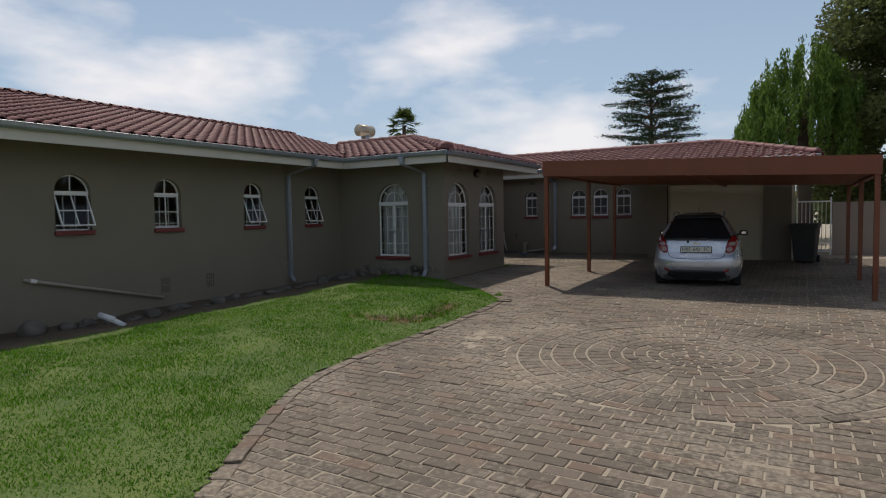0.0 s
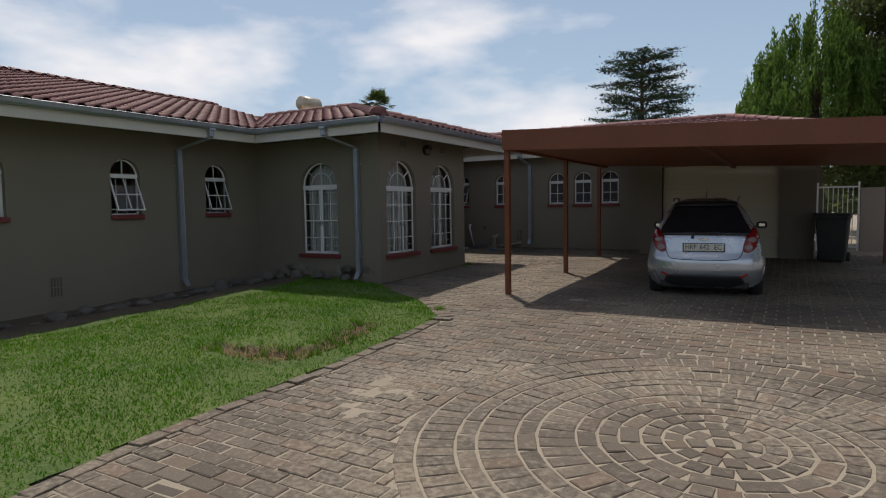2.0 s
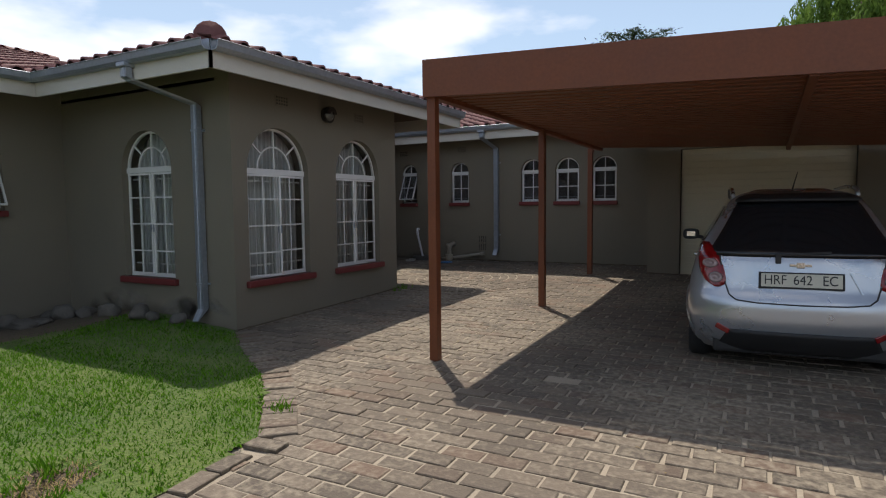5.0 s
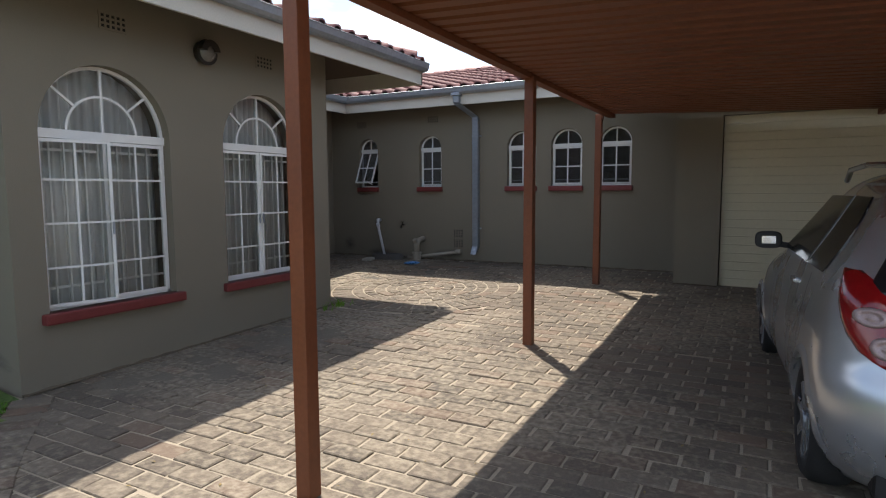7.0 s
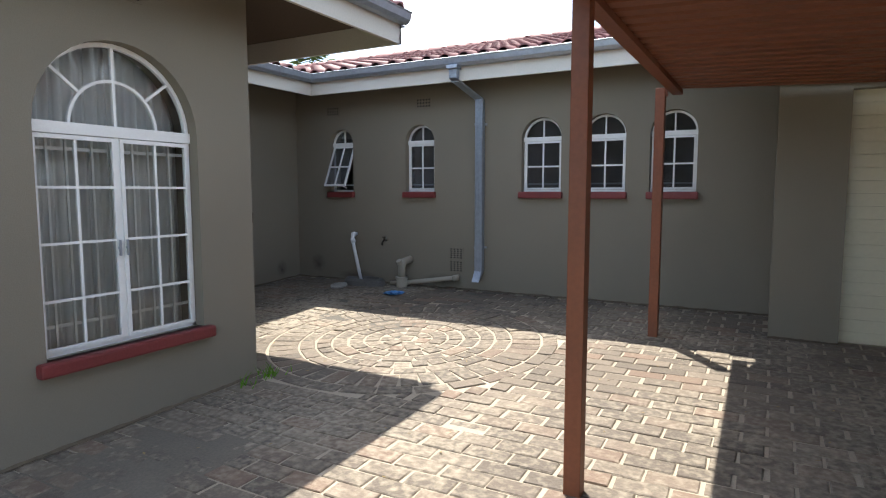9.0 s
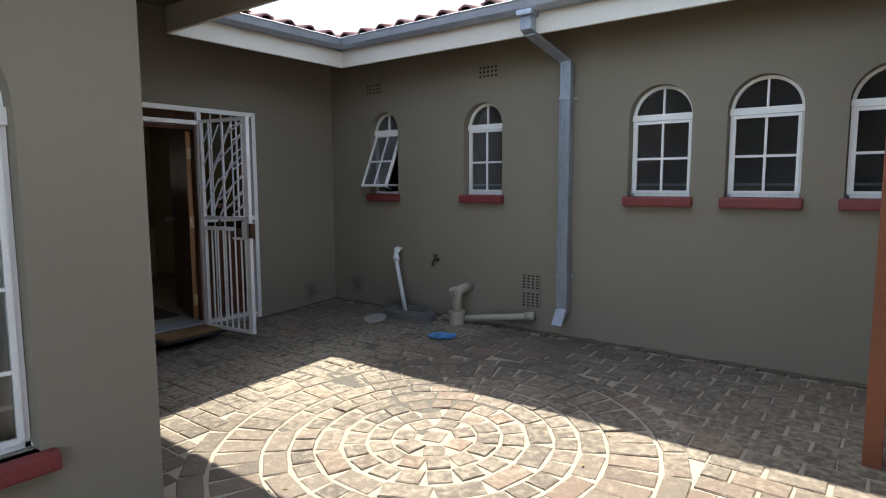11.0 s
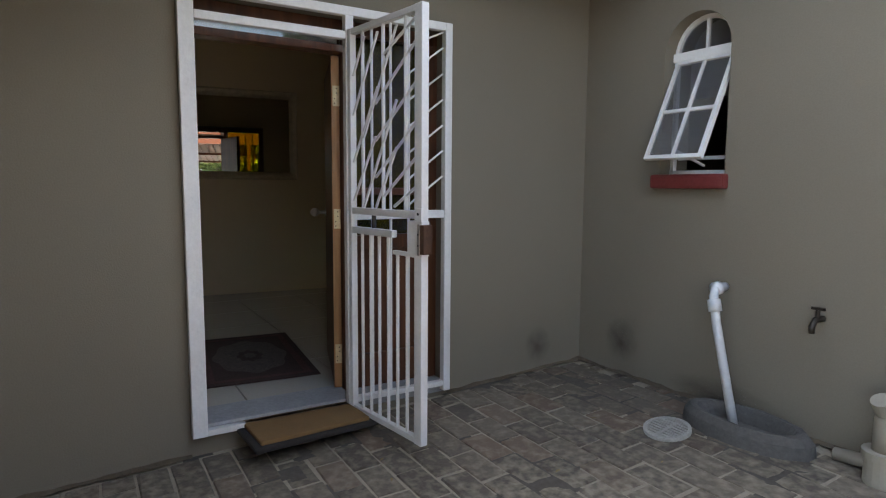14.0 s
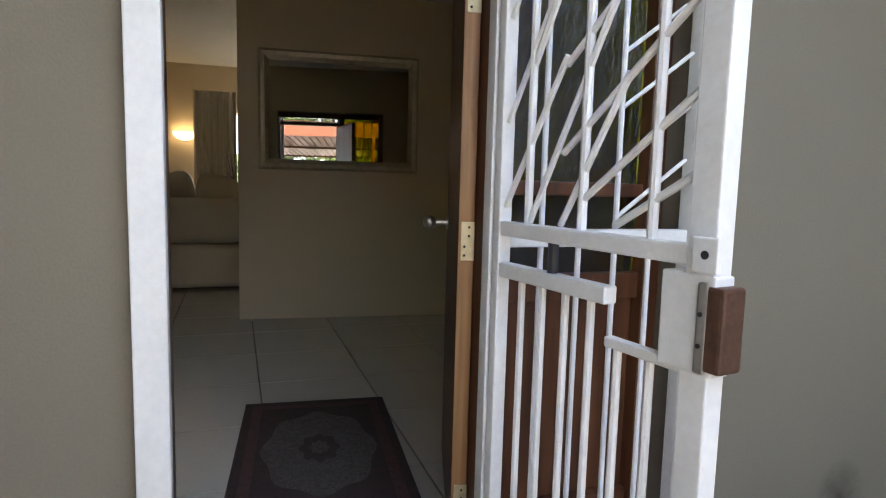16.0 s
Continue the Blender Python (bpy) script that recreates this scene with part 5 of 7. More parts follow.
for k in range(1, 5):
    y = DYM + 0.02 + (DY1 - 0.065 - DYM) * k / 5
    bm = bmesh.new()
    tube(bm, [(XF + 0.02, y, DZ0 + 0.06), (XF + 0.02, y, 1.20)], 0.008, 8)
    spart("bar", bm)
    bm = bmesh.new()
    tube(bm, [(XF + 0.02, y, 1.245), (XF + 0.02, y, DZ1 - 0.045)], 0.008, 8)
    spart("bar", bm)
for k in range(7):
    z = 1.28 + k * 0.145
    bm = bmesh.new()
    tube(bm, [(XF + 0.02, DYM + 0.36, z), (XF + 0.02, DY1 - 0.05, min(z + 0.16, 2.25))], 0.006, 6)
    spart("diagonal_bar", bm)

# the open gate leaf stands square to the wall
gate = empty("security_gate", Matrix.Translation((XF + 0.05, 16.992, DZ0 + 0.01)) @ Matrix.Rotation(radians(8.5), 4, "Z"), label="white barred steel security gate standing open", category="security gate")
GW, GH = 0.64, 2.01


def gpart(name, bm, material=None, label=""):
    return part(name, bm, material or CHALK, gate, label)


for lo, hi in (((0, -0.018, 0), (0.03, 0.018, GH)), ((GW - 0.055, -0.02, 0), (GW, 0.02, 0.95)), ((GW - 0.055, -0.02, 1.045), (GW, 0.02, GH)), ((0.03, -0.015, 0), (GW - 0.055, 0.015, 0.03)),
               ((0.03, -0.015, GH - 0.03), (GW - 0.055, 0.015, GH)), ((0.03, -0.015, 1.065), (GW - 0.055, 0.015, 1.10)), ((0.03, -0.016, 0.965), (0.40, 0.016, 1.0)), ((0.40, -0.012, 0.885), (GW - 0.055, 0.012, 0.905))):
    gpart("gate_rail", box(bmesh.new(), lo, hi, 0.004))
for k in range(1, 7):
    x = 0.03 + (GW - 0.085) * k / 7
    bm = bmesh.new()
    tube(bm, [(x, 0, 0.03), (x, 0, 0.965 if x < 0.4 else 0.885)], 0.0085, 8)
    gpart("bar", bm)
for k in (1, 3, 5):
    x = 0.03 + (GW - 0.085) * k / 6
    bm = bmesh.new()
    tube(bm, [(x, 0, 1.10), (x, 0, GH - 0.03)], 0.0095, 8)
    gpart("bar", bm)
for x0, z0, x1, z1 in ((0.03, 1.10, 0.24, 1.42), (0.03, 1.30, 0.26, 1.66), (0.03, 1.54, 0.26, 1.92), (0.13, 1.07, 0.42, 1.58), (0.13, 1.42, 0.42, 1.92), (0.24, 1.07, 0.42, 1.36), (0.24, 1.22, 0.62, 1.50), (0.30, 1.12, 0.62, 1.34),
                       (0.24, 1.40, 0.62, 1.68), (0.24, 1.58, 0.62, 1.86), (0.30, 1.80, 0.60, 1.94), (0.40, 1.08, 0.62, 1.20), (0.03, 1.74, 0.14, 1.92)):
    bm = bmesh.new()
    tube(bm, [(x0, 0, z0 + 0.035), (x1, 0, z1 + 0.035)], 0.0075, 6)
    gpart("diagonal_bar", bm)
lk = gpart("lock_box", box(bmesh.new(), (GW - 0.10, -0.022, 0.895), (GW + 0.005, 0.022, 1.055), 0.004), CHALK, "white lock box with a rusty steel edge")
RUSTY = mat("rusty_brown_steel", (0.085, 0.042, 0.026), 0.6, metal=0.3, var=0.4, scale=18, fine=90, bump=0.2)
part("lock_edge", box(bmesh.new(), (GW - 0.012, -0.026, 0.905), (GW + 0.024, 0.026, 1.04), 0.006), RUSTY, lk, "rust-brown steel lock edge")
part("lock_strip", box(bmesh.new(), (GW - 0.022, -0.029, 0.90), (GW - 0.004, 0.029, 1.045), 0.004), STEEL, lk, "worn bright steel strip")
for z in (0.945, 0.995):
    bm = bmesh.new()
    tube(bm, [(GW - 0.013, -0.028, z), (GW - 0.013, -0.0315, z)], 0.004, 8)
    part("screw", bm, BLACKMETAL, lk)
stp = gpart("staple", box(bmesh.new(), (GW - 0.035, -0.032, 1.06), (GW + 0.012, -0.021, 1.115), 0.003))
bm = bmesh.new()
tube(bm, [(GW - 0.010, -0.0315, 1.088), (GW - 0.010, -0.0335, 1.088)], 0.007, 10)
part("hole", bm, BLACKMETAL, stp)
bm = bmesh.new()
tube(bm, [(0.22, 0, 1.0), (0.22, 0, 1.065)], 0.012, 8)
gpart("latch", bm, BLACKMETAL)
for z in (0.35, 1.65):
    bm = bmesh.new()
    tube(bm, [(-0.012, 0, z), (-0.012, 0, z + 0.08)], 0.012, 10)
    gpart("hinge", bm)

# timber frame, sidelight and door leaf behind
td = empty("door_1", Matrix.Translation((XD - 0.14, DY0, 0.2)), label="open varnished timber door with a brass-hinged pale edge", category="door", kind="structure")


def dpart(name, bm, material, parent=None, label=""):
    bmesh.ops.translate(bm, vec=(-(XD - 0.14), -DY0, -0.2), verts=bm.verts)
    return part(name, bm, material, parent or td, label)


for lo, hi in (((XD - 0.20, 16.201, 0.2), (XD - 0.10, 16.225, 2.14)), ((XD - 0.20, 17.02, 0.2), (XD - 0.10, 17.085, 2.20)), ((XD - 0.20, 17.55, 0.2), (XD - 0.10, 17.609, 2.20)),
               ((XD - 0.20, 16.225, 2.10), (XD - 0.10, 17.02, 2.14)), ((XD - 0.20, 16.201, 2.20), (XD - 0.10, 17.609, 2.269)), ((XD - 0.20, 17.085, 0.2), (XD - 0.12, 17.55, 0.40)), ((XD - 0.19, 17.085, 1.02), (XD - 0.12, 17.55, 1.10)), ((XD - 0.19, 17.085, 1.33), (XD - 0.12, 17.55, 1.37))):
    dpart("door_frame", box(bmesh.new(), lo, hi, 0.004), DOORWOOD)
for z0, z1, mt in ((0.40, 1.02, DOORWOOD), (1.10, 1.33, AMBER), (1.37, 2.20, AMBER)):
    bm = bmesh.new()
    box(bm, (XD - 0.158, 17.086, z0 + 0.001), (XD - 0.150, 17.549, z1 - 0.001))
    dpart("sidelight_panel" if mt is DOORWOOD else "sidelight_pane", bm, mt, None, "" if mt is DOORWOOD else "amber patterned glass")
bm = bmesh.new()
box(bm, (XD - 0.158, 16.226, 2.141), (XD - 0.150, 17.019, 2.199))
dpart("transom_pane", bm, GLASS)
# leaf opened inwards past square, hinged on the middle post
SWING = Matrix.Translation((XD - 0.16, 17.015, 0)) @ Matrix.Rotation(radians(-17), 4, "Z") @ Matrix.Translation((0.16 - XD, -17.015, 0))


def leafpart(name, bm, material, parent=None, label=""):
    bmesh.ops.transform(bm, matrix=SWING, verts=bm.verts)
    return dpart(name, bm, material, parent, label)


bm = bmesh.new()
box(bm, (XD - 0.97, 16.975, 0.215), (XD - 0.165, 17.015, 2.09), 0.003)
leaf = leafpart("door_leaf", bm, DOORWOOD, None, "varnished red-brown door leaf")
bm = bmesh.new()
box(bm, (XD - 0.1645, 16.972, 0.215), (XD - 0.158, 17.017, 2.09), 0.002)
leafpart("leaf_edge", bm, PINE, None, "pale pine leaf edge")
for z in (0.36, 1.14, 1.82):
    bm = bmesh.new()
    box(bm, (XD - 0.159, 16.98, z), (XD - 0.154, 17.018, z + 0.11), 0.001)
    hg = leafpart("hinge", bm, BRASS, None, "worn brass hinge")
    for q in (0.015, 0.04, 0.07, 0.095):
        bm = bmesh.new()
        bmesh.ops.create_uvsphere(bm, u_segments=6, v_segments=4, radius=0.004, matrix=Matrix.Translation((XD - 0.1545, 16.99 + 0.012 * (q > 0.05), z + q)))
        leafpart("screw", bm, BLACKMETAL)
bm = bmesh.new()
bmesh.ops.create_cone(bm, cap_ends=True, segments=16, radius1=0.026, radius2=0.026, depth=0.008, matrix=Matrix.Translation((XD - 0.90, 16.972, 1.20)) @ Matrix.Rotation(math.pi / 2, 4, "X"))
tube(bm, [(XD - 0.90, 16.97, 1.20), (XD - 0.90, 16.925, 1.20)], 0.012, 12)
bmesh.ops.create_uvsphere(bm, u_segments=14, v_segments=10, radius=0.028, matrix=Matrix.Translation((XD - 0.90, 16.90, 1.20)))
leafpart("door_knob", bm, STEEL, None, "brushed steel knob")
tagged(part("threshold", box(bmesh.new(), (XD - 0.24, 16.201, 0.14), (XD + 0.008, 17.609, 0.207), 0.006), mat("grey_painted_step", (0.30, 0.31, 0.32), 0.6, var=0.25, scale=8)), "worn grey painted threshold", "threshold", kind="structure")

# ---- doormat ----
MATEDGE = mat("dark_mat_rubber", (0.025, 0.022, 0.02), 0.9, var=0.3)
COIR = mat("brown_coir_mat", (0.20, 0.115, 0.045), 0.95, var=0.25, scale=8, fine=220, bump=0.6, dist=0.006)
dm = empty("doormat", Matrix.Translation((-10.01, 16.70, 0.148)) @ Matrix.Rotation(radians(4), 4, "Z"), label="brown coir doormat with a dark rubber edge", category="doormat")
part("rubber_edge", box(bmesh.new(), (-0.24, -0.32, 0), (0.24, 0.32, 0.022), 0.008), MATEDGE, dm)
part("coir_top", box(bmesh.new(), (-0.205, -0.285, 0.018), (0.205, 0.285, 0.042), 0.01), COIR, dm, "brown coir pile")

# ---- hall ----
TILEFL = mat("glossy_cream_floor_tile", (0.52, 0.49, 0.43), 0.16, var=0.05, scale=1.2, bump=0.0)
SKIRT = mat("tiled_skirting", (0.45, 0.42, 0.36), 0.25, var=0.06)
hf = tagged(part("floor_hall", boxes(((-17.74, 15.3, 0.1701), (XD - TH - 0.001, 18.3, 0.186))), mat("floor_grout", (0.16, 0.14, 0.12), 0.9)), "glossy cream tiled hall floor", "floor", kind="structure")
bm = bmesh.new()
box(bm, (0, 0, 0), (0.592, 0.592, 0.014), 0.003)
tile_me = mesh_of(bm, "floor_tile")
tile_me.materials.append(TILEFL)
for i in range(12):
    for j in range(5):
        o = new("floor_tile", tile_me)
        o.location = (XD - TH - 0.004 - 0.6 * (i + 1), 15.32 + 0.6 * j - 0.02, 0.1862)
        o.parent = hf
wall("wall_mirror", (-13.82, 16.40), (-13.62, 18.29), 0.17, 2.86, 0.14, (), INNER, "cream painted hall wall behind the mirror")
wall("wall_hall_north", (-17.7, 18.3), (XD - TH, 18.3), 0.17, 2.86, 0.1, (), INNER, "cream painted hall side wall")
wall("wall_hall_south", (XD - TH, 15.32), (-17.7, 15.32), 0.17, 2.86, 0.1, (), INNER, "cream painted lounge side wall")
wall("wall_lounge_far", (-17.60, 15.4), (-17.60, 18.2), 0.17, 2.86, 0.1, [(0.62, 1.75, 0.75, 2.25, False)], INNER, "cream painted lounge wall with a window")
tagged(part("lining_entrance", boxes(((XD - TH - 0.012, 15.34, 0.2), (XD - TH - 0.002, 16.19, 2.86)), ((XD - TH - 0.012, 17.62, 0.2), (XD - TH - 0.002, 18.29, 2.86)), ((XD - TH - 0.012, 16.19, 2.28), (XD - TH - 0.002, 17.62, 2.86))), INNER), "cream plaster lining inside the entrance", "wall lining", kind="structure")
tagged(part("skirting_hall", boxes(((-13.62, 18.285, 0.2), (XD - TH - 0.02, 18.298, 0.27))), SKIRT), "low tiled skirting", "skirting", kind="structure")

FRAMESILV = mat("antique_silver_frame", (0.44, 0.38, 0.29), 0.4, metal=0.6, var=0.3, scale=20, fine=120, bump=0.3)
mm = bpy.data.materials.new("mirror_silver")
mm.use_nodes = True
mm.node_tree.nodes["Principled BSDF"].inputs["Metallic"].default_value = 1.0
mm.node_tree.nodes["Principled BSDF"].inputs["Roughness"].default_value = 0.01
mm.node_tree.nodes["Principled BSDF"].inputs["Base Color"].default_value = (0.86, 0.87, 0.86, 1)
mir = empty("wall_mirror", Matrix.Translation((-13.733, 17.20, 1.91)) @ Matrix.Rotation(radians(-6.05), 4, "Z"), label="wide wall mirror in an antique silver frame", category="mirror")
MW, MH = 0.645, 0.475
bm = bmesh.new()
prof = [(0.0, 0.0), (0.0, 0.03), (0.02, 0.042), (0.05, 0.036), (0.075, 0.018), (0.085, 0.010), (0.085, 0.0)]
corners = [(-MW, -MH), (MW, -MH), (MW, MH), (-MW, MH)]
rings = []
for cy, czz in corners:
    sy, sz = (-1 if cy > 0 else 1), (-1 if czz > 0 else 1)
    rings.append([bm.verts.new((h, cy + sy * d, czz + sz * d)) for d, h in prof])
for i in range(4):
    a, b = rings[i], rings[(i + 1) % 4]
    for k in range(len(prof)):
        bm.faces.new((a[k], a[(k + 1) % len(prof)], b[(k + 1) % len(prof)], b[k]))
part("mirror_frame", bm, FRAMESILV, mir)
part("mirror_glass", box(bmesh.new(), (0.003, -MW + 0.08, -MH + 0.08), (0.008, MW - 0.08, MH - 0.08)), mm, mir, "clear mirror glass")

# patterned rug: border bands and medallion as thin pile layers
RUGD = mat("dark_rug_pile", (0.055, 0.032, 0.028), 0.95, var=0.45, scale=18, fine=160, bump=0.5, dist=0.004)
RUGM = mat("speckled_rug_pile", (0.095, 0.078, 0.065), 0.95, var=0.75, scale=45, fine=110, bump=0.5, dist=0.004)
RUGR = mat("plum_rug_pile", (0.085, 0.040, 0.036), 0.95, var=0.5, scale=30, fine=140, bump=0.5)
rug = empty("hall_rug", Matrix.Translation((-11.2, 16.71, 0.2005)) @ Matrix.Rotation(radians(-5.5), 4, "Z"), label="dark patterned hall rug with a pale speckled medallion", category="rug")
part("rug_field", box(bmesh.new(), (-0.58, -0.35, 0), (0.58, 0.35, 0.008), 0.003), RUGD, rug)
bm = bmesh.new()
for lo, hi in (((-0.53, -0.31, 0.0081), (0.53, -0.265, 0.0092)), ((-0.53, 0.265, 0.0081), (0.53, 0.31, 0.0092)), ((-0.53, -0.265, 0.0081), (-0.485, 0.265, 0.0092)), ((0.485, -0.265, 0.0081), (0.53, 0.265, 0.0092))):
    box(bm, lo, hi)
part("rug_border", bm, RUGR, rug)


def disc_layer(name, rx, ry, z, mt, wave=0.0, n=48):
    bm = bmesh.new()
    pts = []
    for k in range(n):
        a = 2 * math.pi * k / n
        q = 1 + wave * math.cos(8 * a)
        pts.append((rx * q * math.cos(a), ry * q * math.sin(a)))
    lo = [bm.verts.new((x, y, z)) for x, y in pts]
    hi = [bm.verts.new((x, y, z + 0.0012)) for x, y in pts]
    bm.faces.new(hi)
    for k in range(n):
        bm.faces.new((lo[k], lo[(k + 1) % n], hi[(k + 1) % n], hi[k]))
    part(name, bm, mt, rug)


disc_layer("rug_medallion", 0.40, 0.235, 0.0082, RUGM, 0.05)
disc_layer("rug_centre", 0.13, 0.08, 0.0095, RUGD, 0.12)
disc_layer("rug_heart", 0.06, 0.04, 0.0108, RUGM, 0.15)

# ---- lounge beyond ----
SOFA = mat("cream_sofa_leather", (0.42, 0.36, 0.27), 0.55, var=0.08, scale=4, fine=90, bump=0.15)
so = empty("sofa", Matrix.Translation((-15.55, 16.0, 0.2)) @ Matrix.Diagonal((1, 1, 1.22, 1)), label="cream upholstered sofa with loose cushions", category="sofa")
part("base", box(bmesh.new(), (-0.45, -0.62, 0.04), (0.45, 0.62, 0.40), 0.05), SOFA, so, smooth=True)
part("arm", box(bmesh.new(), (-0.45, 0.42, 0.40), (0.45, 0.64, 0.66), 0.07), SOFA, so, smooth=True)
part("arm", box(bmesh.new(), (-0.45, -0.64, 0.40), (0.45, -0.42, 0.66), 0.07), SOFA, so, smooth=True)
part("backrest", box(bmesh.new(), (0.22, -0.62, 0.40), (0.45, 0.42, 0.78), 0.08), SOFA, so, smooth=True)
part("seat_cushion", box(bmesh.new(), (-0.44, -0.42, 0.40), (0.22, 0.42, 0.54), 0.05), SOFA, so, smooth=True)
for y, t in ((-0.22, 0.3), (0.2, -0.2)):
    bm = bmesh.new()
    bmesh.ops.create_uvsphere(bm, u_segments=16, v_segments=10, radius=1.0)
    for v in bm.verts:
        v.co = Vector((math.copysign(abs(v.co.x) ** 0.8, v.co.x) * 0.09, math.copysign(abs(v.co.y) ** 0.55, v.co.y) * 0.22, math.copysign(abs(v.co.z) ** 0.55, v.co.z) * 0.2))
    part("cushion", bm, SOFA, so, smooth=True, m=Matrix.Translation((0.2, y, 0.78)) @ Matrix.Rotation(t, 4, "X") @ Matrix.Rotation(-0.3, 4, "Y"))
DRAPE = mat("cream_drape", (0.58, 0.53, 0.42), 0.9, var=0.06, scale=3, bump=0.1)
for k, (y0, y1) in enumerate(((15.86, 16.40), (16.95, 17.3))):
    bm = bmesh.new()
    prev = None
    for i in range(50):
        y = y0 + (y1 - y0) * i / 49
        x = -17.42 + 0.035 * math.sin(i * 0.8)
        cur = (bm.verts.new((x, y, 0.25)), bm.verts.new((x, y, 2.5)))
        if prev:
            bm.faces.new((prev[0], cur[0], cur[1], prev[1]))
        prev = cur
    tagged(part("curtain", bm, DRAPE, smooth=True), "full-length cream curtain beside the lounge window", "curtain", "lounge curtains")
EMIT = bpy.data.materials.new("warm_lamp_glass")
EMIT.use_nodes = True
EMIT.node_tree.nodes["Principled BSDF"].inputs["Emission Color"].default_value = (1.0, 0.72, 0.36, 1)
EMIT.node_tree.nodes["Principled BSDF"].inputs["Emission Strength"].default_value = 0.9
wlmp = empty("wall_sconce", Matrix.Translation((-17.59, 15.74, 1.95)), label="lit half-bowl wall sconce glowing warm", category="wall lamp")
bm = bmesh.new()
bmesh.ops.create_uvsphere(bm, u_segments=24, v_segments=12, radius=0.15)
bmesh.ops.bisect_plane(bm, geom=bm.verts[:] + bm.edges[:] + bm.faces[:], plane_co=(0, 0, 0.0), plane_no=(0, 0, 1), clear_outer=True)
bmesh.ops.bisect_plane(bm, geom=bm.verts[:] + bm.edges[:] + bm.faces[:], plane_co=(0, 0, 0), plane_no=(-1, 0, 0), clear_outer=True)
for v in bm.verts:
    v.co.z *= 0.7
part("bowl", bm, EMIT, wlmp, "glowing glass bowl", smooth=True)
part("back_plate", box(bmesh.new(), (-0.008, -0.04, -0.12), (0.0, 0.04, 0.0)), STEEL, wlmp)
# tall vase with dry branches
vs = empty("floor_vase", Matrix.Translation((-16.7, 16.42, 0.2)), label="dark floor vase holding dry brown branches", category="vase")
bm = bmesh.new()
tube(bm, [(0, 0, 0), (0, 0, 0.1), (0, 0, 0.35), (0, 0, 0.6), (0, 0, 0.7)], [0.09, 0.11, 0.12, 0.07, 0.08], 16)
part("vase", bm, BRONZE, vs, smooth=True)
for k in range(14):
    a, l = rng.uniform(0, 6.28), rng.uniform(0.55, 0.85)
    bm = bmesh.new()
    tube(bm, [(0, 0, 0.62), (0.04 * math.cos(a), 0.04 * math.sin(a), 0.9), (0.14 * math.cos(a), 0.14 * math.sin(a), 0.62 + l)], [0.006, 0.005, 0.003], 5)
    part("branch", bm, DOORWOOD, vs)

# ---- drains, pipes and litter in the yard corner ----
PIPEW = mat("white_pipe_paint", (0.62, 0.64, 0.66), 0.5, var=0.15, scale=12, fine=40, bump=0.1)
CEMENT = mat("damp_cement", (0.10, 0.095, 0.088), 0.9, var=0.3, scale=5, fine=60, bump=0.5)
wp = empty("waste_pipe", Matrix.Translation((-9.0, 18.62, 0.18)), label="white waste pipe leaning from the wall into a gully", category="waste pipe")
bm = bmesh.new()
tube(bm, [(0.0, 0.09, 0.68), (0.0, 0.0, 0.67), (0.01, -0.02, 0.64), (0.04, -0.03, 0.5), (0.20, -0.07, -0.02)], 0.023, 12)
part("pipe", bm, PIPEW, wp, smooth=True)
bm = bmesh.new()
tube(bm, [(0.0, 0.035, 0.676), (0.0, 0.0, 0.672)], 0.036, 12)
tube(bm, [(0.012, -0.022, 0.62), (0.03, -0.028, 0.56)], 0.034, 12)
part("elbow", bm, PIPEW, wp, smooth=True)
gu = empty("gully", Matrix.Translation((-8.74, 18.53, 0.175)), label="low dark cement surround of the gully", category="gully")
bm = bmesh.new()
n = 28
rings = []
for r, h in ((0.27, -0.02), (0.262, 0.05), (0.235, 0.085), (0.20, 0.085), (0.18, 0.05), (0.165, 0.012)):
    rings.append([bm.verts.new((1.25 * (r + 0.012 * noise.noise(Vector((k, r * 9, 0)))) * math.cos(2 * math.pi * k / n), 0.62 * r * math.sin(2 * math.pi * k / n), h + 0.008 * noise.noise(Vector((k * 0.7, 4, r * 20))))) for k in range(n)])
for a, b in zip(rings, rings[1:]):
    for k in range(n):
        bm.faces.new((a[k], a[(k + 1) % n], b[(k + 1) % n], b[k]))
bm.faces.new(rings[-1])
part("surround", bm, CEMENT, gu, smooth=False)
DIRTYW = mat("dirty_white_plastic", (0.40, 0.39, 0.35), 0.6, var=0.3, scale=25, fine=120, bump=0.15)
dc = empty("drain_cover", Matrix.Translation((-8.96, 18.24, 0.168)) @ Matrix.Rotation(radians(9), 4, "X"), label="round white slotted drain cover lying loose", category="drain cover")
bm = bmesh.new()
for k in range(-4, 5):
    w = math.sqrt(max(0.0, 0.10 ** 2 - (k * 0.0215) ** 2))
    box(bm, (-w, k * 0.0215 - 0.0045, 0.004), (w, k * 0.0215 + 0.0045, 0.014))
box(bm, (-0.009, -0.1, 0.003), (0.009, 0.1, 0.013))
part("slats", bm, DIRTYW, dc)
bm = bmesh.new()
rr = [[bm.verts.new((r * math.cos(2 * math.pi * k / 32), r * math.sin(2 * math.pi * k / 32), h)) for r, h in ((0.098, 0), (0.115, 0), (0.115, 0.018), (0.098, 0.018))] for k in range(32)]
for k in range(32):
    for q in range(4):
        bm.faces.new((rr[k][q], rr[k][(q + 1) % 4], rr[(k + 1) % 32][(q + 1) % 4], rr[(k + 1) % 32][q]))
part("rim", bm, DIRTYW, dc)
ip = empty("soil_pipe", Matrix.Translation((-8.14, 18.56, 0.14)), label="taupe painted soil pipe junction with a branch along the wall", category="soil pipe")
bm = bmesh.new()
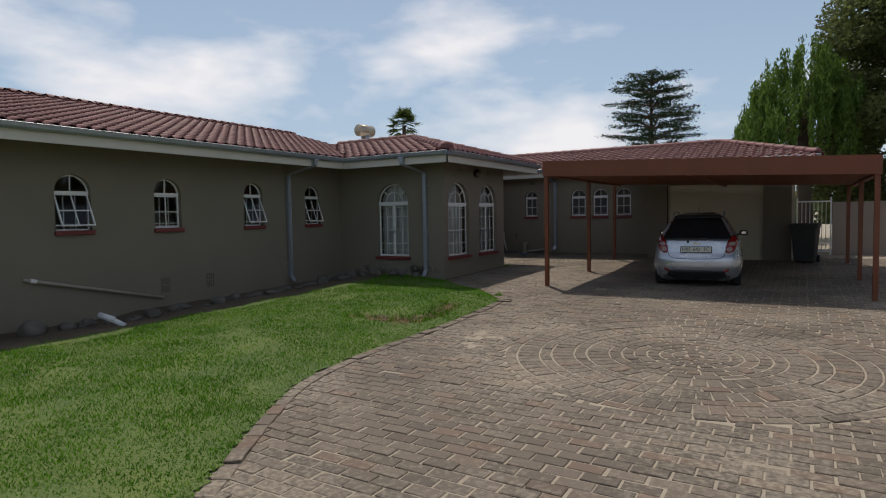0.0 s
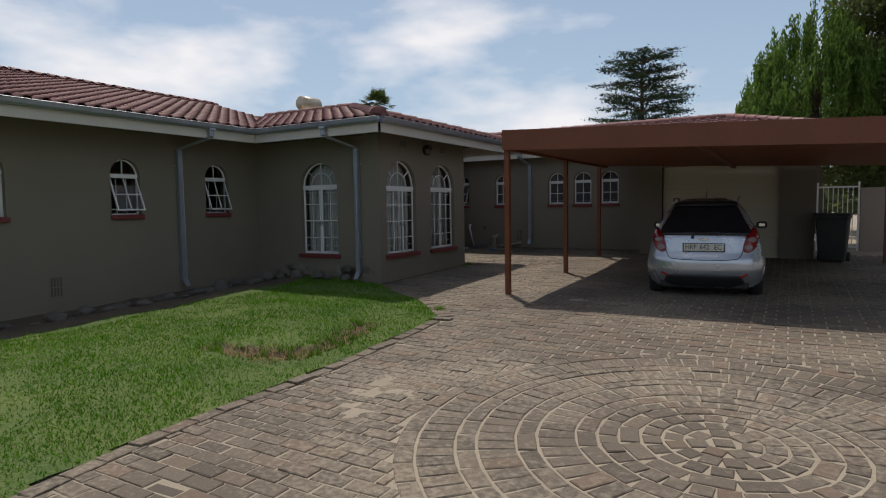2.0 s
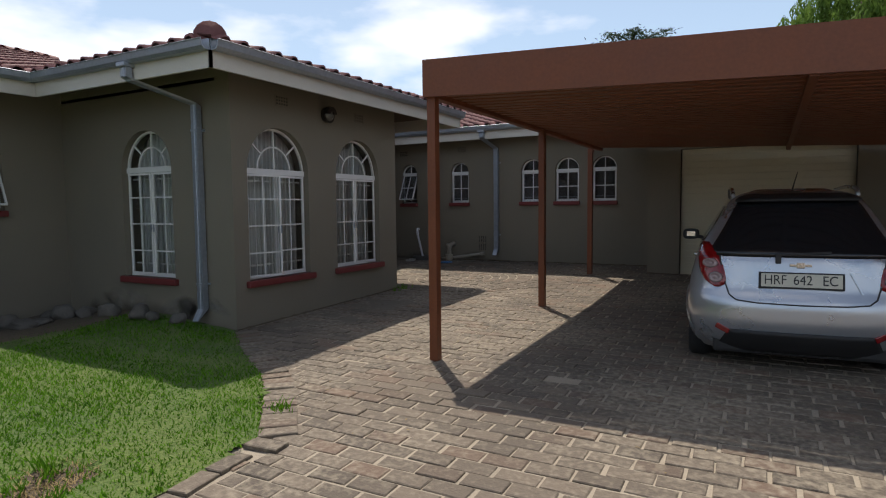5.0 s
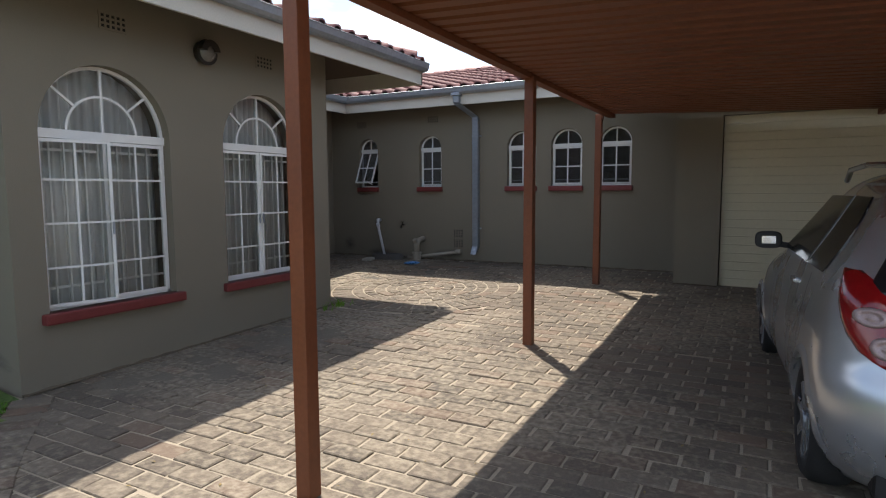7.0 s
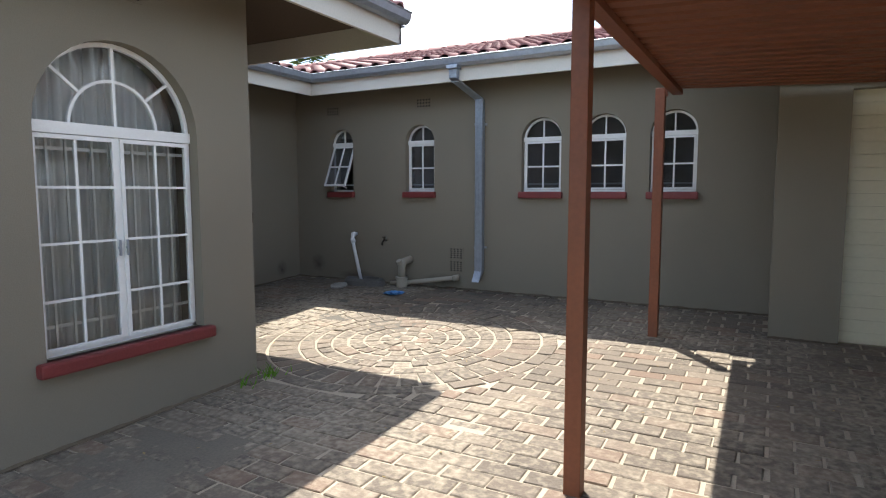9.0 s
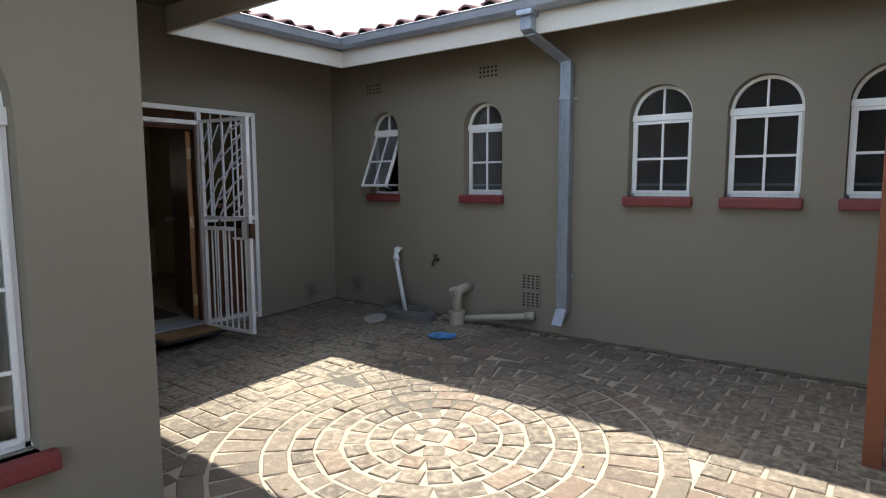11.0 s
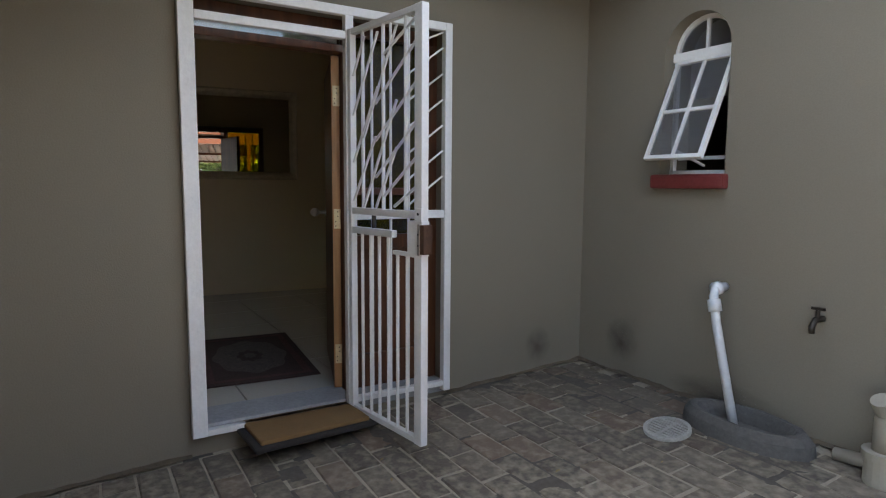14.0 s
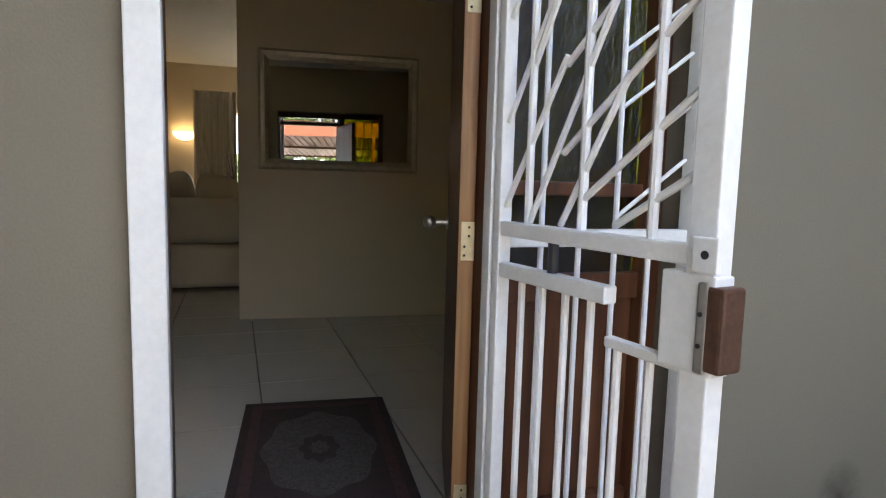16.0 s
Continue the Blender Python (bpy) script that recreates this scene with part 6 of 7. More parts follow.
tube(bm, [(0, 0, 0), (0, 0, 0.14)], 0.075, 18)
tube(bm, [(0, 0, 0.14), (0, 0, 0.17)], 0.086, 18)
part("socket", bm, PIPEPAINT, ip)
bm = bmesh.new()
tube(bm, [(0, 0, 0.15), (0, 0, 0.30), (0.01, 0.03, 0.37), (0.05, 0.16, 0.40)], 0.05, 16)
part("bend", bm, PIPEPAINT, ip, smooth=True)
bm = bmesh.new()
tube(bm, [(-0.005, -0.02, 0.34), (-0.01, -0.055, 0.395)], 0.04, 14)
part("access_cap", bm, PIPEPAINT, ip)
bm = bmesh.new()
tube(bm, [(-0.22, 0.06, 0.06), (0.05, 0.07, 0.085), (0.80, 0.10, 0.20)], 0.03, 12)
tube(bm, [(0.74, 0.098, 0.19), (0.82, 0.1, 0.203)], 0.04, 12)
part("branch_pipe", bm, PIPEPAINT, ip, smooth=True)
tp = empty("garden_tap", Matrix.Translation((-8.50, 18.72, 0.78)), label="old tarnished bronze garden tap on the wall", category="tap")
bm = bmesh.new()
tube(bm, [(0, 0, 0), (0, -0.07, 0), (0, -0.095, -0.03), (0, -0.095, -0.06)], 0.014, 10)
part("spout", bm, BRONZE, tp, smooth=True)
bm = bmesh.new()
tube(bm, [(0, -0.05, 0.0), (0, -0.05, 0.045)], 0.01, 8)
bar(bm, (-0.03, -0.05, 0.05), (0.03, -0.05, 0.05), 0.012, 0.012, (0, 0, 1))
part("tap_handle", bm, BRONZE, tp)
BLUE = mat("blue_plastic_bag", (0.06, 0.22, 0.48), 0.4, var=0.2, scale=14, bump=0.2)
bm = bmesh.new()
bmesh.ops.create_icosphere(bm, subdivisions=4, radius=1.0)
for v in bm.verts:
    d = v.co.normalized()
    k = 1 + 0.4 * noise.noise(d * 2.2) + 0.22 * noise.noise(d * 6)
    v.co = Vector((d.x * k * 0.115 + 0.02 * d.y, d.y * k * 0.085, 0.020 + d.z * k * 0.022 + 0.006 * noise.noise(d * 11)))
tagged(part("plastic_bag", bm, BLUE, m=Matrix.Translation((-7.97, 18.10, gz(0, 18.1) + 0.004)) @ Matrix.Rotation(radians(12), 4, "Z"), smooth=False), "crumpled bright blue plastic bag on the paving", "plastic bag")

# waste pipe along the wing wall and white pipe end in the grass
lp = empty("wall_pipe", Matrix.Translation((XA + 0.05, 3.85, 0.56)), label="dark waste pipe slanting along the wing wall", category="waste pipe")
bm = bmesh.new()
tube(bm, [(-0.04, -0.12, 0.03), (0.0, 0.0, 0.0), (0.0, 2.35, -0.56)], 0.03, 10)
part("pipe", bm, PIPEPAINT, lp, smooth=True)
bm = bmesh.new()
tube(bm, [(0, -0.03, 0.01), (0, 0.06, -0.012)], 0.037, 10)
part("collar", bm, WHITE, lp)
pe = empty("broken_pipe", Matrix.Translation((-9.25, 4.35, lz(-9.25, 4.35) + 0.02)), label="short broken white plastic pipe lying by the lawn", category="pipe")
bm = bmesh.new()
tube(bm, [(-0.2, -0.06, 0.19), (0.08, 0.0, 0.13)], 0.05, 14)
part("pipe", bm, PIPEW, pe, smooth=True)
bm = bmesh.new()
tube(bm, [(0.02, 0.0, 0.13), (0.18, 0.12, 0.02)], 0.042, 14)
part("branch", bm, PIPEW, pe, smooth=True)

# roof vent cowl
cw_ = empty("roof_vent", Matrix.Translation((-13.9, 17.0, EAVE + 1.1)), label="weathered metal roof vent cowl behind the ridge", category="roof vent")
bm = bmesh.new()
tube(bm, [(0, 0, -0.6), (0, 0, 0.55)], 0.16, 16)
part("stack", bm, GUTTER, cw_, smooth=True)
bm = bmesh.new()
tube(bm, [(-0.02, -0.36, 0.64), (0, 0.36, 0.66)], 0.22, 20)
part("cowl", bm, FRAMESILV, cw_, smooth=True)

# ---- refuse bin, side gate and garden walls ----
BINPL = mat("dark_bin_plastic", (0.022, 0.024, 0.022), 0.55, var=0.2)
bn = empty("wheelie_bin", Matrix.Translation((0.36, 17.55, gz(0, 17.55))) @ Matrix.Rotation(radians(-8), 4, "Z") @ Matrix.Diagonal((1.1, 1, 1, 1)), label="dark wheeled refuse bin beside the garage", category="bin")
bm = bmesh.new()
rings = []
for z, w, d in ((0.05, 0.21, 0.24), (0.35, 0.235, 0.275), (0.92, 0.27, 0.33), (0.95, 0.29, 0.35), (0.99, 0.29, 0.35)):
    rings.append([bm.verts.new((x * w, y * d, z)) for x, y in ((-1, -0.9), (-0.9, -1), (0.9, -1), (1, -0.9), (1, 0.9), (0.9, 1), (-0.9, 1), (-1, 0.9))])
for a, b in zip(rings, rings[1:]):
    for k in range(8):
        bm.faces.new((a[k], a[(k + 1) % 8], b[(k + 1) % 8], b[k]))
bm.faces.new(rings[0][::-1])
part("body", bm, BINPL, bn)
bm = bmesh.new()
box(bm, (-0.30, -0.37, 0.995), (0.30, 0.36, 1.05), 0.02)
part("lid", bm, BINPL, bn)
bm = bmesh.new()
tube(bm, [(-0.27, 0.42, 0.97), (0.27, 0.42, 0.97)], 0.016, 8)
part("handle", bm, BINPL, bn)
for s in (-1, 1):
    bm = bmesh.new()
    tube(bm, [(s * 0.21, 0.26, 0.10), (s * 0.27, 0.26, 0.10)], 0.10, 18)
    part("wheel", bm, RUBBER, bn)

sg = empty("side_gate", Matrix.Translation((0.12, 20.0, 0.19)), label="white barred steel side gate between house and wall", category="gate")
for lo, hi in (((0, 0, 0), (0.04, 0.04, 1.7)), ((0.86, 0, 0), (0.90, 0.04, 1.7)), ((0.04, 0.005, 0.08), (0.86, 0.035, 0.12)), ((0.04, 0.005, 1.56), (0.86, 0.035, 1.60))):
    part("gate_rail", box(bmesh.new(), lo, hi), WHITE, sg)
for k in range(1, 8):
    bm = bmesh.new()
    box(bm, (0.04 + k * 0.1025 - 0.009, 0.012, 0.12), (0.04 + k * 0.1025 + 0.009, 0.028, 1.56))
    part("bar", bm, WHITE, sg)
CREAMW = mat("dull_garden_wall_paint", (0.30, 0.25, 0.21), 0.85, var=0.1, scale=1.2, fine=80, bump=0.3)
tagged(part("garden_wall_north", boxes(((1.04, 20.0, -0.2), (7.5, 20.22, 1.68))), CREAMW), "dull pinkish-brown painted garden wall", "garden wall", kind="structure")
tagged(part("garden_wall_coping", boxes(((1.02, 19.97, 1.681), (7.53, 20.25, 1.74))), CREAMW), "dull pinkish-brown wall coping", "coping", kind="structure")
pw = empty("precast_wall", Matrix.Translation((7.5, -12, -0.4)), label="white precast concrete boundary wall", category="boundary wall", kind="structure")
for k in range(22):
    part("post", box(bmesh.new(), (-0.07, k * 1.5 - 0.06, 0), (0.07, k * 1.5 + 0.06, 2.1), 0.01), WHITE, pw)
    if k < 21:
        for j in range(6):
            part("panel", box(bmesh.new(), (-0.03, k * 1.5 + 0.06, j * 0.335), (0.03, k * 1.5 + 1.44, j * 0.335 + 0.325), 0.008), WHITE, pw)

# ---- trees ----
BARK = mat("rough_bark", (0.10, 0.075, 0.055), 0.95, var=0.35, scale=6, fine=30, bump=0.8, dist=0.03)


def leaf_mat(name, col, warm):
    m = mat(name, col, 0.7, var=0.4, scale=0.5, fine=6, bump=0, islands=0.9, warm=warm, spec=0.25)
    leafy(m, 0.5)
    return m


LEAF = leaf_mat("broad_leaf_green", (0.085, 0.125, 0.045), (0.20, 0.24, 0.085))
WILLOW = leaf_mat("willow_leaf_green", (0.085, 0.18, 0.03), (0.20, 0.33, 0.07))
CEDAR = leaf_mat("cedar_needle_green", (0.020, 0.045, 0.022), (0.04, 0.075, 0.035))
PALM = leaf_mat("palm_frond_green", (0.04, 0.075, 0.018), (0.10, 0.14, 0.04))


def limb(bm, a, b, r0, r1, sag=0.0, seg=5):
    a, b = Vector(a), Vector(b)
    pts = [a.lerp(b, t / seg) + Vector((0, 0, sag * math.sin(math.pi * t / seg))) for t in range(seg + 1)]
    tube(bm, pts, [r0 + (r1 - r0) * t / seg for t in range(seg + 1)], 7)


def leaves(name, pts, size, mt, parent, droop=0.0, narrow=0.45):
    """Many small leaf blades about given places."""
    vs, fs = [], []
    for p in pts:
        d = Vector((rng.normal(), rng.normal(), rng.normal() * 0.6 - droop)).normalized()
        s = d.cross(Vector((rng.normal(), rng.normal(), rng.normal()))).normalized()
        l = size * rng.uniform(0.6, 1.3)
        k = len(vs)
        c = Vector(p)
        vs += [c - d * l * 0.5, c + s * l * narrow * 0.5, c + d * l * 0.5, c - s * l * narrow * 0.5]
        fs.append((k, k + 1, k + 2, k + 3))
    ob = raw(name, vs, fs, mt, parent)
    return tagged(ob, kind="stuff")


def broad_tree(x, y, h, r, seed, mt, name="broadleaf_tree", n=26000, z0=0.0, leaf=0.3):
    g = np.random.default_rng(seed)
    th = empty(name, Matrix.Translation((x, y, z0)), label="large dense dark green tree behind the house", category="tree")
    bm = bmesh.new()
    limb(bm, (0, 0, 0), (0.2, 0.1, h * 0.42), 0.38, 0.26, 0)
    clumps = []
    for k in range(60):
        a, q = g.uniform(0, 6.283), g.uniform(0.15, 1.0) ** 0.6
        zz = g.uniform(0.10, 0.93)
        rad = r * q * math.sqrt(max(0.05, 1 - ((zz - 0.5) / 0.5) ** 2))
        c = Vector((rad * math.cos(a), rad * math.sin(a), h * zz))
        clumps.append((c, g.uniform(0.16, 0.30) * r))
        limb(bm, (0.2, 0.1, h * g.uniform(0.25, 0.42)), c, 0.12, 0.025, 0.15 * h * 0.2)
    part("trunk", bm, BARK, th, smooth=True)
    pts = []
    for _ in range(n):
        c, cr = clumps[g.integers(len(clumps))]
        d = Vector((g.normal(), g.normal(), g.normal())).normalized() * cr * g.uniform(0.35, 1.12) ** 0.5
        d.z *= 0.7
        pts.append(c + d)
    leaves("crown", pts, leaf, mt, th, 0.3, 0.5)
    return th


broad_tree(6.2, 32.0, 12.4, 5.9, 3, LEAF, n=120000, leaf=0.2)
broad_tree(13.5, 27.0, 10.0, 5.0, 5, LEAF, n=16000)
broad_tree(13.0, 16.0, 7.5, 4.0, 8, LEAF, n=12000)
broad_tree(12.5, 9.0, 7.0, 3.8, 9, LEAF, n=10000)

wt = empty("willow_tree", Matrix.Translation((-0.2, 29.5, 0)), label="light green weeping willow with hanging strands", category="tree")
bm = bmesh.new()
limb(bm, (0.6, 0, 0), (0.4, 0, 5.0), 0.35, 0.22)
pts = []
g = np.random.default_rng(21)
for k in range(300):
    a = g.uniform(0, 6.283)
    q = g.uniform(0.1, 1.0) ** 0.55
    rx = 2.7
    tx, ty = rx * q * math.cos(a), rx * q * math.sin(a)
    top = 8.6 - 3.6 * q * q + g.uniform(-0.5, 0.4) + 0.45 * tx
    if k % 14 == 0:
        limb(bm, (0.4, 0, 4.6), (tx * 0.8, ty * 0.9, top - 0.3), 0.07, 0.015, 0.7)
    length = g.uniform(1.2, 3.4) * (0.5 + 0.6 * q)
    sway = g.uniform(-0.15, 0.15)
    m_ = int(length * 62)
    for j in range(m_):
        t = j / m_
        pts.append(Vector((tx + sway * t + g.normal(0, 0.06), ty + g.normal(0, 0.06), top - length * t + g.normal(0, 0.05))))
part("trunk", bm, BARK, wt, smooth=True)
leaves("crown", pts, 0.22, WILLOW, wt, 2.4, 0.24)

ct = empty("cedar_tree", Matrix.Translation((-9.3, 45.0, 0)), label="dark cedar with flat layered branches", category="tree")
bm = bmesh.new()
limb(bm, (0, 0, 0), (-0.1, 0, 11.2), 0.35, 0.05)
pts = []
for k in range(66):
    t = k / 65
    z = 6.2 + 5.0 * (k * 7 // 66) / 6 + g.uniform(-0.12, 0.12)
    reach = (4.3 - 1.9 * t) * g.uniform(0.5, 1.08)
    if t > 0.85:
        reach *= 0.95
    a = k * 2.399 + g.uniform(-0.3, 0.3)
    end = Vector((reach * math.cos(a), reach * math.sin(a), z + 0.35 * g.uniform(0.2, 1.0)))
    limb(bm, (0, 0, z - 0.25), end, 0.07, 0.015, 0.18)
    for _ in range(330):
        u = g.uniform(0.30, 1.06)
        p = Vector((0, 0, z - 0.1)).lerp(end, u)
        wdt = 0.62 * (1.15 - u) + 0.16
        pts.append(p + Vector((g.normal(0, wdt), g.normal(0, wdt), g.normal(0, 0.06))))
part("trunk", bm, BARK, ct, smooth=True)
leaves("crown", pts, 0.17, CEDAR, ct, 0.0, 0.4)

pt = empty("palm_tree", Matrix.Translation((-28.0, 40.0, 0)), label="fan palm crown rising behind the roof", category="tree")
bm = bmesh.new()
limb(bm, (0, 0, 0), (0.1, 0, 9.0), 0.22, 0.16)
part("trunk", bm, BARK, pt, smooth=True)
vs_, fs_ = [], []
for k in range(46):
    a, e = g.uniform(0, 6.283), g.uniform(-0.7, 1.3)
    d = Vector((math.cos(a) * math.cos(e), math.sin(a) * math.cos(e), math.sin(e)))
    base = Vector((0.1, 0, 9.1))
    hub = base + d * g.uniform(0.6, 0.95)
    side = d.cross(Vector((0, 0, 1))).normalized()
    up = side.cross(d)
    vs_ += [base - side * 0.015, base + side * 0.015, hub]
    fs_.append((len(vs_) - 3, len(vs_) - 2, len(vs_) - 1))
    for j in range(15):
        b = -1.25 + 2.5 * j / 14
        tip = hub + (d * math.cos(b) + side * math.sin(b)) * g.uniform(0.6, 0.85) + Vector((0, 0, -0.16 * abs(b) - 0.05))
        mid = hub.lerp(tip, 0.5) + up * 0.03
        n_ = (tip - hub).cross(up).normalized() * 0.035
        kk = len(vs_)
        vs_ += [hub, mid - n_, tip, mid + n_]
        fs_.append((kk, kk + 1, kk + 2, kk + 3))
tagged(raw("crown", vs_, fs_, PALM, pt), kind="stuff")

# low far greenery round the horizon, hidden by the house from most places
hv = []
for k in range(16000):
    a = g.uniform(-0.2, 6.1)
    r = g.uniform(58, 66)
    hv.append((r * math.cos(a), r * math.sin(a) + 8, 3.2 * g.uniform(0, 1) ** 0.8 * (0.7 + 0.3 * math.sin(a * 9))))
leaves("distant_trees", hv, 1.3, LEAF, None, 0, 0.7)
tagged(bpy.data.objects["distant_trees"], "low dark green distant tree line", "tree line")

# ---- weeds and litter ----
wv, wf = [], []
for cx, cy, cn, cs in ((-7.22, 15.16, 34, 0.12), (-7.2, 14.9, 12, 0.09), (-5.0, 9.9, 60, 0.1)):
    for _ in range(cn):
        a, l = g.uniform(0, 6.283), g.uniform(0.03, 0.11)
        x, y = cx + g.normal(0, cs * 0.5), cy + g.normal(0, cs * 0.4)
        if y < 15.2 and x < XE + 0.01:
            x = XE + 0.012 + abs(g.normal(0, 0.03))
        z0, k = gz(x, y), len(wv)
        wv += [(x - 0.006, y, z0), (x + 0.006, y, z0), (x + math.cos(a) * l * 0.6, y + math.sin(a) * l * 0.6, z0 + l)]
        wf.append((k, k + 1, k + 2))
tagged(raw("weeds", wv, wf, GRASS), "small green weeds in the paving joints", "weeds", kind="stuff")
lv, lf = [], []
for _ in range(260):
    x, y = g.uniform(-9.6, -2.0), g.uniform(9.5, 18.5)
    if x < XE + 0.05 and y < YN + 0.05:
        continue
    a, l, z0, k = g.uniform(0, 6.283), g.uniform(0.008, 0.022), gz(x, y) + 0.006, len(lv)
    c, s = math.cos(a) * l, math.sin(a) * l
    lv += [(x - c, y - s, z0), (x + s * 0.4, y - c * 0.4, z0 + 0.004), (x + c, y + s, z0 + 0.002), (x - s * 0.4, y + c * 0.4, z0 + 0.003)]
    lf.append((k, k + 1, k + 2, k + 3))
tagged(raw("leaf_litter", lv, lf, DRY), "scattered dry leaf scraps on the paving", "leaf litter", kind="stuff")
# dark uneven gap of earth where the walls meet the paving
ev, ef = [], []


def gap_line(ax, ay, bx, by, nx_, ny_):
    n = int(math.hypot(bx - ax, by - ay) / 0.05)
    for i in range(n + 1):
        t = i / n
        x, y = ax + (bx - ax) * t, ay + (by - ay) * t
        w = 0.018 + 0.014 * noise.noise(Vector((x * 6, y * 6, 0)))
        z0 = gz(x, y)
        h = 0.016 + 0.012 * noise.noise(Vector((x * 9, y * 9, 5)))
        k = len(ev)
        ev.extend([(x + nx_ * 0.002, y + ny_ * 0.002, z0 + h), (x + nx_ * (w + 0.01), y + ny_ * (w + 0.01), z0 + 0.004)])
        if i:
            ef.append((k - 2, k - 1, k + 1, k))


gap_line(XD, YB, -3.75, YB, 0, -1)
gap_line(XD, YN, XD, DY0, 1, 0)
gap_line(XD, DY1, XD, YB, 1, 0)
gap_line(XE, YS, XE, YN, 1, 0)
gap_line(-3.75, YG, -3.21, YG, 0, -1)
tagged(raw("wall_foot_gap", ev, ef, SOIL), "dark earth gap along the foot of the walls", "earth gap", kind="structure")



def drift(name, x0, x1, y0, y1, seed, amount, label, mt):
    """Sand or mud trodden over the blocks: shows only where it lies thickest."""
    step, vs, fs, idx = 0.035, [], [], {}
    nx, ny = int((x1 - x0) / step), int((y1 - y0) / step)
    for i in range(nx + 1):
        for j in range(ny + 1):
            x, y = x0 + i * step, y0 + j * step
            u, v = (2 * i / nx - 1), (2 * j / ny - 1)
            big = noise.noise(Vector((x * 2.1, y * 2.1, seed))) + 0.5 * noise.noise(Vector((x * 7, y * 7, seed + 3))) + 0.25 * noise.noise(Vector((x * 22, y * 22, seed + 6)))
            idx[i, j] = len(vs)
            vs.append((x, y, gz(x, y) - 0.004 + 0.012 * (big + amount) * max(0.0, 1 - max(abs(u), abs(v)) ** 4) - 0.008 * max(abs(u), abs(v)) ** 6))
    for i in range(nx):
        for j in range(ny):
            q = [idx[i, j], idx[i + 1, j], idx[i + 1, j + 1], idx[i, j + 1]]
            if not (XD - 0.02 < vs[q[0]][0] and vs[q[0]][1] < YB - 0.01):
                continue
            if max(vs[k][2] - gz(vs[k][0], vs[k][1]) for k in q) > -0.002:
                fs.append(q)
    tagged(raw(name, vs, fs, mt, None, True), label, "sand" if "sand" in name else "mud", kind="stuff")


drift("sand_patch", -4.05, -3.05, 5.5, 7.1, 4.0, 0.12, "pale sand trodden over the paving blocks", SAND)
drift("mud_patch", -7.31, -6.2, 11.7, 14.6, 8.0, 0.42, "grey dried mud smeared over the paving blocks", MUD)
drift("mud_patch", -11.4, -5.6, 15.6, 19.9, 21.0, -0.10, "dark damp dirt over the blocks by the drain", DAMPDIRT)

# bare and damp spots where paint has come off the foot of the wall
def stain(m, w, h, damp=True):
    """A flat, round patch of stain against a wall."""
    vs9 = [(math.cos(k * 0.19635), math.sin(k * 0.19635), 0) for k in range(32)]
    ob = raw("damp_stain" if damp else "paint_loss", vs9, [tuple(range(32))], DAMP if damp else BAREPL)
    ob.matrix_basis = m @ Matrix.Diagonal((w, h, 1, 1))
    tagged(ob, "dark damp stain at the foot of the plaster" if damp else "flaked patch of bare pale plaster at the wall's foot", "wall stain", kind="structure")


FACE_S, FACE_E = Matrix.Rotation(math.pi / 2, 4, "X"), Matrix.Rotation(math.pi / 2, 4, "Z") @ Matrix.Rotation(math.pi / 2, 4, "X")
q9 = np.random.default_rng(77)
for k in range(20):
    x9, z9 = q9.uniform(-10.3, -7.6), gz(-9, YS) + q9.uniform(0.10, 0.32)
    stain(Matrix.Translation((x9, YS - 0.003 - 0.0004 * k, z9)) @ FACE_S @ Matrix.Rotation(q9.uniform(-0.4, 0.4), 4, "Z"), q9.uniform(0.12, 0.32), q9.uniform(0.08, 0.16), k % 2 == 0)
for k, (x9, z9, w9, h9) in enumerate(((-9.72, 0.22, 0.16, 0.17), (-9.0, 0.06, 0.4, 0.12), (-7.6, 0.1, 0.35, 0.12))):
    stain(Matrix.Translation((x9, YB - 0.003 - 0.0004 * k, gz(x9, YB) + z9)) @ FACE_S, w9, h9)
stain(Matrix.Translation((XD + 0.003, 18.34, gz(XD, 18.3) + 0.17)) @ FACE_E, 0.13, 0.15)

# ---- paving ----
PL, PWD, JOINT = 0.256, 0.131, 0.012
CIRCLES = [(-0.80, 6.62, 2.31), (-6.78, 16.50, 1.49)]


def tilt_at(x, y):
    s = (gz(x, y + 0.1) - gz(x, y - 0.1)) / 0.2
    return math.atan(s)


def paver_mesh(l, w, seed):
    """A worn concrete block: tapered shoulders, corners knocked about."""
    q = np.random.default_rng(seed)
    bm = bmesh.new()
    box(bm, (-l / 2, -w / 2, -0.03), (l / 2, w / 2, 0.0))
    top = [f for f in bm.faces if f.normal.z > 0.9]
    es = list({e for f in bm.faces if all(abs(v.co.z) < 1e-6 for v in f.verts) for e in f.edges})
    bmesh.ops.bevel(bm, geom=es, offset=0.006, segments=1, affect="EDGES")
    for v in bm.verts:
        v.co.x += q.normal(0, 0.0022)
        v.co.y += q.normal(0, 0.0018)
    return mesh_of(bm, "paver")


BASES = [paver_mesh(PL, PWD, k) for k in range(6)]
HALVES = [paver_mesh(PL * 0.49, PWD, 40 + k) for k in range(3)]
for me in BASES + HALVES:
    me.materials.append(PAVER)


def arrays(me):
    v = np.array([tuple(q.co) for q in me.vertices])
    return v, [tuple(p.vertices) for p in me.polygons]


BASEA, HALFA = [arrays(m) for m in BASES], [arrays(m) for m in HALVES]
pave = tagged(empty("paving"), "brown concrete block paving with pale sandy joints", "paving", kind="structure")
jv, jf = [], []


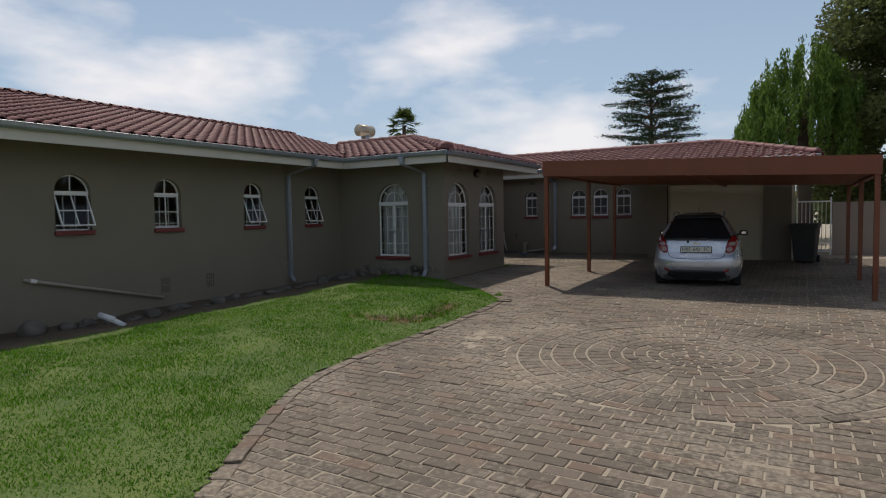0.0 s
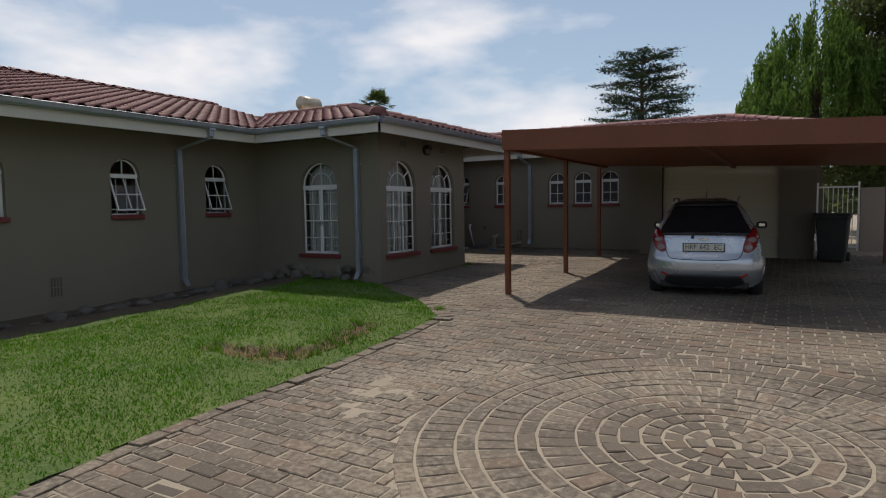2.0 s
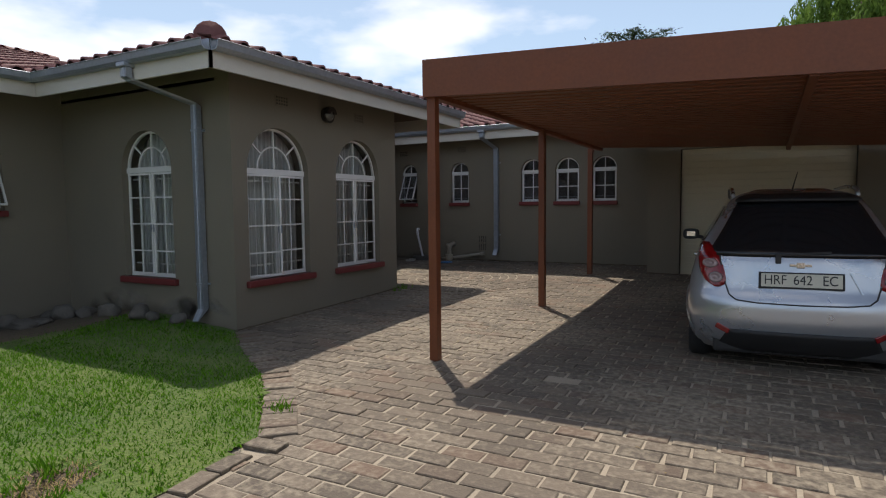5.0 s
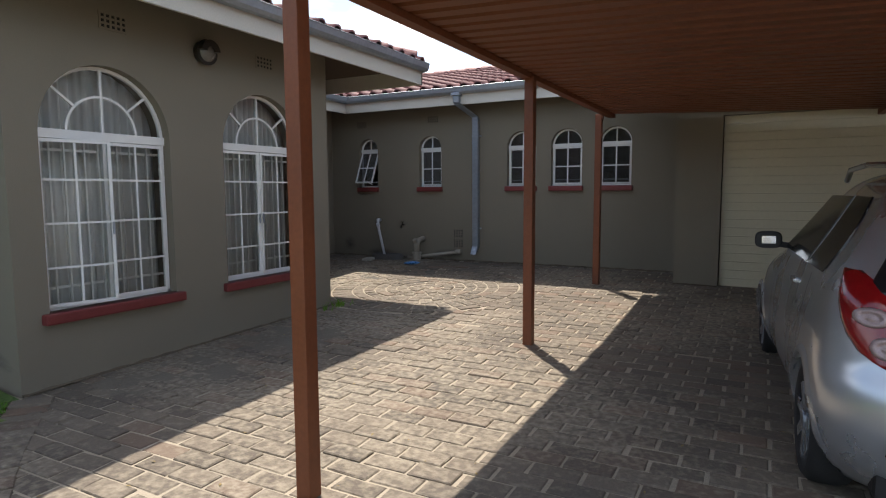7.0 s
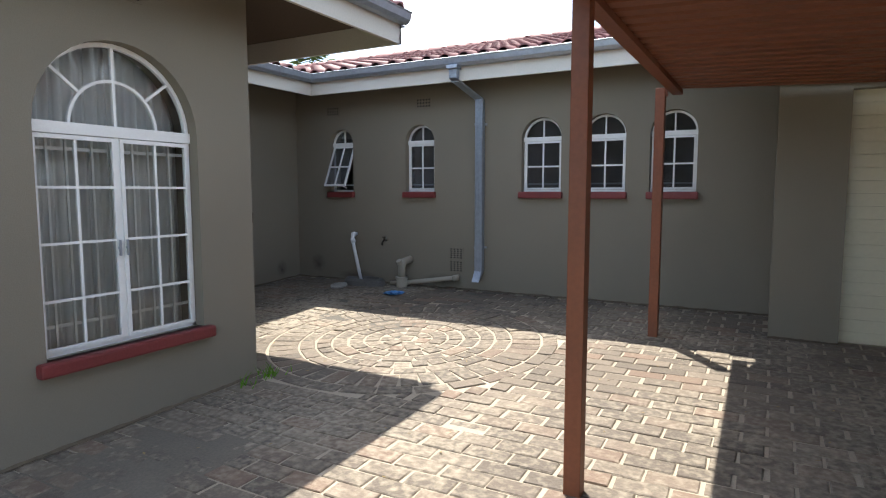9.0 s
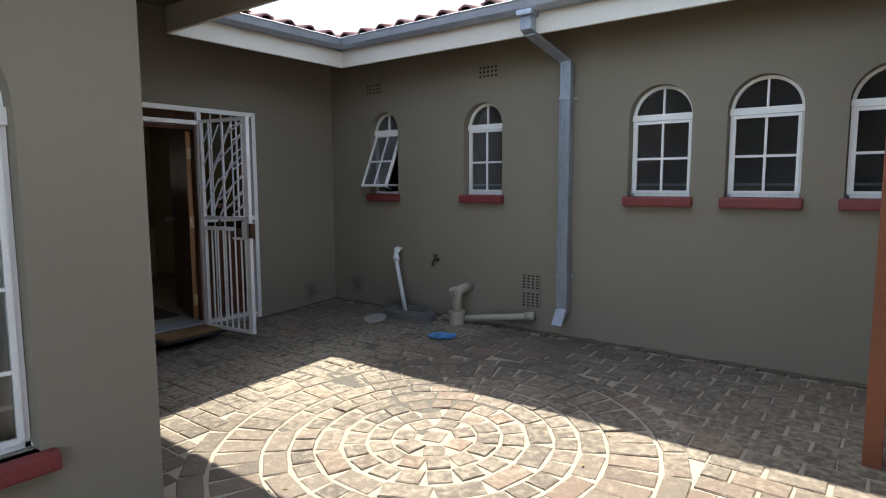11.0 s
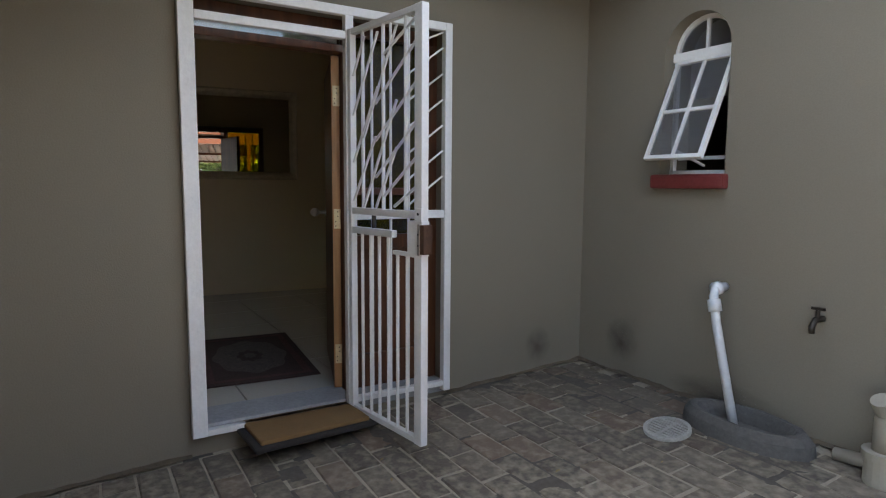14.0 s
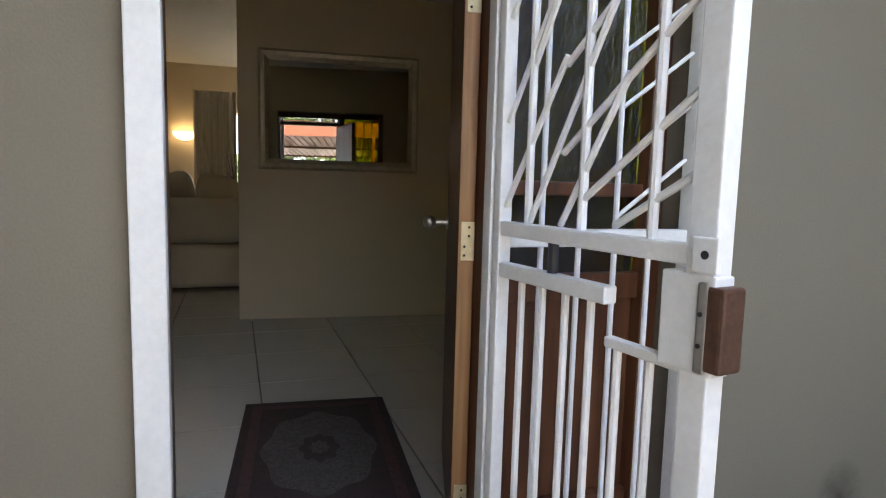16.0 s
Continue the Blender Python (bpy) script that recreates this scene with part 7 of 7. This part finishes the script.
def lay(x, y, turn, half=False, alone=False, h=0.0, stretch=1.0):
    """Lay one block on the yard, joined to the rest or as a piece of its own."""
    q = rng.normal(0, 1, 3)
    m = Matrix.Translation((x, y, gz(x, y) + 0.002 + h + q[0] * 0.0026)) @ Matrix.Rotation(tilt_at(x, y), 4, "X") @ Matrix.Rotation(turn + q[1] * 0.018, 4, "Z") @ Matrix.Rotation(q[2] * 0.012, 4, "X")
    if stretch != 1.0:
        m = m @ Matrix.Diagonal((stretch, 1, 1, 1))
    if alone:
        ob = new("paver", (HALVES if half else BASES)[rng.integers(3 if half else 6)])
        ob.matrix_basis = m
        ob.parent = pave
        return
    v, f = (HALFA if half else BASEA)[rng.integers(3 if half else 6)]
    k = len(jv)
    mt = np.array(m)
    jv.extend((v @ mt[:3, :3].T + mt[:3, 3]).tolist())
    jf.extend([tuple(k + i for i in p) for p in f])


def free_at(x, y, margin):
    for cx, cy, cr in REACH:
        if math.hypot(x - cx, y - cy) < cr + margin:
            return False
    if x < XE + 0.02 + margin and y < YN + margin and y > YS - 0.1:
        return False
    if y < 9.5 and x < edge_x(max(-5.9, y)) + 0.12 + margin:
        return False
    if 9.3 < y < 11.65 and (inside(LAWN, x - 0.19 - margin, y) or inside(LAWN, x - 0.1 - margin, y - 0.12) or inside(LAWN, x, y)):
        return False
    if x < XD + 0.02 + margin or y > YB - 0.01 - margin:
        return False
    if x > -3.77 - margin and y > YG + 0.1:
        return x > 0.1 and y < 20
    return True


def circle_of_blocks(cx, cy, cr, slack, put):
    """Rings of blocks round a centre, laid radially and along by turns; gives the radius reached."""
    if put:
        lay(cx, cy, 0.3, True)
        for k in range(7):
            a = 2 * math.pi * k / 7
            lay(cx + 0.175 * math.cos(a), cy + 0.175 * math.sin(a), a, True)
    r, radial, count = 0.255, False, 0
    while True:
        half = r < (0.95 if radial else 0.5)
        ln = PL * 0.49 if half else PL
        deep = ln if radial else PWD
        if r + deep > cr + 0.02:
            return r - JOINT - slack, count
        n = int(2 * math.pi * (r + 0.01) / (PWD + 0.002)) if radial else int(2 * math.pi * (r + PWD / 2) / (ln + JOINT))
        for k in range(n if put else 0):
            a = 2 * math.pi * k / n + r * 2
            lay(cx + (r + deep / 2) * math.cos(a), cy + (r + deep / 2) * math.sin(a), a + (0 if radial else math.pi / 2), half)
        r += deep + JOINT + slack
        radial = not radial
        count += 1


REACH = []
for cx, cy, cr in CIRCLES:
    end, count = circle_of_blocks(cx, cy, cr, 0.0, False)
    slack = min(0.010, max(0.0, (cr - 0.01 - end) / count))
    circle_of_blocks(cx, cy, cr, slack, True)
    REACH.append((cx, cy, end + count * slack))
row, y = 0, -0.6 - 24 * (PWD + JOINT)
while y < 20:
    x = -10.2 + (PL + JOINT * 1.6) / 2 * (row % 2)
    xmax = 7.2 if y < 16 else 2.6
    while x < xmax:
        near = -4.4 < x < -1.7 and 9.3 < y < 12.7
        if free_at(x, y, 0.07):
            lay(x + rng.normal(0, 0.004), y, 0, alone=near)
        else:
            for s in (-1, 1):
                if free_at(x + s * PL * 0.26, y, 0.035):
                    lay(x + s * PL * 0.26, y, 0, True)
                elif free_at(x + s * PL * 0.36, y, 0.0):
                    lay(x + s * PL * 0.37, y, 0, True, stretch=0.5)
        x += PL + JOINT * 1.6
    y += PWD + JOINT
    row += 1
# edging course along the lawn
edging = tagged(empty("lawn_edging"), "raised course of brown blocks along the lawn", "edging", kind="structure")
acc = 0.0
for (ax, ay), (bx, by) in zip(LINE, LINE[1:]):
    seg = math.hypot(bx - ax, by - ay)
    ang = math.atan2(by - ay, bx - ax)
    pitch = PL + JOINT if ay < 9.3 else PWD + JOINT
    while acc < seg:
        t = acc / seg
        px, py = ax + (bx - ax) * t, ay + (by - ay) * t
        if py > -3.4:
            off = 0.07 if ay < 9.3 else 0.12
            nx_, ny_ = math.sin(ang), -math.cos(ang)
            q = rng.normal(0, 1, 3)
            ob = new("edging_block", BASES[rng.integers(6)])
            ob.matrix_basis = Matrix.Translation((px + nx_ * off, py + ny_ * off, gz(px, py) + 0.016 + q[0] * 0.004)) @ Matrix.Rotation(ang + (0 if ay < 9.3 else math.pi / 2) + q[1] * 0.03, 4, "Z")
            ob.parent = edging
        acc += pitch
    acc -= seg
tagged(raw("paver_field", jv, jf, PAVER, pave), kind="stuff")
